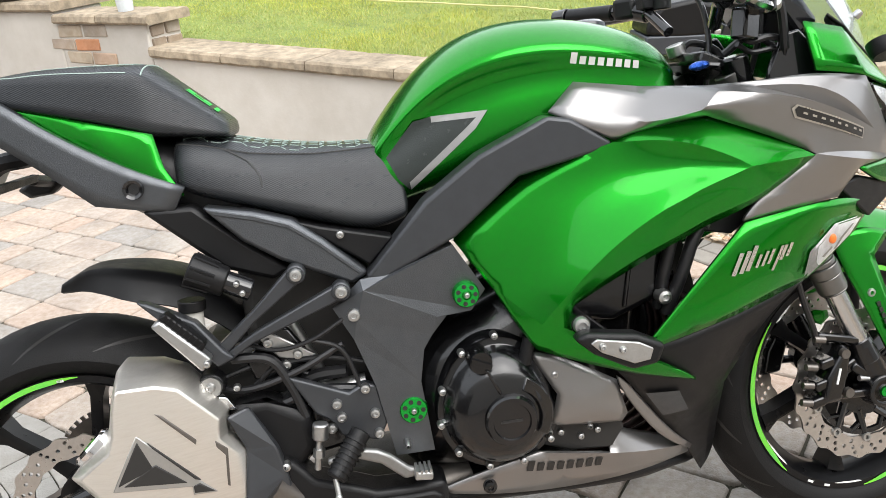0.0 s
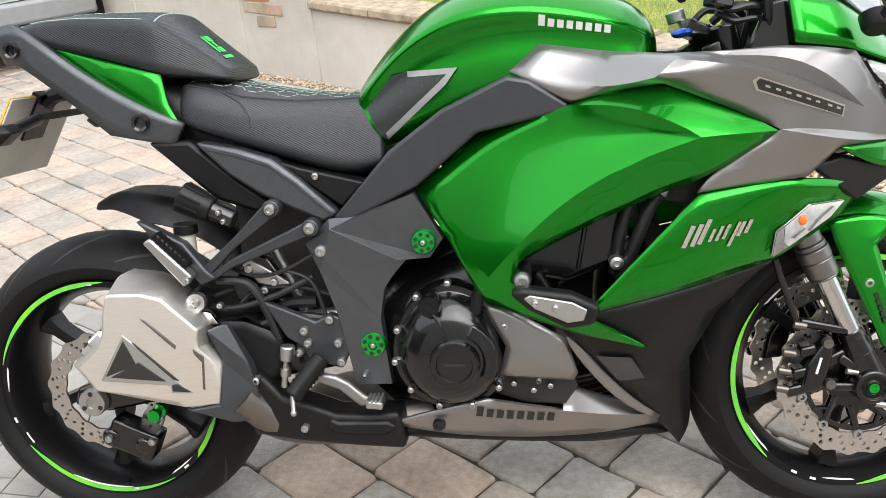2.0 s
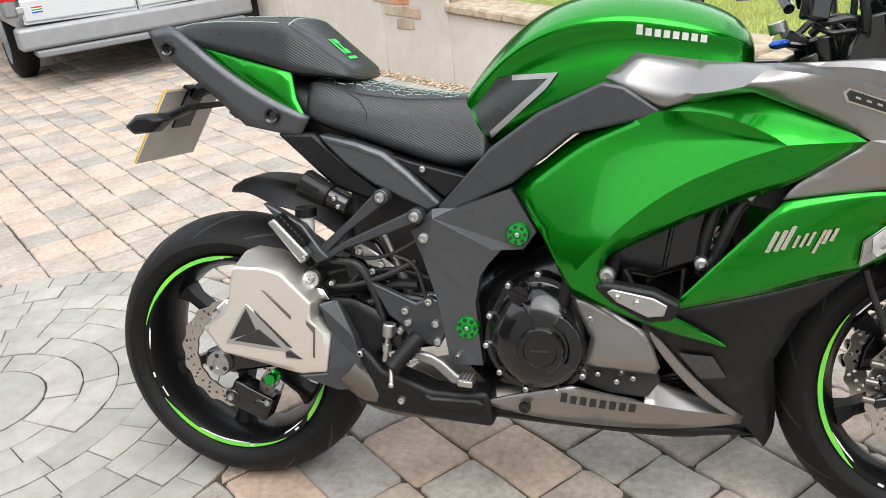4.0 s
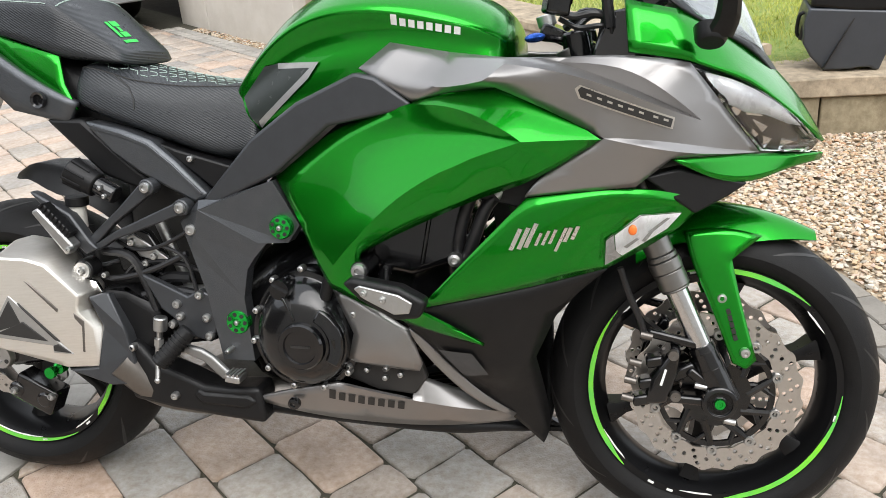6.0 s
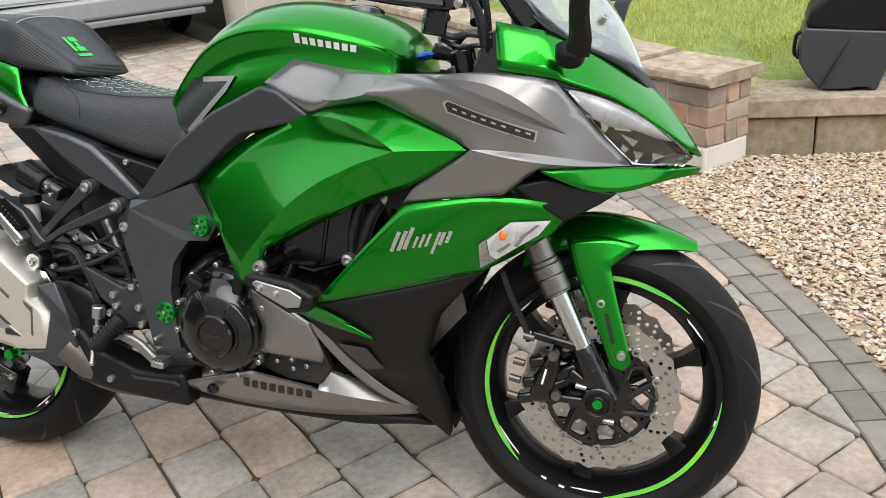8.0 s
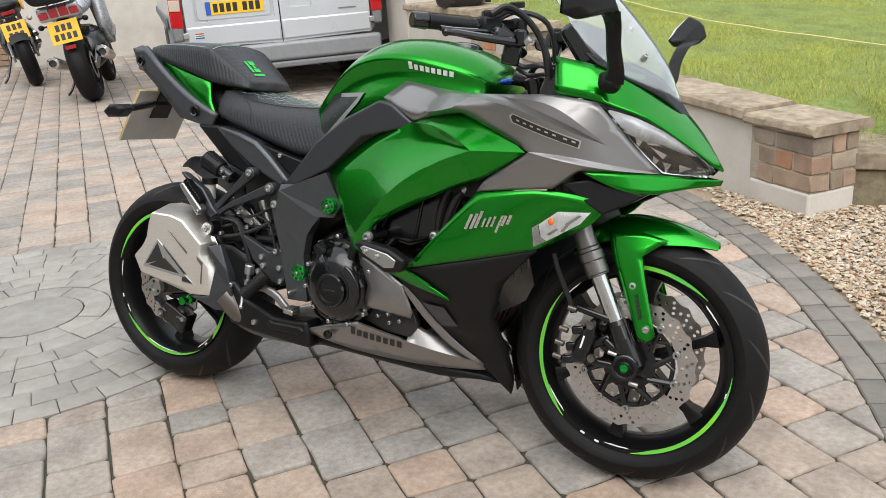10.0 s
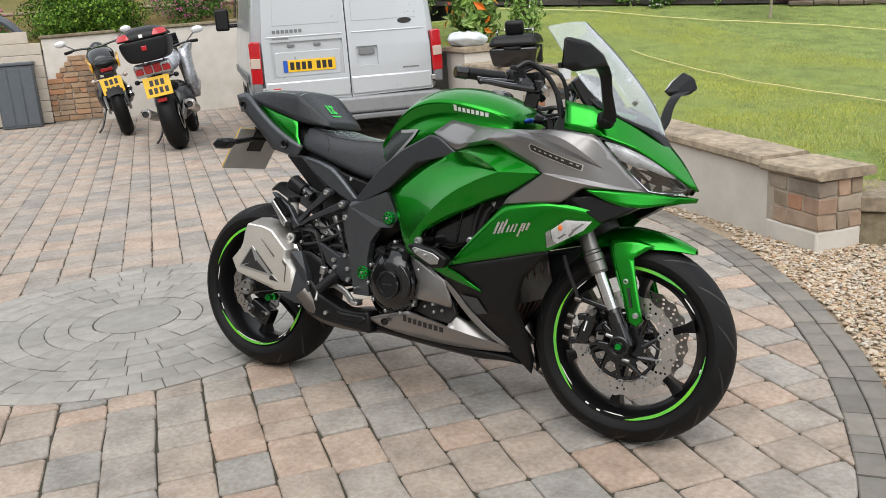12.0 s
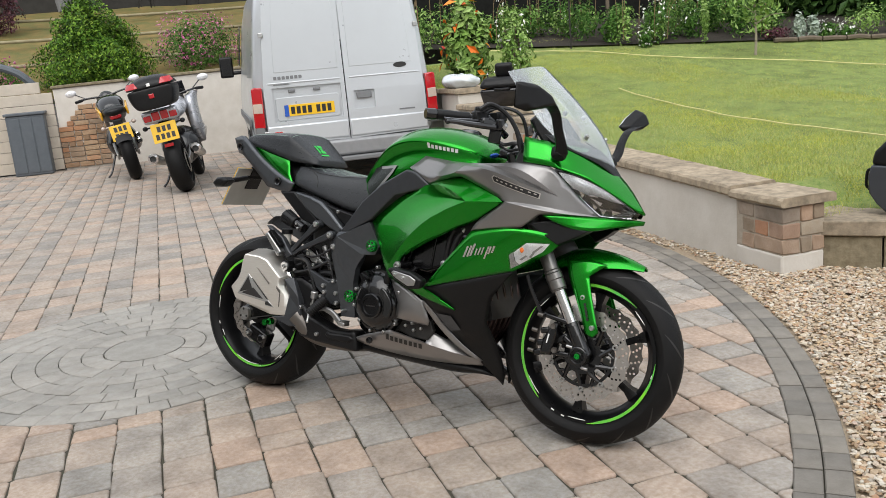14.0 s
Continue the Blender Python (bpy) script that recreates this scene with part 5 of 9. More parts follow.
bolt((-0.231, -0.153, 0.734), 0.007)
for c in ((-0.308, -0.191, 0.685), (-0.241, -0.191, 0.648), (-0.226, -0.186, 0.606)):
    bolt(c, 0.011, name="frame_bolt")
# engine block, cylinders and radiator behind the fairing
eng = loft("engine", [(-0.20, [(0, 0.52), (0.12, 0.50), (0.15, 0.42), (0.14, 0.30), (0, 0.24)]), (-0.08, [(0, 0.60), (0.14, 0.56), (0.175, 0.44), (0.16, 0.28), (0, 0.22)]),
                      (0.06, [(0, 0.66), (0.15, 0.62), (0.18, 0.46), (0.16, 0.29), (0, 0.22)]), (0.18, [(0, 0.72), (0.17, 0.68), (0.18, 0.52), (0.13, 0.34), (0, 0.26)]),
                      (0.30, [(0, 0.72), (0.16, 0.68), (0.16, 0.56), (0.12, 0.42), (0, 0.32)])], M["engine_black"], bike, "black four-cylinder engine", sub=1)
plate("cylinder_cover", [(0.085, 0.555), (0.115, 0.640), (0.20, 0.685), (0.285, 0.690), (0.31, 0.66), (0.285, 0.565), (0.20, 0.535)], -0.196, M["engine_black"], parent=eng, thick=0.05, bevel=0.014, label="smooth gloss black cylinder head cover", segs=3)
plate("cover_rib", [(0.12, 0.575), (0.15, 0.645), (0.158, 0.645), (0.128, 0.573)], -0.2, M["engine_black"], parent=eng, thick=0.02, bevel=0.003)
plate("cover_rib", [(0.215, 0.56), (0.235, 0.665), (0.243, 0.665), (0.223, 0.558)], -0.2, M["engine_black"], parent=eng, thick=0.02, bevel=0.003)
for c in ((0.105, -0.198, 0.60), (0.17, -0.198, 0.66), (0.26, -0.198, 0.675), (0.30, -0.198, 0.61)):
    bolt(c, 0.006, eng, h=0.006, material=M["engine_black"])
for pts in ([(0.375, -0.20, 0.70), (0.34, -0.215, 0.67), (0.315, -0.215, 0.61), (0.29, -0.20, 0.54)], [(0.345, -0.19, 0.71), (0.31, -0.205, 0.68), (0.29, -0.205, 0.62), (0.28, -0.19, 0.55)]):
    bm = B()
    tube(bm, pts, 0.011, 10)
    part("coolant_hose", bm, M["cable"], eng, "black coolant hose")
bm = B()
cyl(bm, (0.352, -0.212, 0.684), (0.362, -0.208, 0.693), 0.0145, seg=16)
part("hose_clip", bm, M["alu"], eng, "bright hose clip")
plate("inner_fairing", [(0.275, 0.705), (0.335, 0.765), (0.430, 0.800), (0.515, 0.785), (0.470, 0.715), (0.40, 0.665), (0.33, 0.68)], -0.222, M["black_plastic"], thick=0.012, bevel=0.003, label="black inner fairing panel")
rad = B()
box(rad, (0.03, 0.22, 0.28), (0.37, 0, 0.52), (0, -12, 0))
part("radiator", rad, M["dark_mark"], bike, "black radiator behind the chin fairing")
cover = B()
lathe(cover, [(0.0005, -0.243), (0.040, -0.2425), (0.058, -0.239), (0.072, -0.232), (0.083, -0.221), (0.090, -0.208), (0.094, -0.197), (0.097, -0.195), (0.104, -0.195), (0.105, -0.190), (0.105, -0.15)], (-0.006, 0, 0.414), 64)
for v in cover.verts:
    if v.co.z > 0.46:
        v.co.z += (v.co.z - 0.46) * 0.35
clutch = part("clutch_cover", cover, M["engine_black"], bike, "round gloss black clutch cover", angle=45)
boss_ = B()
lathe(boss_, [(0.0005, -0.250), (0.030, -0.250), (0.0315, -0.2545), (0.040, -0.2545), (0.043, -0.250), (0.045, -0.236)], (0.004, 0, 0.412), 48)
part("cover_boss", boss_, M["engine_black"], clutch, "raised round boss of the clutch cover", angle=25)
fil = B()
lathe(fil, [(0.0005, -0.238), (0.018, -0.238), (0.020, -0.232), (0.020, -0.20)], (-0.035, 0, 0.512), 20)
box(fil, (0.034, 0.008, 0.008), (-0.035, -0.241, 0.512), (0, 25, 0))
part("oil_filler", fil, M["engine_black"], clutch)
stub = B()
cyl(stub, (0.04, -0.21, 0.492), (0.052, -0.21, 0.535), 0.011, seg=14)
part("sensor_stub", stub, M["black_plastic"], clutch)
for k in range(11):
    a = radians(25 + 32.7 * k)
    x, z = -0.004 + 0.104 * math.cos(a), 0.418 + 0.104 * math.sin(a)
    if z > 0.46:
        z += (z - 0.46) * 0.35
    bolt((x, -0.200, z), 0.0065, clutch, h=0.009)
rib_ = B()
prism(rib_, [(0.004 + r_ * math.cos(radians(a_)), 0.412 + r_ * math.sin(radians(a_))) for r_, a_ in [(0.074, -35 + 10 * k) for k in range(11)] + [(0.050, 65 - 10 * k) for k in range(11)]], -0.244, -0.22)
for v in rib_.verts:
    v.co.y += 0.5 * max(0.0, math.hypot(v.co.x - 0.004, v.co.z - 0.412) - 0.052)
part("cover_panel", rib_, M["engine_black"], clutch, bevel=0.004, segs=2)
rib_ = B()
prism(rib_, [(-0.030, 0.500), (-0.025, 0.501), (-0.006, 0.458), (-0.011, 0.456)], -0.244, -0.20)
part("cover_rib", rib_, M["engine_black"], clutch, bevel=0.002)
badge = B()
box(badge, (0.036, 0.002, 0.004), (0.004, -0.2508, 0.412))
part("maker_mark", badge, M["dark_mark"], clutch, "small raised maker's mark")
heat = shell("heat_shield", [(0.050, -0.196, 0.506), (0.100, -0.206, 0.496), (0.166, -0.206, 0.457), (0.196, -0.204, 0.438), (0.214, -0.196, 0.372), (0.206, -0.190, 0.356), (0.160, -0.200, 0.362), (0.090, -0.204, 0.372), (0.078, -0.205, 0.378), (0.091, -0.210, 0.429), (0.150, -0.224, 0.400)],
              [(0, 1, 9), (1, 2, 10, 9), (2, 3, 10), (3, 4, 10), (4, 5, 6, 10), (6, 7, 8, 10), (8, 9, 10)], M["grey_paint"], "satin metallic engine side shield", both=True, creases=(((9, 10, 4), 0.3),))
for y in (-0.105, -0.055, 0.0, 0.055, 0.105):
    bm = B()
    tube(bm, [(0.31, y, 0.56), (0.37, y, 0.50), (0.375, y * 0.8, 0.40), (0.30, y * 0.6, 0.27), (0.16, y * 0.4, 0.235)], 0.02, 12)
    part("exhaust_header", bm, M["header"], bike, "heat-tinted exhaust header pipe")
for c in ((0.282, -0.212, 0.573), (0.126, -0.232, 0.561)):
    bolt(c, 0.013, h=0.012, name="frame_bolt")
plate("sump_cover", [(0.045, 0.385), (0.20, 0.372), (0.215, 0.335), (0.19, 0.300), (0.12, 0.305), (0.05, 0.330)], -0.170, M["dark_mark"], parent=eng, thick=0.02, bevel=0.004, label="black sump cover behind the belly pan")
for c in ((0.10, -0.171, 0.345), (0.135, -0.171, 0.332), (0.165, -0.171, 0.340)):
    bolt(c, 0.006, eng, h=0.008)
# crash slider
sl = plate("frame_slider", [(0.105, 0.548), (0.125, 0.558), (0.205, 0.545), (0.250, 0.522), (0.238, 0.492), (0.195, 0.487), (0.135, 0.520)], -0.300, M["black_plastic"], thick=0.035, bevel=0.008, label="black crash slider with a metal face plate", segs=3)
plate("face_plate", [(0.128, 0.541), (0.138, 0.547), (0.205, 0.533), (0.228, 0.520), (0.222, 0.502), (0.196, 0.499), (0.145, 0.524)], -0.3035, M["alu"], thick=0.006, bevel=0.002, parent=sl, both=False, label="brushed metal face plate")
for c in ((0.146, -0.305, 0.534), (0.178, -0.305, 0.525)):
    bolt(c, 0.006, sl)
arm = B()
cyl(arm, (0.126, -0.20, 0.561), (0.126, -0.262, 0.561), 0.016, seg=18)
cyl(arm, (0.15, -0.19, 0.545), (0.17, -0.28, 0.53), 0.012, seg=12)
part("slider_mount", arm, M["engine_black"], sl)
bolt((0.126, -0.264, 0.561), 0.014, sl, h=0.008)


def green_plug(c, r=0.022):
    bm = B()
    lathe(bm, [(0.0005, -0.005), (r * 0.3, -0.005), (r * 0.36, -0.008), (r * 0.9, -0.006), (r, -0.002), (r, 0.01)], c, 24)
    ob = part("frame_plug", bm, M["anodised"], bike, "green anodised frame plug")
    h = B()
    for k in range(7):
        a = 2 * math.pi * k / 7
        x, z = c[0] + r * 0.66 * math.cos(a), c[2] + r * 0.66 * math.sin(a)
        cyl(h, (x, c[1] - 0.0078, z), (x, c[1] - 0.002, z), r * 0.17, seg=8)
    part("drilling", h, M["dark_mark"], ob)
    bolt((c[0], c[1] - 0.007, c[2]), 0.005, ob)


green_plug((-0.042, -0.193, 0.617))
green_plug((-0.148, -0.180, 0.429), 0.024)

# swingarm, rear shock area and dark machinery behind the foot pegs
sw = B()
prism(sw, [(-0.76, 0.335), (-0.70, 0.355), (-0.50, 0.42), (-0.25, 0.47), (-0.20, 0.44), (-0.22, 0.37), (-0.45, 0.33), (-0.70, 0.285), (-0.77, 0.30)], -0.135, -0.10)
prism(sw, [(-0.76, 0.335), (-0.70, 0.355), (-0.50, 0.42), (-0.25, 0.47), (-0.20, 0.44), (-0.22, 0.37), (-0.45, 0.33), (-0.70, 0.285), (-0.77, 0.30)], 0.10, 0.135)
box(sw, (0.10, 0.22, 0.10), (-0.30, 0, 0.42))
swing = part("swingarm", sw, M["engine_black"], bike, "black swingarm", bevel=0.01)
ax = B()
lathe(ax, [(0.0005, -0.146), (0.011, -0.146), (0.012, -0.150), (0.026, -0.150), (0.028, -0.146), (0.028, -0.12)], (RC[0], 0, RC[2]), 24)
axle = part("axle_cap", ax, M["alu"], swing, "drilled aluminium axle cap")
hh = B()
for k in range(3):
    a = radians(90 + 120 * k)
    cyl(hh, (RC[0] + 0.019 * math.cos(a), -0.1508, RC[2] + 0.019 * math.sin(a)), (RC[0] + 0.019 * math.cos(a), -0.14, RC[2] + 0.019 * math.sin(a)), 0.005, seg=10)
part("drilling", hh, M["dark_mark"], axle)
spool = B()
lathe(spool, [(0.0005, -0.165), (0.012, -0.165), (0.013, -0.158), (0.008, -0.152), (0.008, -0.144), (0.013, -0.138), (0.013, -0.12)], (-0.593, 0, 0.288), 18)
part("paddock_spool", spool, M["anodised"], swing, "green anodised paddock stand spool")
cal = B()
box(cal, (0.10, 0.05, 0.06), (-0.66, -0.115, 0.225), (0, 25, 0))
cyl(cal, (-0.70, -0.145, 0.235), (-0.70, -0.10, 0.235), 0.018, seg=14)
cyl(cal, (-0.635, -0.145, 0.215), (-0.635, -0.10, 0.215), 0.018, seg=14)
rc = part("rear_caliper", cal, M["engine_black"], swing, "black rear brake caliper", bevel=0.006)
bolt((-0.70, -0.147, 0.235), 0.008, rc)
bolt((-0.615, -0.142, 0.225), 0.008, rc)
mach = B()
box(mach, (0.22, 0.20, 0.30), (-0.30, 0.0, 0.55))
box(mach, (0.16, 0.18, 0.14), (-0.42, -0.02, 0.49))
part("airbox", mach, M["dark_mark"], bike, "dark shock linkage and battery tray", bevel=0.02)
link = B()
cyl(link, (-0.34, -0.10, 0.60), (-0.26, -0.10, 0.40), 0.012, seg=12)
cyl(link, (-0.42, -0.12, 0.45), (-0.22, -0.12, 0.47), 0.014, seg=12)
part("linkage", link, M["alu"], bike)

# muffler
def bulge(bm, outline, ys, k):
    """A body built of shrinking copies of an outline from the outer face to the inner one."""
    cx = sum(p[0] for p in outline) / len(outline)
    cz = sum(p[1] for p in outline) / len(outline)
    rows = [[bm.verts.new((cx + (x - cx) * f, y, cz + (z - cz) * f)) for x, z in outline] for y, f in zip(ys, k)]
    n = len(outline)
    for a, b in zip(rows, rows[1:]):
        for i in range(n):
            bm.faces.new((a[i], a[(i + 1) % n], b[(i + 1) % n], b[i]))
    bm.faces.new(rows[0])
    bm.faces.new(rows[-1])


RIM = [(-0.597, -0.215, 0.576), (-0.592, -0.200, 0.582), (-0.535, -0.200, 0.574), (-0.501, -0.205, 0.558), (-0.444, -0.200, 0.483), (-0.448, -0.205, 0.464), (-0.449, -0.205, 0.446), (-0.423, -0.197, 0.410),
       (-0.433, -0.215, 0.333), (-0.492, -0.235, 0.336), (-0.636, -0.268, 0.386), (-0.681, -0.255, 0.431), (-0.622, -0.256, 0.476), (-0.612, -0.250, 0.503), (-0.606, -0.235, 0.542)]


def face_y(x):
    """The muffler's outer face slopes inwards towards the front."""
    return max(-0.288, -0.285 + 0.38 * (x + 0.61))


muf = B()
mid_x, mid_z = -0.535, 0.450
crown = [muf.verts.new((mid_x + (x - mid_x) * 0.88, face_y(mid_x + (x - mid_x) * 0.88) if x > -0.64 else -0.272, mid_z + (z - mid_z) * 0.86)) for x, y, z in RIM]
edge_ = [muf.verts.new(q) for q in RIM]
side_ = [muf.verts.new((mid_x + (x - mid_x) * 0.99, min(y + 0.05, -0.155), mid_z + (z - mid_z) * 0.99)) for x, y, z in RIM]
back_ = [muf.verts.new((mid_x + (x - mid_x) * 0.8, -0.128, mid_z + (z - mid_z) * 0.8)) for x, y, z in RIM]
for a_, b_ in ((crown, edge_), (edge_, side_), (side_, back_)):
    for k in range(len(RIM)):
        muf.faces.new((a_[k], a_[(k + 1) % len(RIM)], b_[(k + 1) % len(RIM)], b_[k]))
muf.faces.new(crown)
muf.faces.new(back_[::-1])
muffler = part("muffler", muf, M["steel"], bike, "brushed stainless steel muffler with an angular shape", bevel=0.005, angle=38, segs=3)
capb = B()
bulge(capb, [(-0.447, 0.478), (-0.384, 0.486), (-0.318, 0.446), (-0.312, 0.388), (-0.350, 0.345), (-0.400, 0.306), (-0.461, 0.305)], (-0.178, -0.168, -0.14, -0.11), (0.90, 0.98, 1.0, 0.9))
part("exhaust_chamber", capb, M["black_plastic"], muffler, "smooth black exhaust chamber cover", bevel=0.012, segs=3)
shell("muffler_shield", [
    (-0.447, -0.209, 0.473), (-0.424, -0.204, 0.413), (-0.434, -0.220, 0.334), (-0.413, -0.192, 0.481), (-0.375, -0.207, 0.409), (-0.364, -0.207, 0.358), (-0.361, -0.207, 0.298),
    (-0.413, -0.160, 0.469), (-0.375, -0.168, 0.399), (-0.363, -0.172, 0.350), (-0.351, -0.192, 0.291), (-0.412, -0.216, 0.296), (-0.494, -0.232, 0.330)],
    [(0, 3, 4, 1), (1, 4, 5, 2), (2, 5, 6), (3, 7, 8, 4), (4, 8, 9, 5), (5, 9, 10, 6), (2, 6, 11), (2, 11, 12)], M["spar"], "satin dark faceted shield in front of the muffler", thick=0.012, both=False, sub=0, flat=True, parent=muffler)
outl = B()
lathe(outl, ring_loop([(0.026, -0.008), (0.030, -0.004), (0.030, 0.03), (0.022, 0.03), (0.020, -0.006)]), (0, 0, 0), 28)
OUTLET = pose(-0.650, -0.222, 0.462, 0, 0, -90) @ pose(0, 0, 0, -48, 0, 0) @ Matrix.Diagonal((0.8, 1, 1.2, 1))
part("outlet_ring", outl, M["chrome"], muffler, "bright oval outlet ring", xf=OUTLET)
outl = B()
lathe(outl, [(0.0005, 0.004), (0.021, 0.004), (0.021, 0.02)], (0, 0, 0), 24)
part("outlet_bore", outl, M["dark_mark"], muffler, xf=OUTLET)


def muffler_mark(name, outline, proud, mat, label="", b=0.0015):
    bm = B()
    prism(bm, outline, 0.0, 0.012)
    for v in bm.verts:
        v.co.y += face_y(v.co.x) - proud
    part(name, bm, M[mat], muffler, label, bevel=b)


muffler_mark("muffler_grille", [(-0.571, 0.490), (-0.499, 0.394), (-0.473, 0.363), (-0.508, 0.370), (-0.508, 0.384), (-0.614, 0.412)], 0.0015, "alu", "pale triangular grille frame")
muffler_mark("grille_mesh", [(-0.571, 0.480), (-0.556, 0.432), (-0.606, 0.418)], 0.003, "dark_mark", "black grille mesh")
muffler_mark("grille_mesh", [(-0.552, 0.437), (-0.513, 0.393), (-0.599, 0.416)], 0.003, "dark_mark", "black grille mesh")
muffler_mark("grille_mesh", [(-0.558, 0.474), (-0.552, 0.463), (-0.502, 0.395), (-0.494, 0.391)], 0.003, "dark_mark", "black grille mesh")
muffler_mark("grille_mesh", [(-0.506, 0.385), (-0.497, 0.387), (-0.476, 0.366), (-0.506, 0.373)], 0.003, "dark_mark", "black grille mesh")
muffler_mark("muffler_slot", [(-0.545, 0.519), (-0.533, 0.510), (-0.491, 0.457), (-0.493, 0.449)], 0.0012, "dark_steel")
muffler_mark("muffler_slot", [(-0.466, 0.448), (-0.449, 0.429), (-0.454, 0.365), (-0.458, 0.368), (-0.454, 0.419), (-0.465, 0.436)], 0.0012, "dark_steel")
mb = B()
cyl(mb, (-0.466, -0.15, 0.520), (-0.466, -0.186, 0.520), 0.021, seg=24)
part("muffler_mount", mb, M["black_plastic"], muffler, bevel=0.003)
mb = B()
lathe(mb, [(0.0005, -0.190), (0.0165, -0.190), (0.018, -0.187), (0.018, -0.18)], (-0.466, 0, 0.520), 24)
part("mount_washer", mb, M["alu"], muffler, "bright mount washer")
bolt((-0.466, -0.191, 0.520), 0.008, muffler)
mb = B()
prism(mb, [(-0.470, 0.504), (-0.445, 0.497), (-0.432, 0.474), (-0.450, 0.476)], -0.182, -0.172)
part("mount_bracket", mb, M["chrome"], muffler, bevel=0.002)
bolt((-0.366, -0.196, 0.372), 0.008, muffler, h=0.012)
bolt((-0.428, -0.172, 0.508), 0.006, muffler)

# foot peg hangers, pegs, pedal and rear torch
hang = B()
prism(hang, [(-0.556, 0.675), (-0.539, 0.670), (-0.472, 0.632), (-0.436, 0.580), (-0.420, 0.565), (-0.448, 0.553), (-0.474, 0.584)], -0.196, -0.170)
hanger = part("pillion_peg_hanger", hang, M["spar"], bike, "black pillion foot peg hanger", bevel=0.004)
for outline, boss in (([(-0.318, 0.696), (-0.297, 0.692), (-0.300, 0.674), (-0.384, 0.615), (-0.432, 0.570), (-0.452, 0.579), (-0.38, 0.638)], (-0.308, 0.685)),
                      ([(-0.250, 0.658), (-0.230, 0.654), (-0.234, 0.637), (-0.389, 0.582), (-0.426, 0.560), (-0.442, 0.567), (-0.386, 0.599)], (-0.241, 0.648))):
    bm = B()
    prism(bm, outline, -0.186, -0.166)
    arm_ = part("hanger_arm", bm, M["spar"], hanger, bevel=0.003)
    bm = B()
    cyl(bm, (boss[0], -0.190, boss[1]), (boss[0], -0.160, boss[1]), 0.0155, seg=22)
    part("hanger_boss", bm, M["spar"], hanger, bevel=0.003)
peg = B()
prism(peg, [(-0.534, 0.641), (-0.518, 0.650), (-0.450, 0.577), (-0.468, 0.558)], -0.226, -0.198)
part("pillion_peg", peg, M["alu"], hanger, "folded bright alloy pillion peg", bevel=0.005, segs=3)
peg = B()
prism(peg, [(-0.522, 0.652), (-0.508, 0.658), (-0.455, 0.602), (-0.464, 0.590)], -0.222, -0.198)
pegr = part("peg_rubber", peg, M["black_plastic"], hanger, "black rubber peg pad", bevel=0.003)
for k in range(8):
    bm = B()
    f = (k + 0.5) / 8
    box(bm, (0.0035, 0.026, 0.012), (-0.514 + 0.055 * f, -0.212, 0.656 - 0.058 * f), (0, 47, 0))
    part("peg_rib", bm, M["black_plastic"], hanger)
bolt((-0.458, -0.228, 0.572), 0.006, hanger)
res = B()
cyl(res, (-0.480, -0.16, 0.600), (-0.479, -0.16, 0.643), 0.0165, seg=18)
part("brake_reservoir", res, M["plate_back"], hanger, "cloudy brake fluid reservoir")
rcap = B()
cyl(rcap, (-0.479, -0.16, 0.643), (-0.478, -0.16, 0.661), 0.022, seg=22)
part("reservoir_cap", rcap, M["black_plastic"], hanger, bevel=0.002)
tor = B()
cyl(tor, (-0.472, -0.175, 0.714), (-0.418, -0.175, 0.685), 0.028, 0.024, seg=20)
torch = part("rear_light_torch", tor, M["black_plastic"], bike, "black bolt-on bar end lamp beside the hanger", bevel=0.003)
tor = B()
cyl(tor, (-0.420, -0.175, 0.687), (-0.380, -0.175, 0.666), 0.018, seg=18)
part("clamp", tor, M["gloss_black"], torch, bevel=0.003)
for x, z in ((-0.400, 0.684), (-0.393, 0.668)):
    bolt((x, -0.194, z), 0.005, torch)
for k in range(9):
    a = 2 * math.pi * k / 9
    rb = B()
    u = Vector((0.055, 0, -0.036)).normalized()
    v1 = Vector((0, 1, 0))
    v2 = u.cross(v1)
    o = (v1 * math.cos(a) + v2 * math.sin(a))
    cyl(rb, Vector((-0.470, -0.175, 0.713)) + o * 0.0275, Vector((-0.435, -0.175, 0.694)) + o * 0.0245, 0.003, seg=6)
    part("rib", rb, M["black_plastic"], torch)
heel = plate("heel_guard", [(-0.345, 0.515), (-0.251, 0.474), (-0.224, 0.488), (-0.203, 0.480), (-0.192, 0.415), (-0.209, 0.383), (-0.245, 0.393), (-0.272, 0.402), (-0.281, 0.426), (-0.309, 0.446)], -0.180, M["spar"], thick=0.02, bevel=0.004, label="black heel guard plate", both=True)
for c in ((-0.272, -0.184, 0.459), (-0.267, -0.184, 0.435), (-0.223, -0.184, 0.479), (-0.212, -0.184, 0.434), (-0.285, -0.184, 0.418), (-0.209, -0.184, 0.398)):
    bolt(c, 0.0085, heel)
p0_, p1_ = Vector((-0.238, -0.205, 0.416)), Vector((-0.288, -0.243, 0.358))
fp = B()
cyl(fp, p0_, p1_, 0.017, 0.0165, seg=16)
fpeg = part("foot_peg", fp, M["black_plastic"], bike, "ribbed black rider foot peg", bevel=0.003)
for k in range(8):
    rib = B()
    cyl(rib, p0_.lerp(p1_, 0.2 + 0.1 * k), p0_.lerp(p1_, 0.245 + 0.1 * k), 0.0195 - 0.0002 * k, seg=16)
    part("rib", rib, M["black_plastic"], fpeg)
fq = B()
cyl(fq, p1_, (-0.286, -0.252, 0.334), 0.0045, seg=10)
ball(fq, (-0.286, -0.253, 0.330), 0.006)
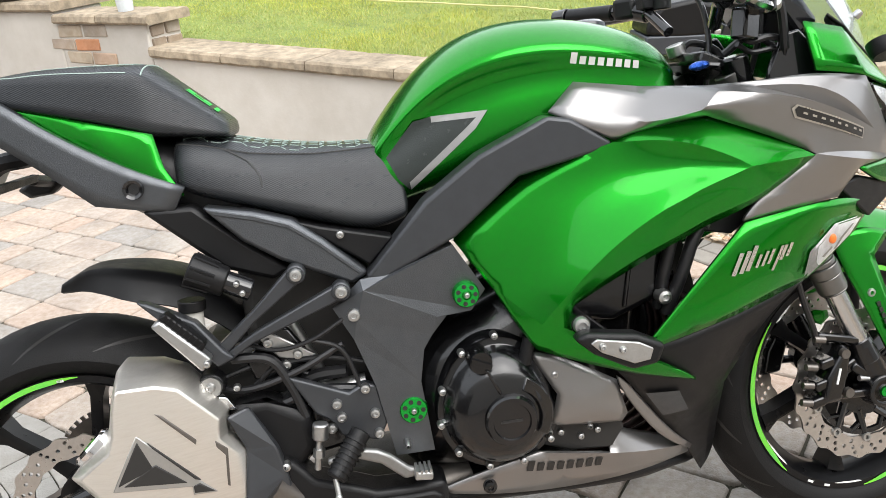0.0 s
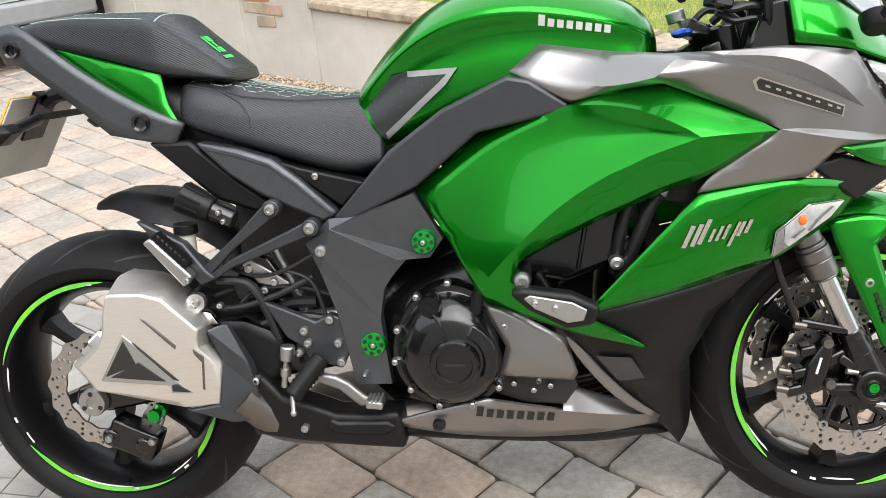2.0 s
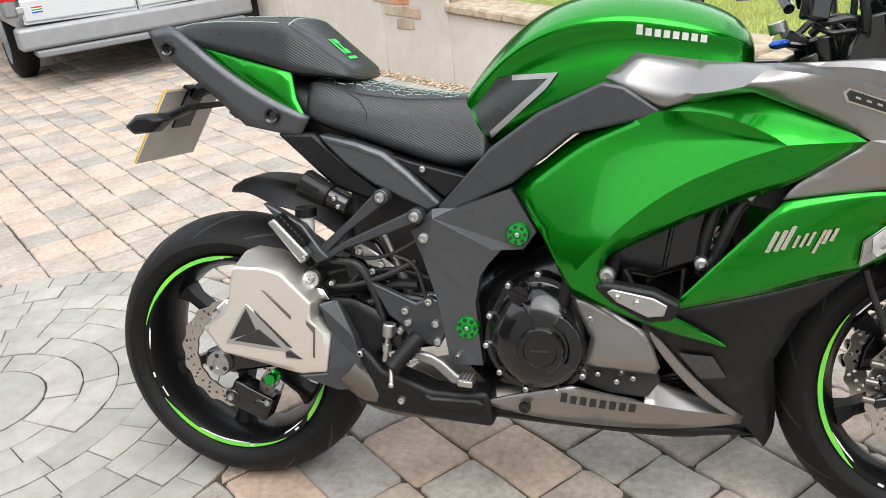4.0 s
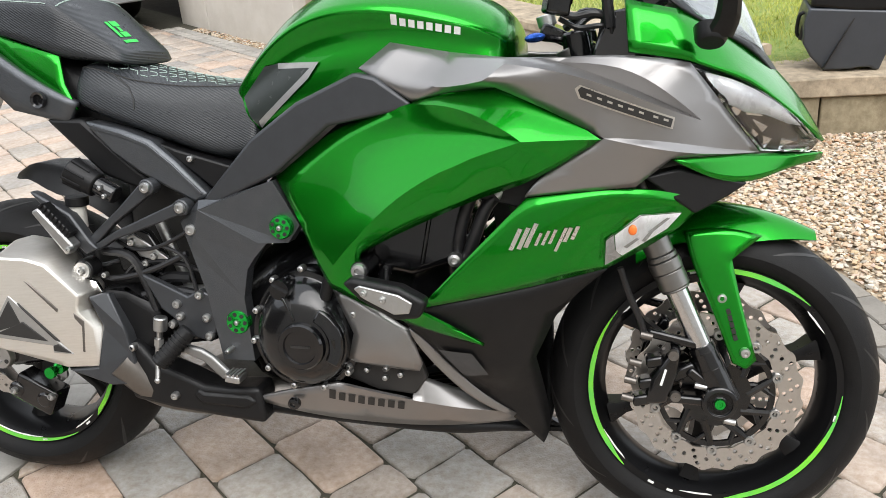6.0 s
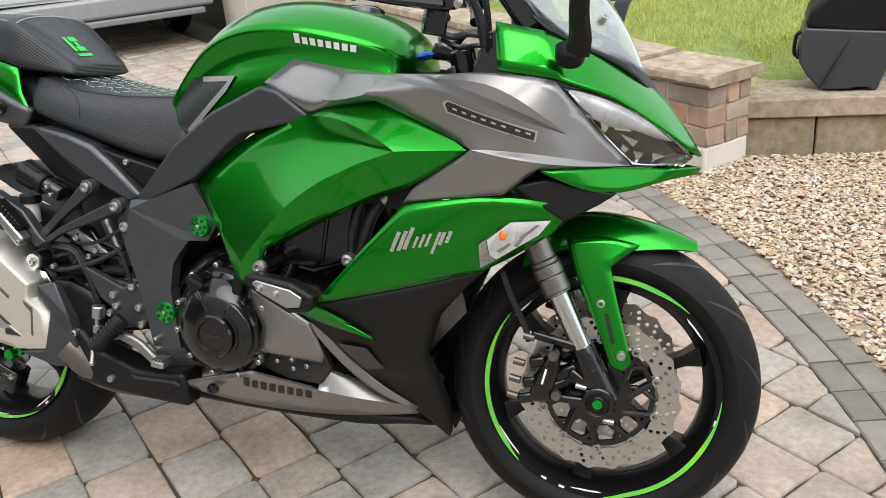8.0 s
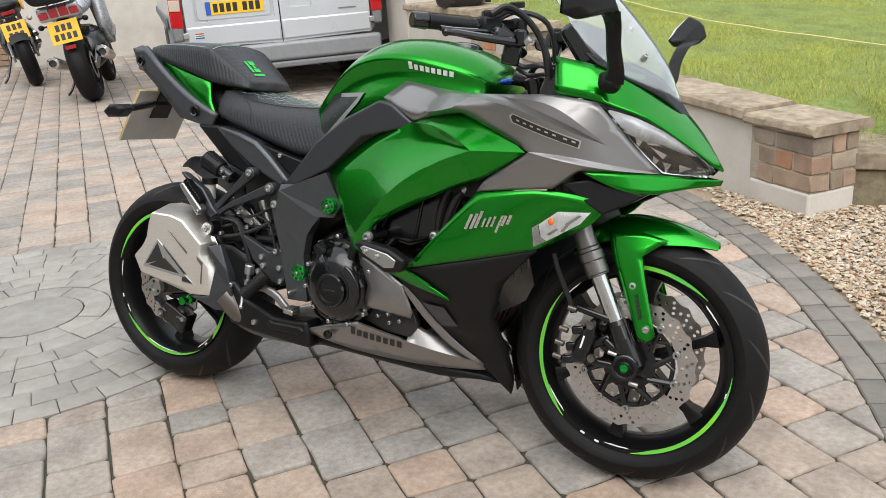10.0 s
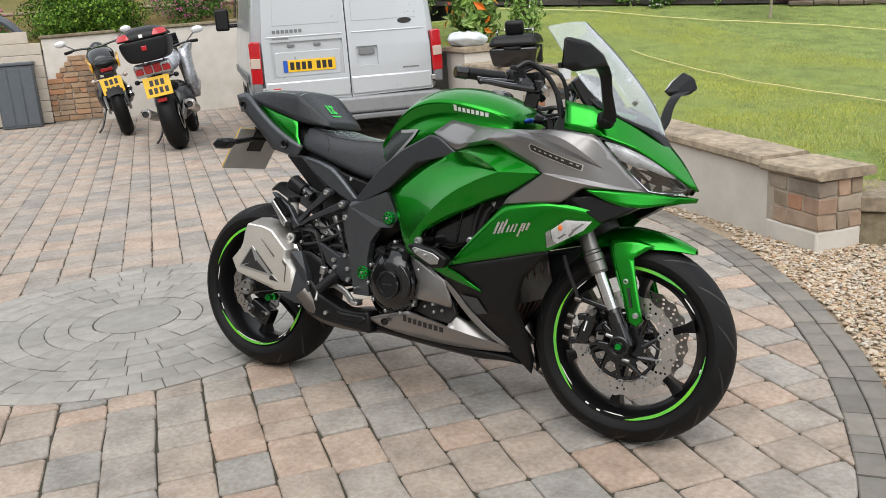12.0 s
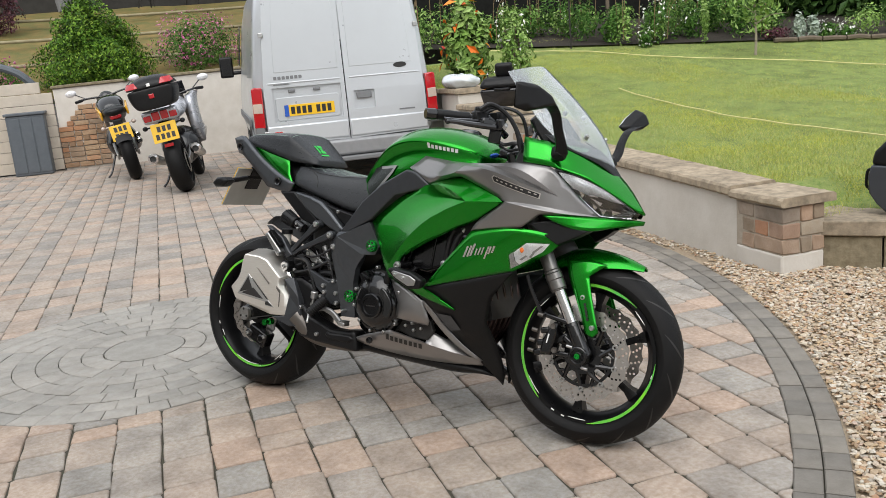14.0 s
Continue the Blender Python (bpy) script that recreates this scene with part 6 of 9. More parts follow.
part("feeler", fq, M["alu"], fpeg, "bright peg feeler")
ped = B()
prism(ped, [(-0.300, 0.374), (-0.250, 0.386), (-0.216, 0.378), (-0.195, 0.366), (-0.165, 0.338), (-0.140, 0.337), (-0.142, 0.323), (-0.177, 0.320), (-0.213, 0.353), (-0.250, 0.368), (-0.298, 0.362)], -0.208, -0.194)
pedal = part("brake_pedal", ped, M["dull_alu"], bike, "dull cast aluminium brake pedal", bevel=0.005, segs=3)
pad_ = B()
box(pad_, (0.030, 0.034, 0.014), (-0.146, -0.214, 0.331), (0, 6, 0))
part("pedal_pad", pad_, M["alu"], pedal, "bright ribbed pedal pad", bevel=0.003)
for k in range(4):
    bm = B()
    box(bm, (0.004, 0.035, 0.005), (-0.157 + 0.0075 * k, -0.214, 0.3395), (0, 6, 0))
    part("pad_rib", bm, M["alu"], pedal)
mcyl = B()
cyl(mcyl, (-0.302, -0.196, 0.436), (-0.306, -0.196, 0.408), 0.0135, seg=16)
part("master_cylinder", mcyl, M["alu"], bike, "cast brake master cylinder", bevel=0.003)
mcyl = B()
cyl(mcyl, (-0.307, -0.196, 0.408), (-0.317, -0.196, 0.357), 0.006, seg=10)
cyl(mcyl, (-0.310, -0.196, 0.392), (-0.312, -0.196, 0.378), 0.010, seg=6)
part("brake_rod", mcyl, M["alu"], bike, "brake push rod")
lb = B()
prism(lb, [(-0.384, 0.580), (-0.365, 0.589), (-0.296, 0.541), (-0.310, 0.534), (-0.356, 0.543)], -0.158, -0.148)
part("rear_bracket", lb, M["alu"], bike, "bare alloy bracket behind the hanger", bevel=0.002)
rest = B()
prism(rest, [(-0.372, 0.386), (-0.350, 0.372), (-0.322, 0.337), (-0.258, 0.315), (-0.225, 0.301), (-0.17, 0.299), (-0.108, 0.303), (-0.100, 0.230), (-0.182, 0.236), (-0.295, 0.247), (-0.380, 0.262), (-0.395, 0.31)], -0.198, -0.13)
part("belly_rear_cover", rest, M["black_plastic"], bike, "matt black rear belly cover", bevel=0.010, segs=3)
rest = B()
prism(rest, [(-0.236, 0.296), (-0.222, 0.288), (-0.130, 0.288), (-0.112, 0.276), (-0.135, 0.260), (-0.228, 0.264), (-0.246, 0.280)], -0.203, -0.19)
part("cover_step", rest, M["black_plastic"], bike, "raised step on the belly cover", bevel=0.006, segs=2)
bolt((-0.284, -0.204, 0.278), 0.008)
bolt((-0.036, -0.205, 0.281), 0.012, material=M["engine_black"])

# hugger, tail lamp holder, number plate and indicators
hug = B()
rows = []
for k, q in enumerate(smooth_pts([(-0.715, 0, 0.690), (-0.66, 0, 0.712), (-0.58, 0, 0.705), (-0.50, 0, 0.680), (-0.43, 0, 0.630), (-0.385, 0, 0.560)], 3)):
    row = []
    for j in range(-5, 6):
        g = j / 5
        hw = 0.030 + 0.060 * min(1, k / 6)
        row.append(hug.verts.new((q.x, hw * g, q.z - 0.006 - ((0.016 if abs(g) > 0.7 else 0.0) + (0.03 if abs(g) > 0.9 else 0)) * min(1, 0.25 + k / 7))))
    rows.append(row)
for a, b in zip(rows, rows[1:]):
    for j in range(10):
        hug.faces.new((a[j], a[j + 1], b[j + 1], b[j]))
hugger = part("rear_hugger", hug, M["black_plastic"], bike, "matt black rear tyre hugger", angle=60)
md = hugger.modifiers.new("solid", "SOLIDIFY")
md.thickness = 0.006
tl = B()
tube(tl, [(-0.70, 0, 0.92), (-0.73, 0, 0.905), (-0.775, 0, 0.900), (-0.803, 0, 0.885)], 0.016, 8)
box(tl, (0.016, 0.07, 0.10), (-0.822, 0, 0.862), (0, 32, 0))
box(tl, (0.02, 0.20, 0.012), (-0.765, 0, 0.862))
holder = part("plate_holder", tl, M["black_plastic"], bike, "black number plate holder")
np_ = B()
box(np_, (0.004, 0.228, 0.178), (-0.845, 0, 0.823), (0, 32, 0))
npl = part("number_plate", np_, M["plate_back"], bike, "rear number plate seen from behind", bevel=0.0015)
np_ = B()
box(np_, (0.003, 0.2285, 0.1785), (-0.8482, 0, 0.825), (0, 32, 0))
part("plate_face", np_, M["plate_yellow"], npl, "yellow plate face")
for side in (-1, 1):
    ind = B()
    bulge(ind, [(-0.830, 0.835), (-0.800, 0.858), (-0.755, 0.860), (-0.735, 0.845), (-0.765, 0.822), (-0.81, 0.818)], (-0.235, -0.225, -0.19, -0.18), (0.6, 0.95, 1.0, 0.7))
    cyl(ind, (-0.765, -0.19, 0.845), (-0.765, -0.09, 0.86), 0.011, seg=10)
    if side > 0:
        mirror(ind)
    part("rear_indicator", ind, M["black_plastic"], bike, "smoked black rear indicator", bevel=0.006)

# fork, fender, caliper and hoses turn with the wheel
fk = Vector((-math.sin(radians(24.5)), 0, math.cos(radians(24.5))))
for y in (-0.103, 0.103):
    base = Vector((0.728, y, 0.315))
    bm = B()
    out = -1 if y < 0 else 1
    cyl(bm, base + fk * 0.08, base + fk * 0.22, 0.0195, seg=24)
    leg = part("fork_leg", bm, M["stanchion"], bike, "polished fork stanchion in a dark upper tube", xf=STEER)
    bm = B()
    for a_, b_, r_ in ((0.203, 0.208, 0.0255), (0.208, 0.240, 0.0272), (0.240, 0.262, 0.0285), (0.262, 0.272, 0.0265), (0.272, 0.66, 0.0245)):
        cyl(bm, base + fk * a_, base + fk * b_, r_, seg=24)
    part("upper_tube", bm, M["fork_tube"], leg, "satin grey upper fork tube", xf=STEER, bevel=0.002)
    bm = B()
    for a_, b_, r_, s_ in ((-0.02, 0.05, 0.027, 0.0255), (0.05, 0.082, 0.0258, 0.0235), (0.082, 0.094, 0.0245, 0.0225)):
        cyl(bm, base + fk * a_, base + fk * b_, r_, s_, seg=24)
    cyl(bm, (0.7225, y, 0.30), (0.7225, y + 0.028 * out, 0.30), 0.034, 0.030, seg=24)
    lathe(bm, [(0.030, -0.002), (0.027, -0.004), (0.0225, -0.004), (0.0215, 0.0), (0.013, 0.0), (0.0125, -0.003), (0.0115, -0.003), (0.011, 0.004)], (0.7225, y - 0.028, 0.30) if out < 0 else (0.7225, y + 0.024, 0.30), 26)
    part("axle_clamp", bm, M["engine_black"], leg, "black axle clamp", xf=STEER, bevel=0.0025)
    for dx, dz in ((-0.030, 0.028), (0.022, -0.036)):
        bm = B()
        cyl(bm, (0.7225 + dx - 0.012, y + 0.014 * out, 0.30 + dz), (0.7225 + dx + 0.008, y + 0.014 * out, 0.30 + dz - 0.004), 0.0055, seg=12)
        part("pinch_bolt", bm, M["alu"], leg, xf=STEER)
    bm = B()
    lathe(bm, [(0.0005, -0.001), (0.004, -0.001), (0.005, -0.003), (0.009, -0.003), (0.010, 0.004)], (0.7225, y - 0.030 if y < 0 else y + 0.03, 0.30), 18)
    part("axle_bolt", bm, M["anodised"], leg, "green anodised axle bobbin", xf=STEER)
fen = B()
rows = []
FEN = smooth_pts([(0.892, 0, 0.580), (0.835, 0, 0.606), (0.770, 0, 0.624), (0.700, 0, 0.631), (0.630, 0, 0.618), (0.575, 0, 0.585)], 4)
for k, q in enumerate(FEN):
    f = k / (len(FEN) - 1)
    hw = 0.022 + 0.062 * min(1, f * 2.0)
    row = []
    for j in range(-8, 9):
        g = j / 8
        row.append(fen.verts.new((q.x, hw * g, q.z + 0.008 * (1 - g * g) - 0.045 * abs(g) ** 2.4 * min(1, f * 2.2 + 0.15))))
    rows.append(row)
for a, b in zip(rows, rows[1:]):
    for j in range(16):
        fen.faces.new((a[j], a[j + 1], b[j + 1], b[j]))
fender = part("front_fender", fen, M["green"], bike, "candy green front fender", xf=STEER, angle=75)
md = fender.modifiers.new("solid", "SOLIDIFY")
md.thickness = 0.005
for side in (-1, 1):
    bm = shell_mesh([(0.655, -0.080, 0.600), (0.720, -0.082, 0.610), (0.790, -0.072, 0.590), (0.737, -0.094, 0.552), (0.750, -0.105, 0.490), (0.782, -0.118, 0.378), (0.765, -0.120, 0.362), (0.742, -0.120, 0.372), (0.705, -0.104, 0.470), (0.668, -0.092, 0.545)],
                    [(0, 1, 3, 9), (1, 2, 3), (9, 3, 4, 8), (8, 4, 5, 7), (5, 6, 7)], (((3, 4), 0.8),), 1 if side < 0 else -1)
    bmesh.ops.transform(bm, matrix=STEER, verts=bm.verts)
    for f in bm.faces:
        f.smooth = True
    me = bpy.data.meshes.new("fender_stay")
    bm.to_mesh(me)
    bm.free()
    me.materials.append(M["green"])
    ob = new("fender_stay", me)
    ob.parent = fender
    m1 = ob.modifiers.new("subsurf", "SUBSURF")
    m1.levels = m1.render_levels = 2
    m2 = ob.modifiers.new("solid", "SOLIDIFY")
    m2.thickness, m2.offset = 0.006, -1
    if side < 0:
        for x, y, z in ((0.722, -0.100, 0.484), (0.762, -0.121, 0.392)):
            bolt((x, y, z), 0.009, fender, xf=STEER)
for side in (-1, 1):
    cp = B()
    bulge(cp, [(0.640, 0.404), (0.655, 0.398), (0.650, 0.350), (0.632, 0.292), (0.590, 0.290), (0.602, 0.345)], (-0.137, -0.124, -0.075, -0.06), (0.82, 0.98, 1.0, 0.9))
    box(cp, (0.05, 0.03, 0.022), (0.660, -0.10, 0.348), (0, -28, 0))
    box(cp, (0.055, 0.024, 0.018), (0.690, -0.108, 0.338), (0, 38, 0))
    box(cp, (0.12, 0.016, 0.016), (0.668, -0.115, 0.300), (0, 4, 0))
    box(cp, (0.09, 0.018, 0.016), (0.640, -0.112, 0.412), (0, 14, 0))
    for z_ in (0.300, 0.332, 0.372):
        box(cp, (0.030, 0.034, 0.020), (0.588 + (z_ - 0.30) * 0.3, -0.115, z_), (0, -12, 0))
    if side > 0:
        mirror(cp)
    calp = part("brake_caliper", cp, M["engine_black"], bike, "black radial front brake caliper", xf=STEER, bevel=0.005)
    if side < 0:
        for x, z in ((0.604, 0.418), (0.586, 0.368), (0.578, 0.335), (0.574, 0.302)):
            bm = B()
            cyl(bm, (x, -0.128, z), (x - 0.020, -0.126, z + 0.004), 0.007, seg=10)
            part("bolt", bm, M["dark_steel"], calp, xf=STEER)
        for x, z in ((0.646, 0.312), (0.640, 0.388)):
            bm = B()
            lathe(bm, [(0.0005, -0.138), (0.004, -0.139), (0.009, -0.139), (0.010, -0.130)], (x, 0, z), 14)
            part("cap_bolt", bm, M["dark_steel"], calp, xf=STEER)
        bm = B()
        box(bm, (0.004, 0.002, 0.030), (0.624, -0.1382, 0.348), (0, 15, 0))
        part("maker_mark", bm, M["white_mark"], calp, "small white maker's mark", xf=STEER)
hose = B()
tube(hose, [(0.545, -0.14, 0.545), (0.560, -0.135, 0.50), (0.585, -0.125, 0.44), (0.592, -0.12, 0.41)], 0.006, 8)
part("brake_hose", hose, M["cable"], bike, "black brake hose", xf=STEER)
hb = B()
tube(hb, [(0.62, 0.02, 0.60), (0.60, 0.0, 0.64), (0.55, 0, 0.66)], 0.05, 10)
part("steering_stem", hb, M["dark_mark"], bike)

# front indicator set in the fairing
IND = [(0.586, 0.657), (0.650, 0.656), (0.628, 0.630), (0.558, 0.588), (0.548, 0.596), (0.546, 0.626)]
IND_SIDE = [(0.545, 0.627), (0.547, 0.595), (0.557, 0.587), (0.531, 0.573), (0.533, 0.618)]
decal("indicator_bowl", [IND], green_low, M["facets"], label="silvered faceted indicator bowl", off=0.002, cuts=4)
decal("indicator_end", [IND_SIDE], green_low, M["lamp_grey"], label="smoky end of the indicator", off=0.003, cuts=2)
decal("indicator_lens", [[(0.588, 0.659), (0.653, 0.658), (0.630, 0.629), (0.558, 0.585), (0.530, 0.571), (0.532, 0.619)]], green_low, M["lens_clear"], label="clear front indicator lens", off=0.012, cuts=4)
for x0, x1, z0, z1 in ((0.560, 0.585, 0.604, 0.616), (0.598, 0.632, 0.628, 0.648), (0.588, 0.606, 0.612, 0.626)):
    decal("facet", [[(x0, z0), (x0 + 0.006, z0 - 0.003), (x1, z1), (x1 - 0.005, z1 + 0.002)]], green_low, M["lamp_grey"], label="grey facet in the indicator", off=0.0045, cuts=2)
for side in (1, -1):
    bb = B()
    ball(bb, (0.575, -0.222 * side, 0.634), 0.007, 1.0, 0.5, 1.25)
    part("bulb", bb, M["amber"], bike, "amber indicator bulb")

# handlebars and cockpit
for s in (-1, 1):
    bars = B()
    tube(bars, [(0.44, 0.10 * s, 1.00), (0.42, 0.17 * s, 1.045), (0.385, 0.225 * s, 1.052), (0.30, 0.335 * s, 1.057)], 0.011, 10)
    bar = part("handlebar", bars, M["gloss_black"], bike, "black clip-on handlebar")
    g = B()
    cyl(g, (0.378, 0.235 * s, 1.052), (0.310, 0.322 * s, 1.056), 0.0165, seg=18)
    part("grip", g, M["black_plastic"], bar, "ribbed rubber grip", bevel=0.002)
    g = B()
    cyl(g, (0.308, 0.324 * s, 1.056), (0.288, 0.352 * s, 1.057), 0.019, 0.017, seg=18)
    part("bar_end", g, M["gloss_black"], bar, bevel=0.002)
    g = B()
    box(g, (0.05, 0.045, 0.042), (0.40, 0.205 * s, 1.055), (0, 0, -50 * s))
    part("switchgear", g, M["black_plastic"], bar, "black switch housing", bevel=0.008)
    g = B()
    tube(g, [(0.43, 0.20 * s, 1.04), (0.415, 0.255 * s, 1.038), (0.38, 0.32 * s, 1.036), (0.36, 0.355 * s, 1.037)], 0.006, 8)
    part("lever", g, M["gloss_black"], bar, "black control lever")
    g = B()
    box(g, (0.05, 0.03, 0.022), (0.43, 0.16 * s, 1.06), (0, 0, 10 * s))
    cyl(g, (0.448, 0.150 * s, 1.045), (0.448, 0.150 * s, 1.074), 0.019, seg=16)
    part("fluid_reservoir", g, M["black_plastic"], bar, bevel=0.003)
    g = B()
    tube(g, [(0.41, 0.20 * s, 1.065), (0.45, 0.16 * s, 1.088), (0.505, 0.12 * s, 1.065), (0.52, 0.10 * s, 0.98), (0.50, 0.08 * s, 0.88)], 0.006, 8)
    part("cable", g, M["cable"], bar, "black control cable")
# master cylinder, brake lever and cable run by the right grip
mc_ = B()
box(mc_, (0.075, 0.028, 0.026), (0.452, -0.222, 1.028), (0, 14, 58))
cyl(mc_, (0.478, -0.205, 1.010), (0.478, -0.205, 1.045), 0.017, seg=16)
box(mc_, (0.04, 0.03, 0.05), (0.450, -0.190, 0.995), (0, 10, 30))
part("master_cylinder", mc_, M["engine_black"], bike, "black brake master cylinder on the handlebar", bevel=0.005)
bm = B()
tube(bm, [(0.368, -0.345, 1.030), (0.384, -0.325, 1.030), (0.420, -0.285, 1.024), (0.470, -0.225, 1.018)], 0.0065, 8, r2=0.010)
ball(bm, (0.368, -0.345, 1.030), 0.009)
part("brake_lever", bm, M["gloss_black"], bike, "black brake lever with a ball end")
bm = B()
lathe(bm, [(0.004, -0.004), (0.0045, -0.007), (0.010, -0.007), (0.0115, -0.003), (0.0115, 0.004)], (0, 0, 0), 18)
part("pivot_nut", bm, M["alu"], bike, "bright alloy pivot nut", xf=pose(0.492, -0.205, 1.022, 0, 0, -25) @ pose(0, 0, 0, -35, 0, 0))
for k, way in enumerate(([(0.425, -0.245, 1.075), (0.455, -0.225, 1.092), (0.495, -0.195, 1.060), (0.520, -0.175, 1.010), (0.530, -0.165, 0.950)],
                         [(0.430, -0.240, 1.068), (0.462, -0.215, 1.082), (0.505, -0.185, 1.045), (0.530, -0.165, 0.985), (0.535, -0.150, 0.920)],
                         [(0.440, -0.180, 0.985), (0.470, -0.165, 0.968), (0.505, -0.160, 0.972), (0.545, -0.150, 0.962)],
                         [(0.450, -0.160, 0.965), (0.480, -0.150, 0.950), (0.520, -0.150, 0.952), (0.550, -0.140, 0.935)])):
    bm = B()
    tube(bm, way, (0.0075, 0.005, 0.006, 0.0045)[k], 8)
    part("cable", bm, M["cable"], bike)
clampb = B()
box(clampb, (0.09, 0.20, 0.024), (0.455, 0, 0.932), (0, 24, 0))
cyl(clampb, (0.486, -0.103, 0.87), (0.470, -0.103, 0.946), 0.024, seg=18)
cyl(clampb, (0.486, 0.103, 0.87), (0.470, 0.103, 0.946), 0.024, seg=18)
part("top_yoke", clampb, M["engine_black"], bike, "black top yoke", bevel=0.005)
bl = B()
ball(bl, (0.405, -0.112, 0.936), 0.018, 1.0, 0.8, 0.45, 16, 8, (0, -8, 0))
part("adjuster_lever", bl, M["blue"], bike, "blue anodised adjuster lever beside the yoke")
bl = B()
cyl(bl, (0.415, -0.110, 0.936), (0.462, -0.100, 0.930), 0.006, seg=8)
part("adjuster_arm", bl, M["gloss_black"], bike)
plate("cockpit_panel", [(0.502, 0.900), (0.507, 0.921), (0.531, 0.974), (0.560, 0.980), (0.602, 0.925), (0.602, 0.897)], -0.158, M["gloss_black"], thick=0.012, bevel=0.004, label="black inner cockpit panel", tilt=(-0.15, 0.1))
dash = B()
box(dash, (0.05, 0.22, 0.11), (0.575, 0, 1.02), (0, -35, 0))
part("dashboard", dash, M["gloss_black"], bike, "black dashboard behind the windscreen", bevel=0.012)
side_stand = B()
tube(side_stand, [(0.16, 0.13, 0.28), (0.29, 0.20, 0.16), (0.415, 0.255, 0.058)], 0.012, 8)
box(side_stand, (0.06, 0.035, 0.012), (0.415, 0.255, 0.054))
part("side_stand", side_stand, M["engine_black"], bike, "black side stand")

# cables, brackets and pipes between frame and swingarm
for pts, r, mat in (([(-0.50, -0.14, 0.52), (-0.42, -0.165, 0.50), (-0.33, -0.170, 0.52), (-0.25, -0.165, 0.555)], 0.006, "cable"),
                    ([(-0.48, -0.13, 0.47), (-0.40, -0.155, 0.455), (-0.30, -0.160, 0.48), (-0.20, -0.165, 0.47)], 0.008, "cable"),
                    ([(-0.51, -0.15, 0.575), (-0.47, -0.150, 0.52), (-0.38, -0.150, 0.535), (-0.30, -0.150, 0.50)], 0.0045, "cable"),
                    ([(-0.24, -0.17, 0.60), (-0.30, -0.172, 0.57), (-0.36, -0.165, 0.56), (-0.42, -0.15, 0.58)], 0.004, "cable"),
                    ([(-0.43, -0.165, 0.555), (-0.37, -0.168, 0.546), (-0.342, -0.170, 0.497), (-0.325, -0.168, 0.440)], 0.0085, "cable"),
                    ([(-0.30, -0.17, 0.57), (-0.255, -0.172, 0.55), (-0.235, -0.175, 0.50), (-0.225, -0.176, 0.44)], 0.004, "cable"),
                    ([(-0.40, -0.15, 0.50), (-0.36, -0.155, 0.53), (-0.28, -0.16, 0.535), (-0.22, -0.165, 0.52)], 0.005, "cable"),
                    ([(-0.36, -0.14, 0.46), (-0.31, -0.15, 0.50), (-0.25, -0.155, 0.505)], 0.011, "cable")):
    bm = B()
    tube(bm, pts, r, 8)
    part("cable" if mat == "cable" else "brake_rod", bm, M[mat], bike)
plate("linkage_bracket", [(-0.41, 0.545), (-0.36, 0.60), (-0.335, 0.59), (-0.30, 0.53), (-0.33, 0.50), (-0.40, 0.51)], -0.155, M["engine_black"], thick=0.02, bevel=0.004, label="black suspension linkage bracket")
for c in ((-0.37, -0.160, 0.572), (-0.325, -0.160, 0.546), (-0.345, -0.158, 0.53), (-0.43, -0.14, 0.43)):
    bolt(c, 0.008)
for x, z in ((-0.165, 0.375), (-0.10, 0.405), (0.10, 0.445), (0.075, 0.36), (0.145, 0.36)):
    bolt((x, -0.186, z), 0.006, h=0.02)
cat_ = B()
tube(cat_, [(-0.06, -0.10, 0.26), (-0.20, -0.13, 0.25), (-0.33, -0.16, 0.27), (-0.40, -0.19, 0.34)], 0.035, 14)
part("link_pipe", cat_, M["dark_steel"], bike, "dark steel exhaust link pipe")

# more of the cockpit: levers' perches, cable bundle, key barrel
for s_ in (-1, 1):
    g = B()
    cyl(g, (0.428, 0.165 * s_, 1.040), (0.402, 0.200 * s_, 1.052), 0.019, seg=14)
    part("bar_clamp", g, M["engine_black"], bike, "black bar clamp", bevel=0.003)
    g = B()
    box(g, (0.022, 0.03, 0.018), (0.40, 0.215 * s_, 1.078), (0, 0, -40 * s_))
    part("switch_block", g, M["black_plastic"], bike, bevel=0.004)
    g = B()
    tube(g, [(0.455, 0.10 * s_, 0.95), (0.49, 0.12 * s_, 0.975), (0.54, 0.11 * s_, 0.955), (0.56, 0.09 * s_, 0.90)], 0.007, 8)
    part("cable", g, M["cable"], bike)
g = B()
cyl(g, (0.415, 0, 0.955), (0.409, 0, 0.975), 0.017, seg=16)
part("ignition_lock", g, M["alu"], bike, "ignition lock barrel", bevel=0.002)

# dark marks on the fender stay and the tyre walls
for k in range(5):
    bm = B()
    box(bm, (0.010, 0.002, 0.007), (0.733 + 0.003 * k, -0.1085 - 0.0022 * k, 0.462 - 0.011 * k), (0, 72, 0))
    part("stay_mark", bm, M["dark_mark"], fender, "dark block of lettering", xf=STEER)

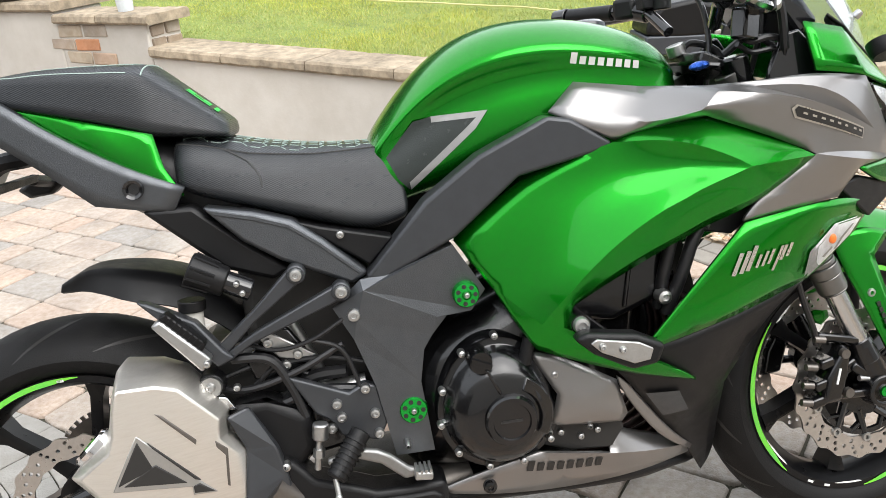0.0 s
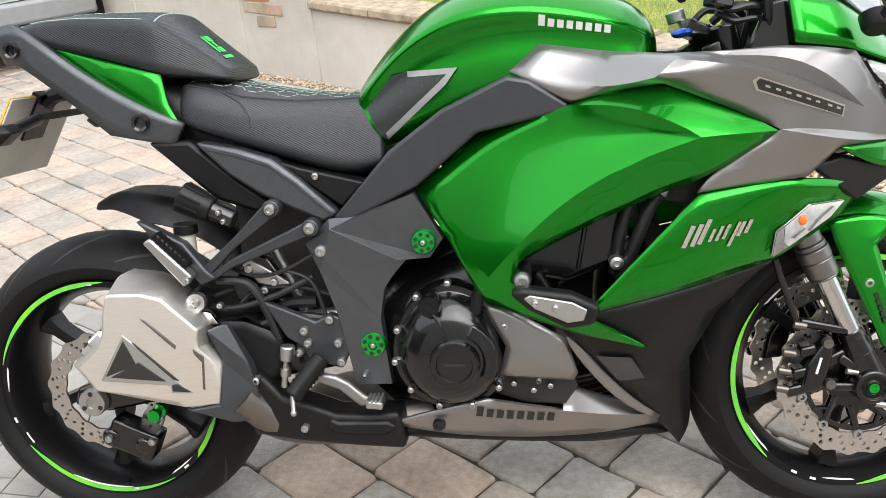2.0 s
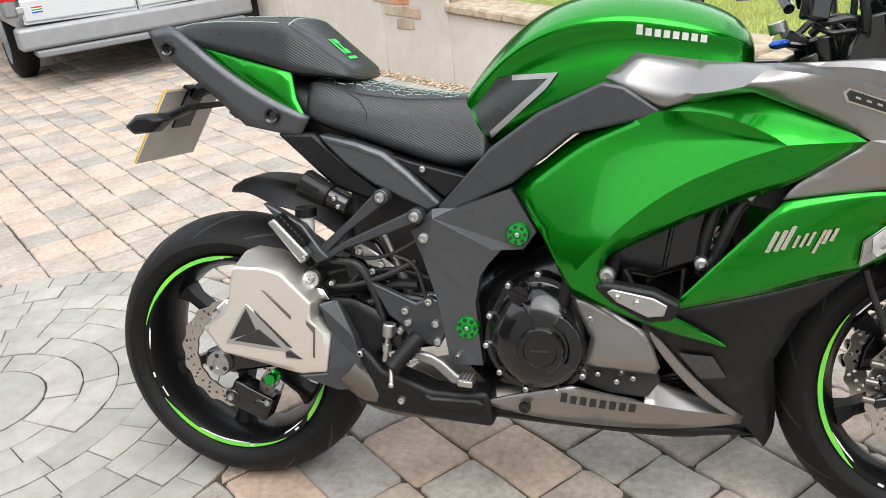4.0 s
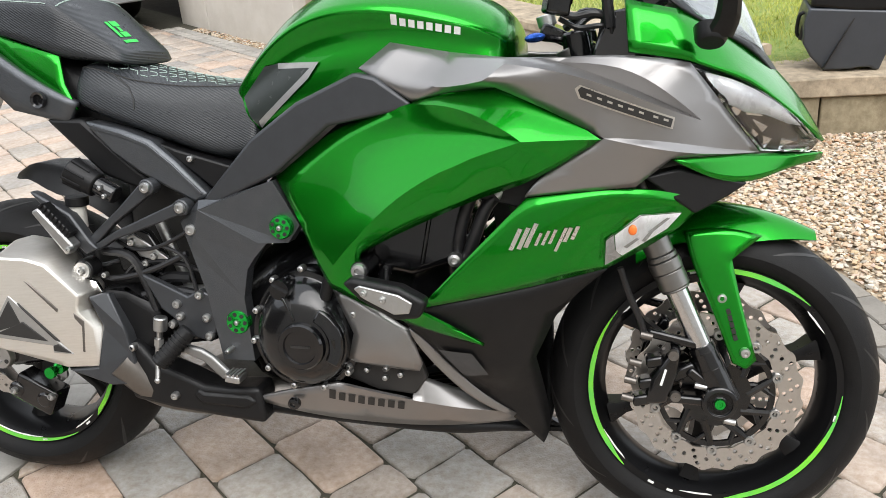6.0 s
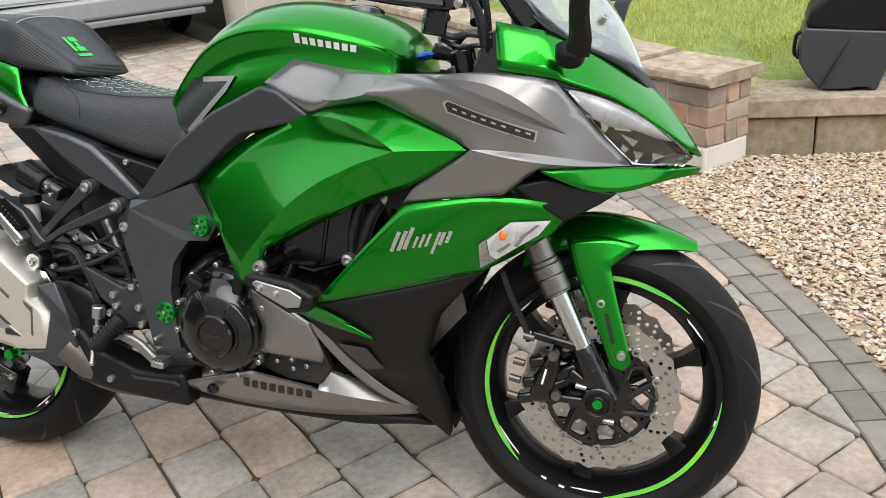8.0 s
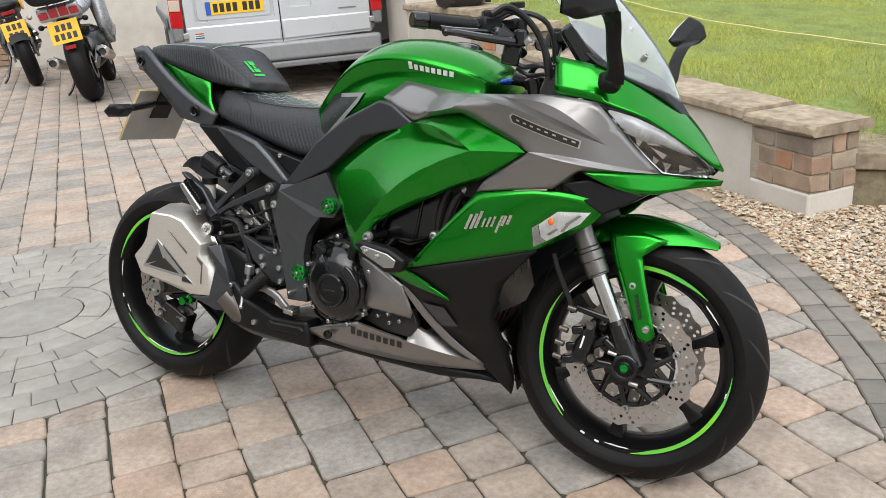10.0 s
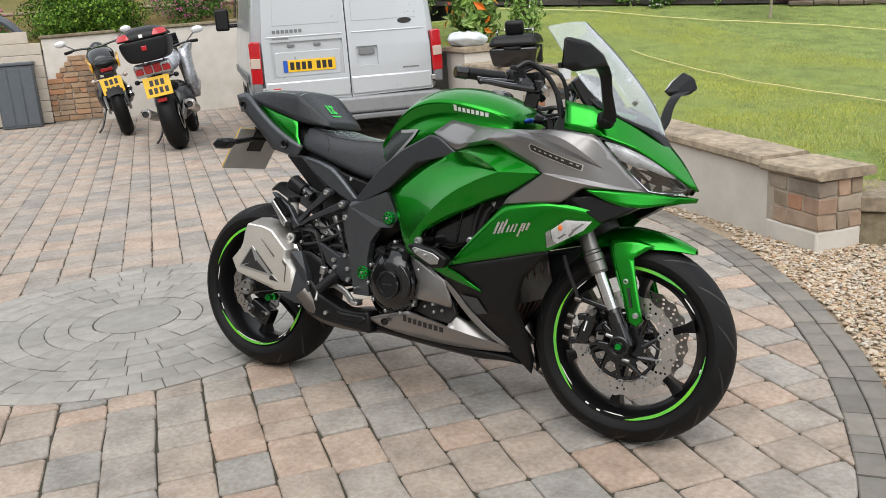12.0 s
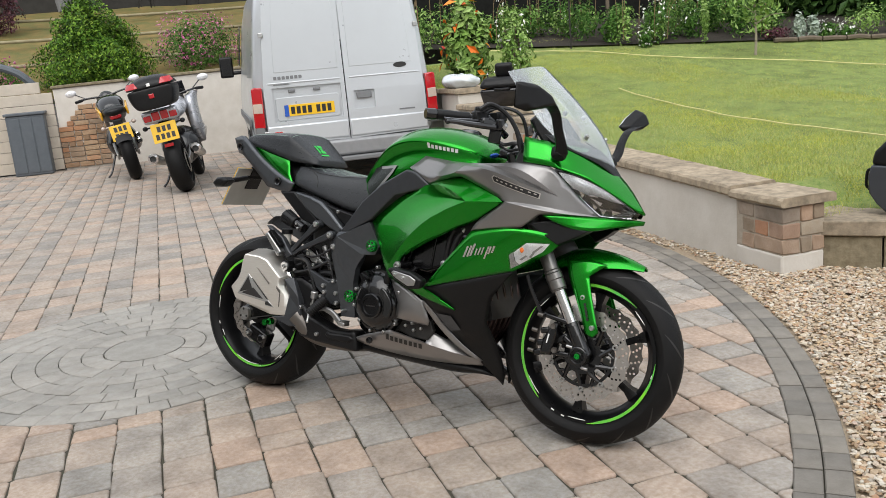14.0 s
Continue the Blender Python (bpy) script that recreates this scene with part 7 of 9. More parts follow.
# ---- the silver van ----
M["van_paint"] = pmat("silver_van_paint", (0.53, 0.555, 0.575), 0.34, metal=0.35, scale=4, amount=0.25, color2=(0.47, 0.49, 0.51), coat=0.5, stain=0.06)
M["van_grey"] = pmat("grey_bumper_plastic", (0.16, 0.165, 0.17), 0.55, scale=20, amount=0.3, bump=0.1)
M["van_step"] = pmat("scuffed_bumper_paint", (0.25, 0.255, 0.262), 0.45, metal=0.2, scale=12, amount=0.4)
M["red_lens"] = pmat("red_lamp_lens", (0.42, 0.01, 0.015), 0.12, scale=40, amount=0.3, coat=0.8)
M["white_lens"] = pmat("pale_lamp_lens", (0.5, 0.4, 0.34), 0.15, scale=40, amount=0.3, coat=0.8)
M["plate_blue"] = pmat("blue_plate_band", (0.02, 0.09, 0.4), 0.4, scale=30, amount=0.1)
M["seam"] = pmat("dark_door_seam", (0.03, 0.03, 0.032), 0.7, scale=20, amount=0.2)
M["glass_dark"] = pmat("dark_window_glass", (0.02, 0.022, 0.025), 0.06, scale=10, amount=0.2, coat=1.0)

VAN_AT = plan(5.35, -1.1)
van = thing("van", pose(VAN_AT.x, VAN_AT.y, drive_z(VAN_AT.x, VAN_AT.y), 0, 0, plan_turn() - 3.5), "silver panel van with closed rear doors parked on the drive", "van")
VS = lambda k, h=0.0: [(0, 2.34 + h), (0.62, 2.33 + h), (0.80 * k, 2.20 + h), (0.885 * k, 1.60), (0.945 * k, 1.05), (0.965 * k, 0.74), (0.955 * k, 0.50), (0.80, 0.42), (0, 0.42)]
van_body = loft("body", [(0.03, VS(0.985)), (0.10, VS(1.0)), (0.6, VS(1.01)), (2.4, VS(1.02)), (3.3, VS(1.02)), (3.75, [(0, 2.28), (0.6, 2.27), (0.76, 2.12), (0.88, 1.55), (0.96, 1.05), (0.97, 0.74), (0.96, 0.5), (0.8, 0.42), (0, 0.42)]),
                         (4.3, [(0, 1.55), (0.6, 1.52), (0.78, 1.42), (0.90, 1.2), (0.95, 1.0), (0.97, 0.74), (0.95, 0.5), (0.8, 0.42), (0, 0.42)]),
                         (4.85, [(0, 1.15), (0.5, 1.12), (0.7, 1.05), (0.82, 0.95), (0.88, 0.8), (0.9, 0.65), (0.88, 0.5), (0.7, 0.42), (0, 0.42)])],
                M["van_paint"], van, "silver van body", sub=1, crease_rows=((5, 0.6),))


def rear_x(z):
    return 0.012 + max(0.0, z - 0.9) * 0.045


def rear_panel(name, outline, mat, off=0.012, thick=0.02, bevel=0.006, parent=None, label=""):
    """A flat piece on the sloping rear face; the outline runs in y (to the van's left) and z."""
    bm = B()
    a = [bm.verts.new((rear_x(z) - off, y, z)) for y, z in outline]
    b = [bm.verts.new((rear_x(z) - off + thick, y, z)) for y, z in outline]
    bm.faces.new(a)
    bm.faces.new(b[::-1])
    n = len(outline)
    for i in range(n):
        bm.faces.new((a[i], b[i], b[(i + 1) % n], a[(i + 1) % n]))
    return part(name, bm, mat, parent or van, label=label, bevel=bevel)


def rect(y0, y1, z0, z1, c=0.03):
    return [(x + c * math.cos(radians(a0 + 22.5 * k)), z + c * math.sin(radians(a0 + 22.5 * k))) for x, z, a0 in ((y1 - c, z0 + c, -90), (y1 - c, z1 - c, 0), (y0 + c, z1 - c, 90), (y0 + c, z0 + c, 180)) for k in range(5)]


for side, nm in ((1, "left"), (-1, "right")):
    edge = [(0.006, 0.50), (0.85, 0.52), (0.845, 1.05), (0.80, 1.60), (0.735, 2.15), (0.006, 2.20)]
    h0, h1, h2, h3 = (0.05, 0.76, 0.735, 1.085) if side > 0 else (0.08, 0.30, 0.80, 0.99)
    bm = B()
    for quad in ([(0.006, 0.50), (0.85, 0.52), (0.848, h2), (0.006, h2)], [(0.006, h2), (h0, h2), (h0, h3), (0.006, h3)], [(h1, h2), (0.848, h2), (0.845, 1.05), (0.841, h3), (h1, h3)],
                 [(0.006, h3), (0.841, h3), (0.80, 1.60), (0.735, 2.15), (0.006, 2.20)]):
        f_ = [bm.verts.new((rear_x(z) - 0.03, y * side, z)) for y, z in quad]
        b_ = [bm.verts.new((rear_x(z) + 0.012, y * side, z)) for y, z in quad]
        bm.faces.new(f_)
        bm.faces.new(b_[::-1])
        for i in range(len(quad)):
            bm.faces.new((f_[i], b_[i], b_[(i + 1) % len(quad)], f_[(i + 1) % len(quad)]))
    door = part("rear_door", bm, M["van_paint"], van, label="silver rear cargo door with a pressed recess")
    rear_panel("door_pressing", [(y * side, z) for y, z in ((0.06, 1.24), (0.72, 1.24), (0.70, 1.60), (0.655, 2.02), (0.62, 2.06), (0.06, 2.06))], M["van_paint"], off=0.0335, thick=0.02, bevel=0.003, parent=door)
    rear_panel("door_band", [(y * side, z) for y, z in ((0.01, 0.52), (0.845, 0.535), (0.845, 0.70), (0.01, 0.70))], M["van_paint"], off=0.045, thick=0.03, bevel=0.014, parent=door)
    rear_panel("door_crease", [(y * side, z) for y, z in ((0.05, 1.125), (0.80, 1.125), (0.79, 1.14), (0.05, 1.14))], M["van_paint"], off=0.037, thick=0.02, bevel=0.005, parent=door)
    for z in (0.63, 1.62):
        h = B()
        box(h, (0.03, 0.05, 0.05), (rear_x(z) - 0.04, side * (0.86 - max(0, z - 1.0) * 0.09), z))
        part("hinge", h, M["alu"], door, bevel=0.006)
    if side > 0:
        rear_panel("plate_recess", rect(0.03, 0.78, 0.72, 1.10, 0.02), M["van_paint"], off=0.004, thick=0.01, bevel=0, parent=door)
        rear_panel("plate_panel", rect(0.075, 0.735, 0.75, 0.985, 0.03), M["van_paint"], off=0.014, thick=0.01, bevel=0.004, parent=door)
        for y in (0.30, 0.56):
            rear_panel("plate_lamp", rect(y - 0.035, y + 0.035, 1.03, 1.06, 0.008), M["van_grey"], off=0.022, thick=0.02, parent=door)
        for k in range(7):
            rear_panel("maker_mark", rect(0.44 + 0.043 * k, 0.472 + 0.043 * k, 1.167, 1.200, 0.006), M["van_grey"], off=0.034, thick=0.006, bevel=0, parent=door, label="small grey bar of the model badge")
        rear_panel("maker_mark", rect(0.58, 0.74, 1.115, 1.122, 0.002), M["van_grey"], off=0.040, thick=0.006, bevel=0, parent=door)
    else:
        rear_panel("handle_recess", rect(-0.32, -0.06, 0.78, 1.01, 0.02), M["van_paint"], off=0.0, thick=0.01, bevel=0, parent=door)
        rear_panel("door_handle", rect(-0.27, -0.11, 0.905, 0.975, 0.015), M["van_grey"], off=0.026, thick=0.02, bevel=0.006, parent=door, label="dark grey door handle")
        rear_panel("maker_mark", [(-0.60 + 0.072 * math.cos(a), 1.215 + 0.028 * math.sin(a)) for a in (2 * math.pi * k / 20 for k in range(20))], M["dark_mark"], off=0.036, thick=0.01, bevel=0.003, parent=door, label="oval maker's badge without lettering")
        rear_panel("maker_mark", rect(-0.72, -0.55, 0.745, 0.76, 0.004), M["van_grey"], off=0.034, thick=0.006, bevel=0, parent=door)
    lamp = rear_panel("tail_lamp", [(y * side, z) for y, z in ((0.865, 0.69), (0.975, 0.70), (0.968, 1.09), (0.945, 1.11), (0.858, 1.10))], M["red_lens"], off=0.035, thick=0.09, bevel=0.012, label="red tail lamp cluster")
    rear_panel("lamp_window", [(y * side, z) for y, z in ((0.876, 0.845), (0.97, 0.85), (0.968, 0.945), (0.873, 0.94))], M["white_lens"], off=0.038, thick=0.02, bevel=0.004, parent=lamp, label="pale reversing and indicator window")
seam = B()
box(seam, (0.02, 0.010, 1.72), (0.04, 0, 1.35), (0, 2.2, 0))
part("door_seam", seam, M["seam"], van)
rear_panel("brake_light", rect(-0.14, 0.14, 2.22, 2.27, 0.01), M["red_lens"], off=0.03, thick=0.03, label="high red brake light")
pl = rear_panel("number_plate", rect(0.135, 0.655, 0.79, 0.905, 0.006), M["plate_yellow"], off=0.021, thick=0.008, bevel=0.002, label="yellow rear number plate with its characters as plain bars")
rear_panel("plate_band", rect(0.61, 0.655, 0.79, 0.905, 0.004), M["plate_blue"], off=0.0225, thick=0.003, bevel=0, parent=pl)
for k in range(7):
    y = 0.57 - 0.058 * k - (0.03 if k > 3 else 0)
    rear_panel("plate_character", rect(y - 0.022, y + 0.018, 0.81, 0.885, 0.004), M["dark_mark"], off=0.0225, thick=0.003, bevel=0, parent=pl)
bmp = B()
box(bmp, (0.20, 1.86, 0.17), (0.02, 0, 0.415))
bumper = part("rear_bumper", bmp, M["van_step"], van, "grey painted rear bumper", bevel=0.03, segs=3)
bmp = B()
box(bmp, (0.22, 1.66, 0.05), (-0.02, 0, 0.30))
part("bumper_step", bmp, M["van_grey"], bumper, "black plastic step", bevel=0.012)
for side in (1, -1):
    bmp = B()
    box(bmp, (0.16, 0.10, 0.16), (0.06, side * 0.92, 0.66))
    part("bumper_corner", bmp, M["van_grey"], bumper, "dark grey corner trim", bevel=0.02)
for x in (0.95, 3.9):
    for side in (1, -1):
        w = part("wheel", tyre_mesh(0.335, 0.21, 0.21, (x, side * 0.82, 0.335)), M["rubber"], van, "black van tyre on a steel wheel", angle=60)
        r = B()
        lathe(r, [(0.0005, -0.07 * side), (0.08, -0.06 * side), (0.17, 0.03 * side), (0.205, 0.06 * side), (0.205, -0.06 * side)], (x, side * 0.86, 0.335), 24)
        part("rim", r, M["van_grey"], w)
for side in (1, -1):
    mr = B()
    box(mr, (0.10, 0.18, 0.28), (3.45, side * 1.12, 1.36))
    box(mr, (0.05, 0.20, 0.05), (3.45, side * 1.0, 1.28))
    mo = part("door_mirror", mr, M["black_plastic"], van, "black door mirror", bevel=0.03, segs=3)
    mr = B()
    box(mr, (0.004, 0.14, 0.23), (3.398, side * 1.12, 1.36))
    part("mirror_glass", mr, M["gloss_black"], mo)
    sw_ = B()
    box(sw_, (0.75, 0.012, 0.5), (3.25, side * 0.925, 1.62), (side * 7, 0, 0))
    part("side_window", sw_, M["glass_dark"], van, "dark cab side window", bevel=0.004)
    tr_ = B()
    box(tr_, (3.2, 0.02, 0.09), (2.2, side * 0.985, 0.72))
    part("side_trim", tr_, M["van_grey"], van, bevel=0.008)
    wa = B()
    lathe(wa, ring_loop([(0.36, 0.945 * side), (0.41, 0.945 * side), (0.40, 0.985 * side), (0.36, 0.985 * side)]), (0.95, 0, 0.36), 24, 0, 180)
    part("wheel_arch", wa, M["van_grey"], van)
flag = B()
box(flag, (0.002, 0.085, 0.05), (rear_x(0.62) - 0.0465, 0.74, 0.62))
part("sticker", flag, M["white_mark"], van, "small flag sticker in red white blue and green")
for dz, c in ((0.018, (0.5, 0.03, 0.03)), (-0.018, (0.02, 0.05, 0.3)), (0.0, (0.02, 0.3, 0.08))):
    flag = B()
    box(flag, (0.002, 0.08, 0.012), (rear_x(0.62) - 0.0478, 0.74, 0.62 + dz))
    part("sticker_band", flag, pmat("sticker_ink", c, 0.5, scale=30, amount=0.1), van)

# ---- two motorcycles parked by the back wall ----
M["bike_yellow"] = pmat("yellow_bike_paint", (0.75, 0.38, 0.02), 0.3, scale=20, amount=0.2, coat=0.8)
M["bike_silver"] = pmat("silver_bike_paint", (0.5, 0.51, 0.54), 0.3, metal=0.6, scale=20, amount=0.2, coat=0.6)
M["mirror_white"] = pmat("pale_mirror_shell", (0.7, 0.7, 0.71), 0.3, metal=0.3, scale=20, amount=0.1)


def box_part(name, size, loc, mat, parent, rot=(0, 0, 0), bevel=0.01, label=""):
    bm = B()
    box(bm, size, loc, rot)
    return part(name, bm, mat, parent, label=label, bevel=bevel)


def parked_bike(s, p, turn, lean, paint, label, touring, size):
    at = plan(s, p)
    root = thing("motorcycle", pose(at.x, at.y, drive_z(at.x, at.y), 0, 0, plan_turn() + turn) @ pose(0, 0, 0, -lean, 0, 0) @ Matrix.Scale(size, 4), label, "motorcycle")
    wb = 1.42
    for x, w, r, hub in ((0.0, 0.18 if touring else 0.15, 0.312, 0.05), (wb, 0.12, 0.30, 0.04)):
        c = (x, 0, r)
        t = wheel("rear_wheel" if x == 0 else "front_wheel", 0.22, w * 0.8, c, 5, hub, 0.05, root)
        part("tyre", tyre_mesh(r, 0.218, w, c), M["rubber"], t, angle=60)
        d = petal_disc(0.13, 0.09, -w * 0.5 - 0.005, c, 10, 0.005)
        part("brake_disc", d, M["disc"], t)
    bm = B()
    prism(bm, [(-0.03, 0.34), (0.45, 0.45), (0.5, 0.38), (0.0, 0.27)], -0.13, -0.10)
    prism(bm, [(-0.03, 0.34), (0.45, 0.45), (0.5, 0.38), (0.0, 0.27)], 0.10, 0.13)
    part("swingarm", bm, M["alu"], root, bevel=0.008)
    loft("engine", [(0.40, [(0, 0.55), (0.14, 0.52), (0.19, 0.42), (0.16, 0.26), (0, 0.22)]), (0.65, [(0, 0.66), (0.17, 0.6), (0.22, 0.42), (0.18, 0.26), (0, 0.2)]), (0.95, [(0, 0.70), (0.15, 0.66), (0.18, 0.5), (0.14, 0.36), (0, 0.3)])], M["engine_black"], root, sub=1)
    loft("fuel_tank", [(0.48, [(0, 0.86), (0.08, 0.85), (0.11, 0.80), (0.10, 0.74), (0, 0.72)]), (0.65, [(0, 1.0), (0.12, 0.97), (0.18, 0.88), (0.15, 0.76), (0, 0.74)]), (0.85, [(0, 1.02), (0.14, 0.99), (0.19, 0.9), (0.16, 0.8), (0, 0.78)]), (1.02, [(0, 0.95), (0.09, 0.93), (0.12, 0.88), (0.1, 0.82), (0, 0.8)])], paint if touring else M["gloss_black"], root, "painted fuel tank")
    loft("seat", [(-0.12, [(0, 0.90), (0.08, 0.89), (0.12, 0.87), (0.11, 0.84), (0, 0.82)]), (0.15, [(0, 0.88), (0.11, 0.87), (0.14, 0.84), (0.12, 0.80), (0, 0.78)]), (0.5, [(0, 0.85), (0.09, 0.84), (0.12, 0.8), (0.1, 0.75), (0, 0.72)])], M["seat_vinyl"], root, "black dual seat")
    tail = loft("tail_unit", [(-0.24, [(0, 0.86), (0.08, 0.855), (0.11, 0.82), (0.08, 0.78), (0, 0.77)]), (-0.05, [(0, 0.88), (0.12, 0.87), (0.16, 0.82), (0.12, 0.74), (0, 0.72)]), (0.3, [(0, 0.85), (0.12, 0.83), (0.16, 0.76), (0.12, 0.66), (0, 0.64)])], M["black_plastic"] if not touring else M["bike_silver"], root, "tail unit")
    if not touring:
        for y in (-1, 1):
            box_part("side_panel", (0.34, 0.024, 0.10), (0.06, 0.156 * y, 0.825), paint, root, (0, -10, 4 * y), 0.01, "yellow side panel")
    fork = B()
    for y in (-0.1, 0.1):
        cyl(fork, (wb, y, 0.30), (wb - 0.32, y, 0.98), 0.025, seg=14)
    part("fork", fork, M["dark_steel"], root)
    bars_ = B()
    tube(bars_, [(1.02, -0.36, 1.00), (1.10, -0.23, 1.01), (1.12, 0, 0.99), (1.10, 0.23, 1.01), (1.02, 0.36, 1.00)], 0.012, 8)
    hb_ = part("handlebar", bars_, M["gloss_black"], root, "black handlebar")
    for y in (-0.36, 0.36):
        g = B()
        cyl(g, (1.015, y * 1.02, 1.0), (1.07, y * 0.80, 1.006), 0.018, seg=12)
        part("grip", g, M["black_plastic"], hb_)
        m_ = B()
        cyl(m_, (1.09, y * 0.66, 1.01), (1.12, y * 0.98, 1.10), 0.007, seg=8)
        part("mirror_stalk", m_, M["gloss_black"], hb_)
        m_ = B()
        ball(m_, (1.12, y * 1.08, 1.115), 0.066, 0.35, 1.0, 0.62)
        part("mirror", m_, M["mirror_white"], hb_, "pale oval mirror")
    hl = B()
    ball(hl, (1.24, 0, 0.95), 0.10, 0.9, 1, 1)
    part("headlamp", hl, M["gloss_black"], root)
    z = 0.66 if touring else 0.58
    rear = -0.27 if touring else -0.20
    holder_ = B()
    prism(holder_, [(rear + 0.10, 0.80), (rear + 0.0, 0.72), (rear - 0.02, z - 0.1), (rear + 0.02, z - 0.1), (rear + 0.16, 0.74)], -0.05, 0.05)
    part("plate_holder", holder_, M["black_plastic"], root, bevel=0.006)
    w, h = (0.255, 0.195) if touring else (0.228, 0.178)
    pl_ = box_part("number_plate", (0.006, w, h), (rear - 0.03, 0, z), M["plate_yellow"], root, (0, 14, 0), 0.002, "yellow number plate with its characters as plain bars")
    for row in (0, 1):
        for k in range(3 if row == 0 else 4 if touring else 3):
            n_ = 3 if row == 0 else 4 if touring else 3
            y = (k - (n_ - 1) / 2) * 0.052
            box_part("plate_character", (0.004, 0.034, 0.056), (rear - 0.034 - (0.035 - row * 0.07) * -0.25, y, z + 0.038 - 0.076 * row), M["dark_mark"], pl_, (0, 14, 0), 0)
    if touring:
        lamp_ = box_part("tail_lamp", (0.06, 0.36, 0.13), (rear + 0.03, 0, 0.83), M["bike_silver"], root, (0, -8, 0), 0.025, "silver framed red tail lamp cluster")
        for k in range(4):
            box_part("lamp_window", (0.02, 0.075, 0.085 if k in (1, 2) else 0.06), (rear - 0.003, (k - 1.5) * 0.086, 0.832 - 0.012 * (k in (0, 3))), M["red_lens"], lamp_, (0, -8, 0), 0.008, "red lens")
    else:
        box_part("tail_lamp", (0.05, 0.13, 0.06), (rear + 0.03, 0, 0.76), M["red_lens"], root, (0, 0, 0), 0.02, "red tail lamp")
    box_part("reflector", (0.012, 0.09, 0.035), (rear - 0.02, 0, z - 0.135), M["red_lens"], root, (0, 0, 0), 0.004)
    for y in (-1, 1):
        ind_ = B()
        ball(ind_, (rear + 0.06, y * (0.19 if touring else 0.17), 0.73 if touring else 0.66), 0.03, 1.2, 0.9, 0.8)
        cyl(ind_, (rear + 0.06, 0, 0.73 if touring else 0.66), (rear + 0.06, y * 0.17, 0.73 if touring else 0.66), 0.008, seg=8)
        part("rear_indicator", ind_, M["white_lens"] if not touring else M["black_plastic"], root)
    pipes = [(-0.22, 0.36), (0.22, 0.36)] if touring else [(-0.16, 0.44), (-0.16, 0.37)]
    for y, zz in pipes:
        e = B()
        r_ = 0.055 if touring else 0.035
        cyl(e, (-0.12, y, zz + 0.06), (0.42, y * 0.95, zz - 0.03), r_, r_ * 0.8, seg=18)
        ex = part("muffler", e, M["steel"] if touring else M["dark_steel"], root, "steel silencer", bevel=0.004)
        e = B()
        lathe(e, ring_loop([(r_ * 0.98, -0.012), (r_ * 0.6, -0.02), (r_ * 0.55, 0.03), (r_ * 0.9, 0.02)]), (0, 0, 0), 18)
        part("end_ring", e, M["chrome"], ex, xf=pose(-0.125, y, zz + 0.06, 0, 0, 90) @ pose(0, 0, 0, 10, 0, 180))
        e = B()
        cyl(e, (-0.128, y, zz + 0.061), (-0.11, y, zz + 0.058), r_ * 0.58, seg=14)
        part("outlet", e, M["dark_mark"], ex)
    hg = B()
    rows_ = []
    for k in range(7):
        a = radians(150 - 18 * k)
        rows_.append([hg.verts.new((0.345 * math.cos(a), 0.09 * g / 3, 0.312 + 0.345 * math.sin(a) - 0.02 * (g / 3) ** 2)) for g in range(-3, 4)])
    for a, b in zip(rows_, rows_[1:]):
        for j in range(6):
            hg.faces.new((a[j], a[j + 1], b[j + 1], b[j]))
    if not touring:
        part("rear_mudguard", hg, M["black_plastic"], root, angle=60).modifiers.new("solid", "SOLIDIFY").thickness = 0.006
    else:
        hg.free()
    st = B()
    tube(st, [(0.55, 0.14, 0.30), (0.5, 0.24, 0.12), (0.46, 0.30, 0.3 * math.sin(radians(lean)) + 0.012)], 0.012, 8)
    part("side_stand", st, M["engine_black"], root, "black side stand")
    if touring:
        shell("side_fairing", [(0.75, -0.24, 0.95), (1.05, -0.30, 0.98), (1.30, -0.18, 0.95), (1.34, -0.12, 0.75), (1.12, -0.27, 0.55), (0.80, -0.25, 0.42), (0.70, -0.22, 0.60), (0.98, -0.29, 0.74)],
              [(0, 1, 7, 6), (1, 2, 3, 7), (7, 3, 4), (6, 7, 4, 5)], M["bike_silver"], "silver touring fairing", parent=root, thick=0.07)
        sc = B()
        prism(sc, [(1.16, 0.98), (1.06, 1.13), (1.068, 1.135), (1.20, 1.0)], -0.16, 0.16)
        part("windscreen", sc, M["glass_dark"], root, bevel=0.003)
        rack = B()
        for y in (-0.1, 0.1):
            tube(rack, [(0.0, y, 0.86), (-0.12, y, 0.92), (-0.34, y, 0.925)], 0.009, 8)
        part("luggage_rack", rack, M["dark_steel"], root)
        cx, cz = -0.20, 1.08
        tb = loft("top_box", [(cx + x, [(0, cz + 0.035), (0.20 * w, cz + 0.033), (0.245 * w, cz + 0.03), (0.25 * w, cz - 0.02), (0.215 * w, cz - 0.15), (0.15 * w, cz - 0.175), (0, cz - 0.18)])
                              for x, w in ((-0.205, 0.80), (-0.19, 0.90), (-0.10, 0.99), (0.12, 1.0), (0.20, 0.92), (0.215, 0.82))], M["black_plastic"], root, "black top box with red reflectors")
        loft("lid", [(cx + x, [(0, cz + 0.04 + h), (0.12 * w, cz + 0.035 + h), (0.20 * w, cz + 0.03 + h * 0.72), (0.248 * w, cz + 0.045), (0.242 * w, cz + 0.036), (0, cz + 0.034)])
                     for x, w, h in ((-0.208, 0.82, 0.02), (-0.19, 0.93, 0.065), (-0.10, 1.0, 0.115), (0.08, 1.0, 0.12), (0.18, 0.94, 0.08), (0.214, 0.84, 0.02))], M["black_plastic"], tb, "domed black lid", crease_rows=((3, 0.8),))
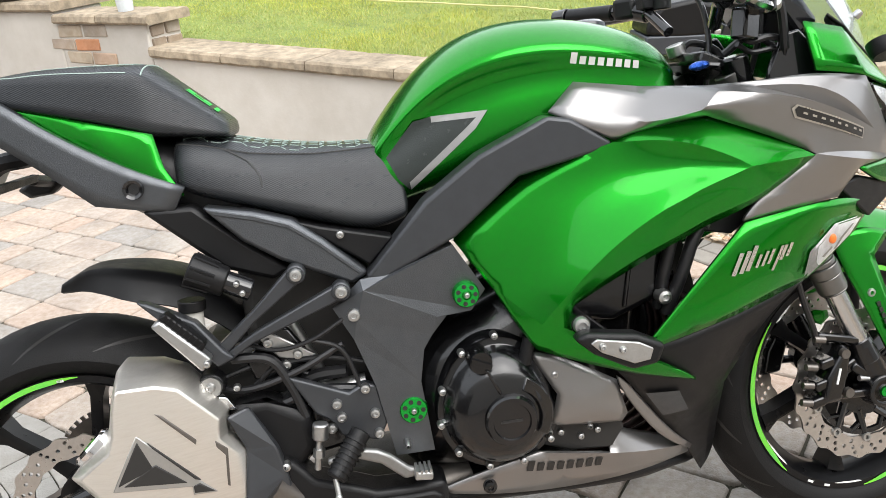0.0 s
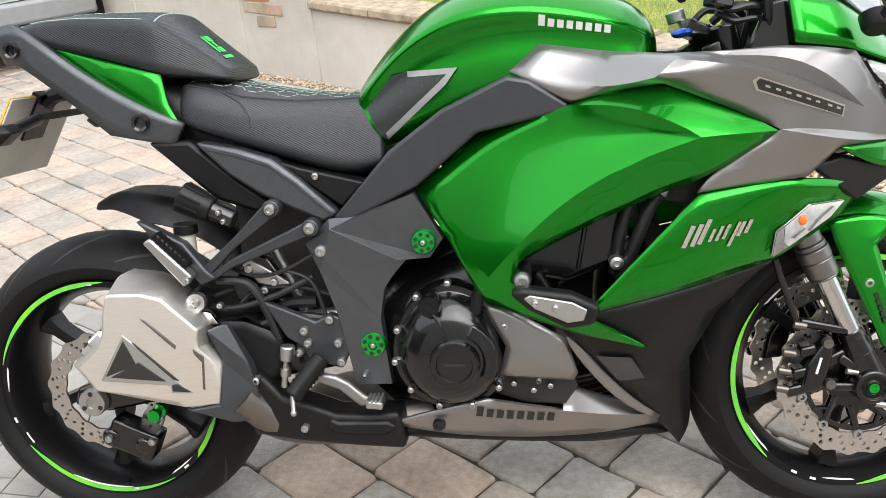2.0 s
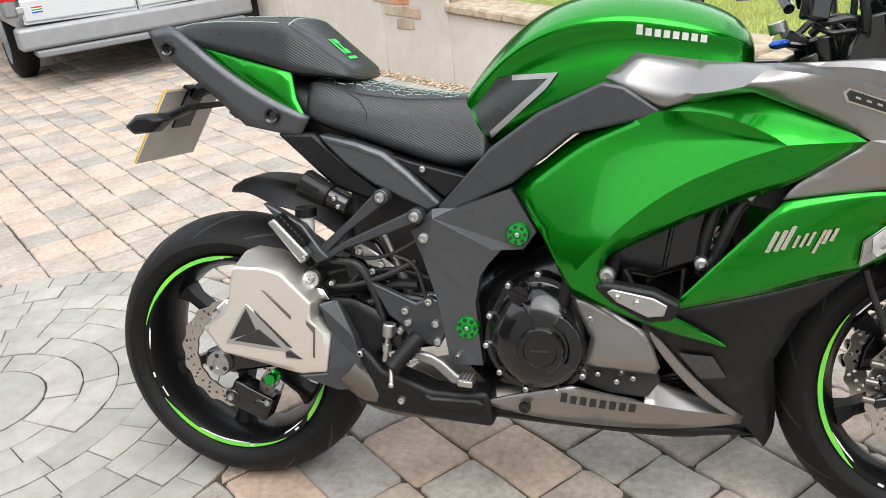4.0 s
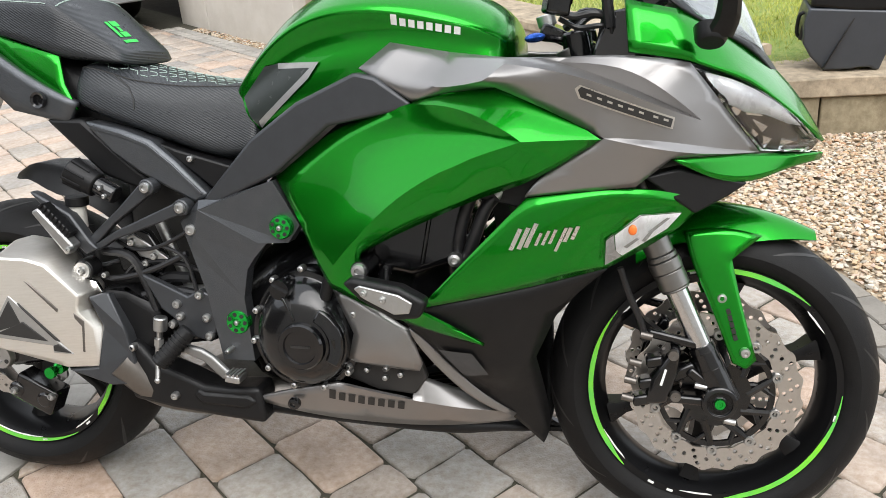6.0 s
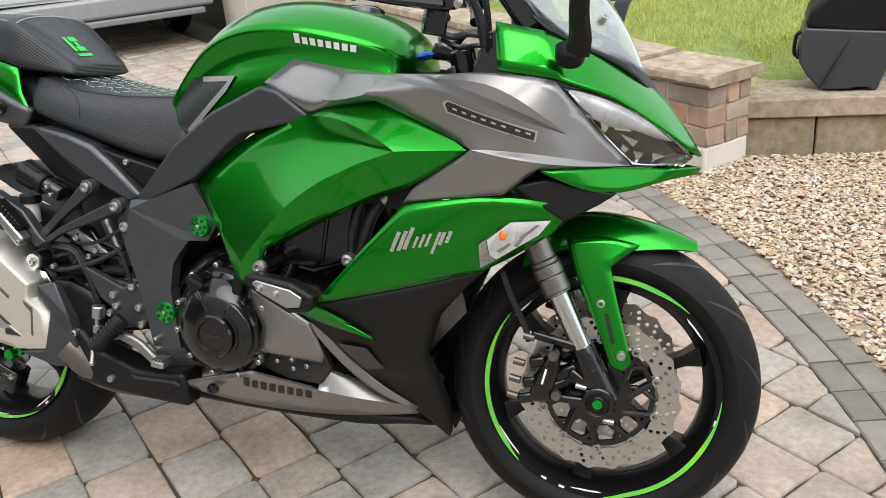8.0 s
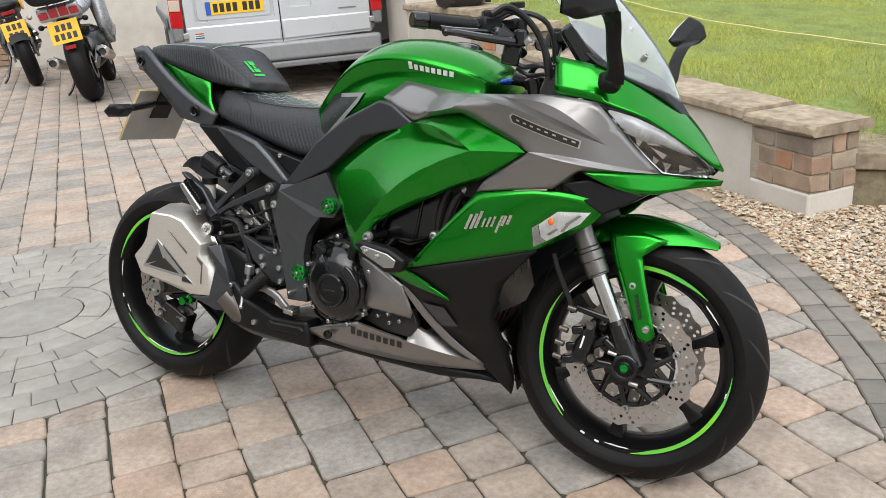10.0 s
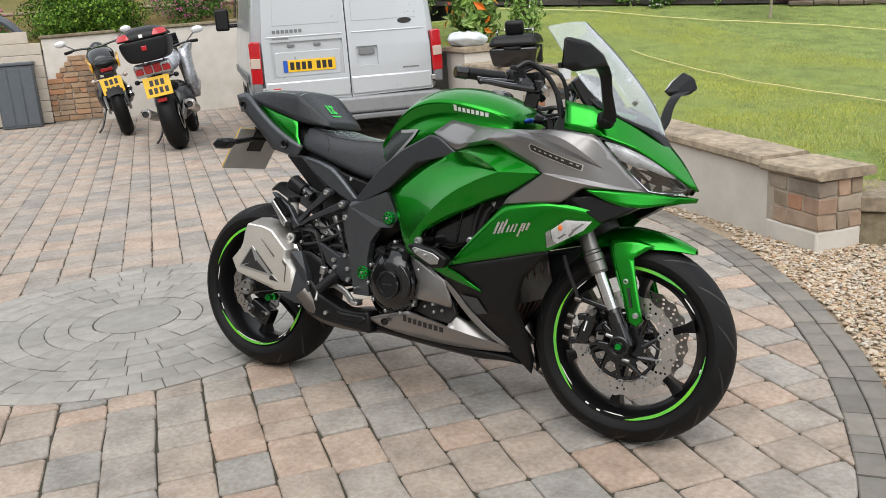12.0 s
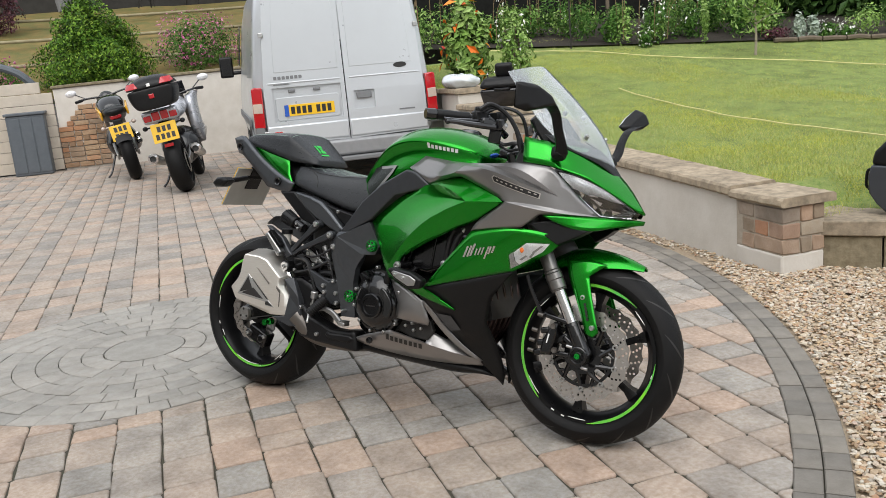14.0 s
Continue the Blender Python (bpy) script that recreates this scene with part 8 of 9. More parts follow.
        for y in (-1, 1):
            bm = B()
            for x, yy, zz in ((-0.222, 0.10, 0.050), (-0.206, 0.215, 0.048), (-0.140, 0.247, 0.058), (-0.185, 0.13, 0.112), (-0.120, 0.215, 0.110), (-0.19, 0.12, 0.05), (-0.12, 0.20, 0.06)):
                bm.verts.new((cx + x, yy * y, cz + zz))
            bmesh.ops.convex_hull(bm, input=bm.verts)
            part("reflector", bm, M["red_lens"], tb, "red corner lens", bevel=0.006)
        box_part("latch", (0.012, 0.05, 0.045), (cx - 0.212, 0, cz - 0.05), M["red_lens"], tb, (0, 0, 0), 0.008)
        box_part("maker_mark", (0.004, 0.035, 0.03), (cx - 0.214, 0, cz + 0.062), M["white_mark"], tb, (0, 0, 0), 0.004)
    return root


parked_bike(6.55, -2.80, -8, 9, M["bike_silver"], "silver touring motorcycle with a black top box parked on the drive", True, 1.08)
parked_bike(8.3, -3.38, 4, 10, M["bike_yellow"], "yellow and black naked motorcycle parked beside the back wall", False, 1.12)

# ---- back wall, gate, bin, bank and planting ----
M["gate"] = pmat("cream_painted_boards", (0.52, 0.46, 0.38), 0.7, scale=8, amount=0.4, bump=0.3, bump_scale=60)
M["bin"] = pmat("slate_grey_plastic", (0.1, 0.115, 0.13), 0.55, scale=12, amount=0.4, bump=0.1)
M["bank"] = pmat("dry_grass_bank", (0.085, 0.09, 0.02), 0.95, scale=3, amount=0.9, color2=(0.2, 0.13, 0.04), bump=0.8, bump_scale=60)
M["log"] = pmat("weathered_sleeper", (0.27, 0.235, 0.14), 0.9, scale=8, amount=0.6, bump=0.6)
M["leaf"] = pmat("shrub_leaf", (0.07, 0.17, 0.025), 0.5, spec=0.2, scale=3, amount=0.5, by="island", palette=[(0.018, 0.045, 0.006), (0.055, 0.118, 0.013), (0.12, 0.22, 0.026), (0.25, 0.36, 0.05)])
M["leaf_pale"] = pmat("pale_garden_leaf", (0.16, 0.26, 0.06), 0.5, spec=0.2, scale=3, amount=0.5, by="island", palette=[(0.09, 0.16, 0.04), (0.19, 0.30, 0.075), (0.29, 0.41, 0.12), (0.34, 0.44, 0.19)])
M["leaf_dark"] = pmat("hedge_leaf", (0.03, 0.07, 0.015), 0.55, spec=0.2, scale=3, amount=0.5, by="island", palette=[(0.014, 0.034, 0.009), (0.03, 0.068, 0.016), (0.05, 0.1, 0.024), (0.09, 0.15, 0.045)])
M["silver_leaf"] = pmat("silver_leaf", (0.36, 0.42, 0.36), 0.8, scale=3, amount=0.4, by="island", palette=[(0.26, 0.32, 0.26), (0.36, 0.42, 0.35), (0.46, 0.5, 0.44)])
M["dry_stem"] = pmat("dry_stem", (0.2, 0.14, 0.07), 0.85, scale=30, amount=0.4)
M["pale_bark"] = pmat("pale_young_bark", (0.3, 0.26, 0.19), 0.85, scale=30, amount=0.5)
# Near-black base colour holds the deep shade behind the far beds.
M["fence_shade"] = pmat("shade_dark_boards", (0.008, 0.0085, 0.007), 0.9, spec=0.2, scale=7, amount=0.5, bump=0.3)
M["leaf_mid"] = pmat("border_leaf", (0.06, 0.13, 0.025), 0.55, spec=0.2, scale=3, amount=0.5, by="island", palette=[(0.025, 0.06, 0.012), (0.05, 0.12, 0.022), (0.09, 0.18, 0.035), (0.14, 0.22, 0.06)])
M["petal_pink"] = pmat("pink_petal", (0.4, 0.1, 0.22), 0.6, scale=3, amount=0.4, by="island", palette=[(0.3, 0.06, 0.16), (0.45, 0.14, 0.27), (0.5, 0.22, 0.33)])
M["petal_orange"] = pmat("orange_petal", (0.8, 0.16, 0.02), 0.6, scale=3, amount=0.4, by="island", palette=[(0.75, 0.05, 0.02), (0.85, 0.2, 0.02), (0.85, 0.4, 0.03)])
M["petal_white"] = pmat("white_petal", (0.7, 0.7, 0.66), 0.6, scale=3, amount=0.3)
M["bark"] = pmat("grey_bark", (0.14, 0.11, 0.08), 0.9, scale=14, amount=0.7, bump=0.8)
M["purple"] = pmat("purple_leaf", (0.07, 0.02, 0.03), 0.6, scale=3, amount=0.4, by="island", palette=[(0.04, 0.012, 0.02), (0.09, 0.025, 0.04), (0.12, 0.05, 0.05)])
M["case"] = pmat("charcoal_case_shell", (0.02, 0.023, 0.027), 0.38, scale=12, amount=0.4, bump=0.1, coat=0.2)
M["hose"] = pmat("yellow_hose", (0.6, 0.55, 0.24), 0.5, scale=10, amount=0.3)
M["fence"] = pmat("dark_stained_fence", (0.024, 0.022, 0.018), 0.85, scale=7, amount=0.5, bump=0.3)
M["terracotta"] = pmat("grey_plant_pot", (0.2, 0.2, 0.2), 0.7, scale=12, amount=0.4)
M["bag"] = pmat("clear_plastic_bag", (0.6, 0.64, 0.66), 0.25, scale=10, amount=0.4, bump=0.6, bump_scale=30)

BACK_S = 10.6
bz = 0.10
wb_ = B()
plan_box(wb_, BACK_S, BACK_S + 0.22, -4.45, 3.0, -0.1, 1.30, 1.30)
# the wall's top climbs to the right
for v in wb_.verts:
    if v.co.z > 1:
        v.co.z += 0.02 * (sp_of(v.co.x, v.co.y)[1] + 4.45)
back_wall = tagged(part("wall_back", wb_, M["render_wall"], bevel=0.012), "tall cream rendered wall at the back of the drive", "wall", kind="structure")
cb = B()
plan_box(cb, BACK_S - 0.03, BACK_S + 0.25, -4.47, 3.02, 1.30, 1.345, 1.345)
for v in cb.verts:
    v.co.z += 0.02 * (sp_of(v.co.x, v.co.y)[1] + 4.45)
part("coping", cb, M["stone"], back_wall, bevel=0.01)
gt = thing("gate", Matrix.Identity(4), "arched cream boarded gate beside the back wall", "gate", kind="structure")
for k in range(8):
    z0 = 0.10 + 0.165 * k
    bm = B()
    top = min(z0 + 0.16, 1.42)
    plan_box(bm, BACK_S - 0.02, BACK_S + 0.04, -6.6, -4.47 - max(0, k - 6) * 0.15, z0, top)
    part("board", bm, M["gate"], gt, bevel=0.006)
bn = B()
plan_box(bn, BACK_S - 0.32, BACK_S - 0.04, -5.12, -4.6, 0.08, 0.96)
bn = tagged(part("storage_bin", bn, M["bin"], bevel=0.015), "slate grey plastic storage bin against the gate", "bin")
for k in range(3):
    bm = B()
    plan_box(bm, BACK_S - 0.33, BACK_S - 0.31, -5.09 + 0.165 * k, -4.94 + 0.165 * k, 0.12, 0.92)
    part("panel", bm, M["bin"], bn, bevel=0.006)
bm = B()
plan_box(bm, BACK_S - 0.34, BACK_S - 0.02, -5.14, -4.58, 0.96, 1.0)
part("lid", bm, M["bin"], bn, bevel=0.01)


def bank_pt(u, v):
    s, p = BACK_S + 0.22 + 9.5 * u, -14 + 17 * v
    q = plan(s, p)
    q.z = 1.16 + 0.02 * (p + 4.45) * (1 - u) + 2.0 * u ** 0.8 + 0.04 * noise.noise(q * 0.8)
    return q


sheet("bank", bank_pt, 26, 26, M["bank"], "terraced bank of dry grass behind the back wall", "bank")
for i, (s, z) in enumerate(((12.3, 1.70), (14.4, 2.20), (17.0, 2.74))):
    bm = B()
    tube(bm, [plan(s, -12, z), plan(s - 0.1, -7, z + 0.02), plan(s, -3, z), plan(s, 2, z + 0.03)], 0.03, 8)
    tagged(part("terrace_edging", bm, M["log"]), "weathered timber edging along a terrace of the bank", "edging", kind="structure")
fn = B()
plan_box(fn, 20.2, 20.3, -16, 3.5, 2.6, 5.6)
tagged(part("fence_back", fn, M["fence"]), "dark stained timber fence above the bank", "fence", kind="structure")


def leaves(name, centre, rx, ry, rz, count, size, mats, seed, hollow=0.45, cone=0.0, parent=None):
    """Leaf clumps over and inside an uneven crown; one mesh of small bent leaves."""
    rng = random.Random(seed)
    vs, fs = [], []
    off = Vector((seed * 1.7, seed * 0.3, 0))
    made = 0
    while made < count:
        d = Vector((rng.gauss(0, 1), rng.gauss(0, 1), rng.gauss(0, 1))).normalized()
        lump = 0.72 + 0.42 * noise.noise(d * 1.9 + off) + 0.18 * noise.noise(d * 5.0 + off)
        r = lump * (hollow + (1 - hollow) * rng.random() ** 0.45)
        w = 1 - cone * (d.z * r + 0.1)
        c = Vector((d.x * rx * r * w, d.y * ry * r * w, d.z * rz * r))
        n = (d + Vector((rng.gauss(0, 0.5), rng.gauss(0, 0.5), rng.gauss(0.25, 0.5)))).normalized()
        t = n.orthogonal().normalized()
        t = (Matrix.Rotation(rng.random() * 6.28, 3, n) @ t)
        b = n.cross(t)
        l = size * rng.uniform(0.6, 1.3)
        q = Vector(centre) + c
        i = len(vs)
        vs += [q - t * l * 0.5, q + b * l * 0.24 + n * l * 0.08, q + t * l * 0.5 - n * l * 0.06, q - b * l * 0.24 + n * l * 0.08]
        fs += [(i, i + 1, i + 2), (i, i + 2, i + 3)]
        made += 1
    me = bpy.data.meshes.new(name)
    me.from_pydata([tuple(v) for v in vs], [], fs)
    me.materials.append(mats)
    ob = new(name, me)
    if parent:
        ob.parent = parent
    return ob


def shrub(name, at, rx, ry, rz, count, size, mat, seed, label, category="shrub", flowers=None, fcount=0, fsize=0.03, cone=0.0):
    root = thing(name, Matrix.Translation(at), label, category)
    st = B()
    rng = random.Random(seed)
    for k in range(5):
        a = 6.28 * k / 5
        tube(st, [(0.03 * math.cos(a), 0.03 * math.sin(a), -rz * 0.9), (rx * 0.25 * math.cos(a), ry * 0.25 * math.sin(a), -rz * 0.2), (rx * 0.5 * math.cos(a + 0.4), ry * 0.5 * math.sin(a + 0.4), rz * 0.35)], 0.02, 6, r2=0.006)
    part("stem", st, M["bark"], root)
    leaves("crown", (0, 0, 0), rx, ry, rz, count, size, mat, seed, cone=cone, parent=root)
    if flowers:
        leaves("blossom", (0, 0, rz * 0.1), rx * 1.06, ry * 1.06, rz * 1.06, fcount, fsize, flowers, seed + 1, hollow=0.88, parent=root)
    return root


shrub("shrub", plan(11.35, -3.80, 1.84), 0.95, 1.02, 1.08, 26000, 0.056, M["leaf"], 3, "dense bright green rounded shrub above the back wall", cone=0.42)
shrub("flowering_shrub", plan(11.6, -2.2, 1.78), 0.75, 0.95, 0.62, 4500, 0.05, M["leaf_mid"], 7, "loose shrub with pink flower heads above the back wall", "shrub", M["petal_pink"], 900, 0.05)
shrub("flowering_shrub", plan(11.7, -5.3, 1.40), 0.5, 0.5, 0.5, 1600, 0.05, M["leaf_mid"], 9, "pink flowering shrub beside the gate", "shrub", M["petal_pink"], 500, 0.06)
shrub("purple_shrub", plan(16.5, -6.0, 3.1), 0.9, 0.9, 0.9, 2500, 0.09, M["purple"], 11, "dark purple-leaved shrub on the bank")
arch = B()
tube(arch, [plan(10.9, -6.6, 1.55), plan(10.9, -5.6, 1.75), plan(10.9, -5.0, 1.62), plan(10.9, -4.7, 1.35)], 0.06, 8)
tagged(part("bin_lid_arch", arch, M["bin"]), "dark curved rail above the gate", "rail")
pot = B()
lathe(pot, [(0.0005, 0), (0.16, 0), (0.2, 0.3), (0.22, 0.3), (0.22, 0.34), (0.18, 0.34), (0.17, 0.28), (0.0005, 0.28)], (0, 0, 0), 20)
at = plan(17.6, -4.6, 2.95)
tagged(part("plant_pot", pot, M["terracotta"], xf=Matrix.Translation(at) @ pose(0, 0, 0, 90, 0, 0)), "grey plant pot at the top of the bank", "pot")
for k, p in enumerate((-2.9, -1.9)):
    root = thing("garden_chair", Matrix.Translation(plan(17.8, p, 2.95)) @ pose(0, 0, 0, 0, 0, 200 + 60 * k), "pale rattan garden chair at the top of the bank", "chair", "garden chairs")
    bm = B()
    lathe(bm, [(0.0005, 0.0), (0.25, 0.02), (0.33, 0.15), (0.36, 0.42), (0.33, 0.42), (0.30, 0.16), (0.0005, 0.08)], (0, 0, 0), 18, 0, 300)
    part("seat", bm, M["gate"], root, xf=pose(0, 0, 0.30, 90, 0, 0))
    for a in range(4):
        b_ = B()
        cyl(b_, (0.2 * math.cos(a * 1.57), 0.2 * math.sin(a * 1.57), 0), (0.16 * math.cos(a * 1.57), 0.16 * math.sin(a * 1.57), 0.33), 0.015, seg=8)
        part("leg", b_, M["fence"], root)

# flower pot and bag beside the van
shrub("flower_clump", plan(6.1, 0.55, 1.35), 0.34, 0.34, 0.75, 1500, 0.11, M["leaf_pale"], 21, "tall leafy flowers in red and orange by the stepped wall", "flowers", M["petal_orange"], 46, 0.14)
shrub("herb_clump", plan(5.6, 0.95, 1.3), 0.24, 0.24, 0.65, 1500, 0.06, M["leaf_pale"], 23, "grey-green leafy herb clump by the stepped wall", "plant", M["petal_white"], 40, 0.05)
bg = B()
ball(bg, (0, 0, 0.07), 0.17, 1.3, 1.0, 0.45, 28, 18)
grid_rough(bg, 0.03, 9, 4)
grid_rough(bg, 0.014, 27, 8)
tagged(part("plastic_bag", bg, M["bag"], xf=Matrix.Translation(plan(5.15, 0.1, 0.93))), "crumpled translucent plastic bag on the stepped wall", "bag")

# far beds: soil, dark hedge, clumps of flowers, a young tree
VIEW = Vector((-0.56, 0.83, 0))
ACROSS = Vector((0.83, 0.56, 0))
BED0 = Vector((1.82, -2.38, 0)) + VIEW * 12.5


def bed(u, d, z=None):
    q = BED0 + ACROSS * u + VIEW * d
    q.z = lawn_z(*sp_of(q.x, q.y)) if z is None else z
    return q


sheet("flower_bed", lambda u, v: bed(-1.6 + 16 * u, 0.15 + 4.5 * v) + Vector((0, 0, 0.03)), 22, 4, M["soil"], "dark soil of the far flower beds", "flower bed")
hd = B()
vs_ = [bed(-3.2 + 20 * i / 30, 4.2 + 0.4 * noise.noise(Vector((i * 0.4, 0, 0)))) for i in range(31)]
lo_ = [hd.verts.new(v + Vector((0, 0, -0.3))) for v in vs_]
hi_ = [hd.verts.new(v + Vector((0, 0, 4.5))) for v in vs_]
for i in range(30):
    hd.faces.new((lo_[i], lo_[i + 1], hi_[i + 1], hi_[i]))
tagged(part("fence_far", hd, M["fence_shade"]), "boundary fence behind the far beds with deep shade put into its colour", "fence", kind="structure").modifiers.new("solid", "SOLIDIFY").thickness = 0.05
rng = random.Random(5)
for k in range(9):
    q = bed(5.3 + 0.95 * k, 2.3 + rng.uniform(-0.3, 0.3))
    root = thing("hedge_shrub", Matrix.Translation(q + Vector((0, 0, 0.85))), "tall dark green shrub with long pointed leaves behind the far bed", "shrub", "far hedge")
    leaves("crown", (0, 0, 0), 0.95, 0.8, rng.uniform(1.2, 1.6), 2600, 0.19, M["leaf_dark"], 40 + k, parent=root)
    st = B()
    cyl(st, (0, 0, -0.85), (0, 0, 0.2), 0.06, 0.03, seg=8)
    part("trunk", st, M["bark"], root)
# uneven clumps in front of the dark boundary, with gaps between them
for k in range(54):
    u = -1.9 + 0.135 * k + rng.uniform(-0.1, 0.1)
    q = bed(u, rng.uniform(0.15, 1.8))
    h = (0.17 + 0.26 * (0.5 + noise.noise(Vector((u * 1.3, 4.0, 0)))) + rng.uniform(0, 0.16))
    root = thing("bed_shrub", Matrix.Translation(q + Vector((0, 0, h * 0.7))), "leafy green clump in the far bed", "shrub", "far bed clumps")
    leaves("crown", (0, 0, 0), rng.uniform(0.2, 0.38), 0.26, h, 300, 0.062, M["leaf_mid"] if k % 3 else M["leaf_pale"], 140 + k, hollow=0.2, parent=root)
    if k % 3 == 0:
        for j in range(4):
            st = B()
            a = rng.uniform(-0.2, 0.2)
            tube(st, [(a, 0.1 * j - 0.15, -h * 0.5), (a * 1.3, 0.1 * j - 0.15, h), (a * 2.2, 0.1 * j - 0.15, h * 1.7)], 0.006, 5, n=3, r2=0.003)
            part("stem", st, M["dry_stem"], root, "dry brown stem")
for k, (u, d, r, h, n_) in enumerate(((1.25, 0.5, 0.22, 0.5, 26), (2.2, 0.9, 0.2, 0.62, 18), (3.15, 0.0, 0.14, 0.22, 34), (3.36, 0.25, 0.26, 0.46, 60), (3.62, 0.45, 0.28, 0.55, 50), (3.95, 0.5, 0.2, 0.42, 20), (5.85, 0.15, 0.22, 0.2, 60), (6.1, 0.12, 0.2, 0.17, 44))):
    root = thing("border_plant", Matrix.Translation(bed(u, d) + Vector((0, 0, h * 0.6))), "leafy border plant with small white flowers", "plant", "far border plants")
    leaves("foliage", (0, 0, 0), r, r, h, 320, 0.06, M["leaf_mid"], 80 + k, hollow=0.15, parent=root)
    leaves("blossom", (0, 0, h * 0.3), r * 1.15, r * 1.1, h * 1.1, n_, 0.05, M["petal_white"], 220 + k, hollow=0.75, parent=root)
for k, (u, d, r, h, mat, label) in enumerate(((4.04, 0.1, 0.09, 0.48, "leaf_pale", "slim upright pale green plant in the far bed"), (4.55, 0.9, 0.5, 0.52, "leaf_mid", "rounded olive green bush in the far bed"),
                                             (5.1, 0.15, 0.28, 0.14, "purple", "low dark purple plant beside the edging"), (5.40, 0.1, 0.10, 0.26, "silver_leaf", "silvery woolly-leaved plant beside the edging"),
                                             (5.60, 0.1, 0.10, 0.26, "silver_leaf", "silvery woolly-leaved plant beside the edging"), (6.45, 0.25, 0.32, 0.3, "leaf_pale", "yellow-green arching clump beside the edging"),
                                             (7.0, 0.4, 0.35, 0.35, "leaf_mid", "green clump at the end of the far bed"))):
    root = thing("border_plant", Matrix.Translation(bed(u, d) + Vector((0, 0, h * 0.8))), label, "plant", "far border plants")
    leaves("foliage", (0, 0, 0), r, r, h, int(240 + 1200 * r * h / 0.1 * 0.2), 0.09 if mat == "silver_leaf" else 0.055, M[mat], 300 + k, hollow=0.2, parent=root)
ed_ = B()
for i in range(24):
    a, b = bed(5.0 + 0.35 * i, 0.0), bed(5.33 + 0.35 * i, 0.0)
    tube(ed_, [a + Vector((0, 0, 0.045)), (a + b) / 2 + Vector((0, 0, 0.05 + 0.012 * (i % 2))), b + Vector((0, 0, 0.045))], 0.035, 6, n=2)
tagged(part("bed_edging", ed_, M["bark"]), "rough dark timber edging of the far bed", "edging", kind="structure")
q = bed(4.39, -0.9)
tree = thing("young_tree", Matrix.Translation(q), "young tree with a slim pale trunk on the lawn", "tree")
st = B()
tube(st, [(0, 0, -0.05), (0.01, 0, 0.3), (-0.02, 0.02, 0.9), (0.0, 0, 1.7)], 0.02, 8, r2=0.008)
part("trunk", st, M["pale_bark"], tree)
for k in range(9):
    st = B()
    a = k * 2.4
    tube(st, [(0, 0, 0.40 + 0.13 * k), (0.18 * math.cos(a), 0.18 * math.sin(a), 0.50 + 0.13 * k), (0.42 * math.cos(a), 0.42 * math.sin(a), 0.52 + 0.14 * k)], 0.009, 6, r2=0.003)
    part("limb", st, M["pale_bark"], tree)
leaves("crown", (0, 0, 0.95), 0.62, 0.62, 0.85, 900, 0.085, M["leaf_pale"], 31, hollow=0.1, parent=tree)
# birdhouse on its post and a bird feeder pole
bh = thing("birdhouse", Matrix.Translation(bed(2.8, 0.8)), "small brown birdhouse on a post in the far bed", "birdhouse")
b_ = B()
cyl(b_, (0, 0, -0.1), (0, 0, 1.05), 0.03, seg=8)
part("post", b_, M["bark"], bh)
b_ = B()
prism(b_, [(-0.1, 1.05), (0.1, 1.05), (0.1, 1.22), (0, 1.32), (-0.1, 1.22)], -0.08, 0.08)
part("house", b_, pmat("red_brown_timber", (0.22, 0.1, 0.06), 0.8, scale=20, amount=0.4), bh)
fd = thing("bird_feeder", Matrix.Translation(bed(2.1, 0.1)), "thin metal bird feeder pole with curled hooks", "bird feeder")
b_ = B()
cyl(b_, (0, 0, -0.1), (0, 0, 1.35), 0.012, seg=8)
part("pole", b_, M["fence"], fd)
for a in (0, 1.57, 3.14, 4.71):
    b_ = B()
    tube(b_, [(0, 0, 1.3), (0.15 * math.cos(a), 0.15 * math.sin(a), 1.42), (0.3 * math.cos(a), 0.3 * math.sin(a), 1.35), (0.3 * math.cos(a), 0.3 * math.sin(a), 1.25)], 0.008, 6)
    part("hook", b_, M["fence"], fd)


# hoses on the lawn
def hose_line(way):
    bm = B()
    pts = []
    for q in smooth_pts([plan(s_, p_) for s_, p_ in way], 5):
        q.z = lawn_z(*sp_of(q.x, q.y)) + 0.035 + 0.01 * noise.noise(q * 3)
        pts.append(q + Vector((noise.noise(q * 1.7), noise.noise(q * 1.7 + Vector((9, 0, 0))), 0)) * 0.06)
    tube(bm, pts, 0.0065, 6, n=2)
    tagged(part("garden_hose", bm, M["hose"]), "pale yellow hose lying across the lawn", "hose")


hose_line([(8.4, 1.2), (7.93, 1.76), (7.35, 2.79), (6.41, 3.63), (5.46, 4.64), (4.56, 5.25), (3.4, 6.2)])
hose_line([(4.87, 1.81), (3.82, 1.78), (2.83, 1.76), (2.17, 1.88), (1.64, 1.95), (1.27, 1.95), (0.91, 1.9), (-0.6, 1.7)])

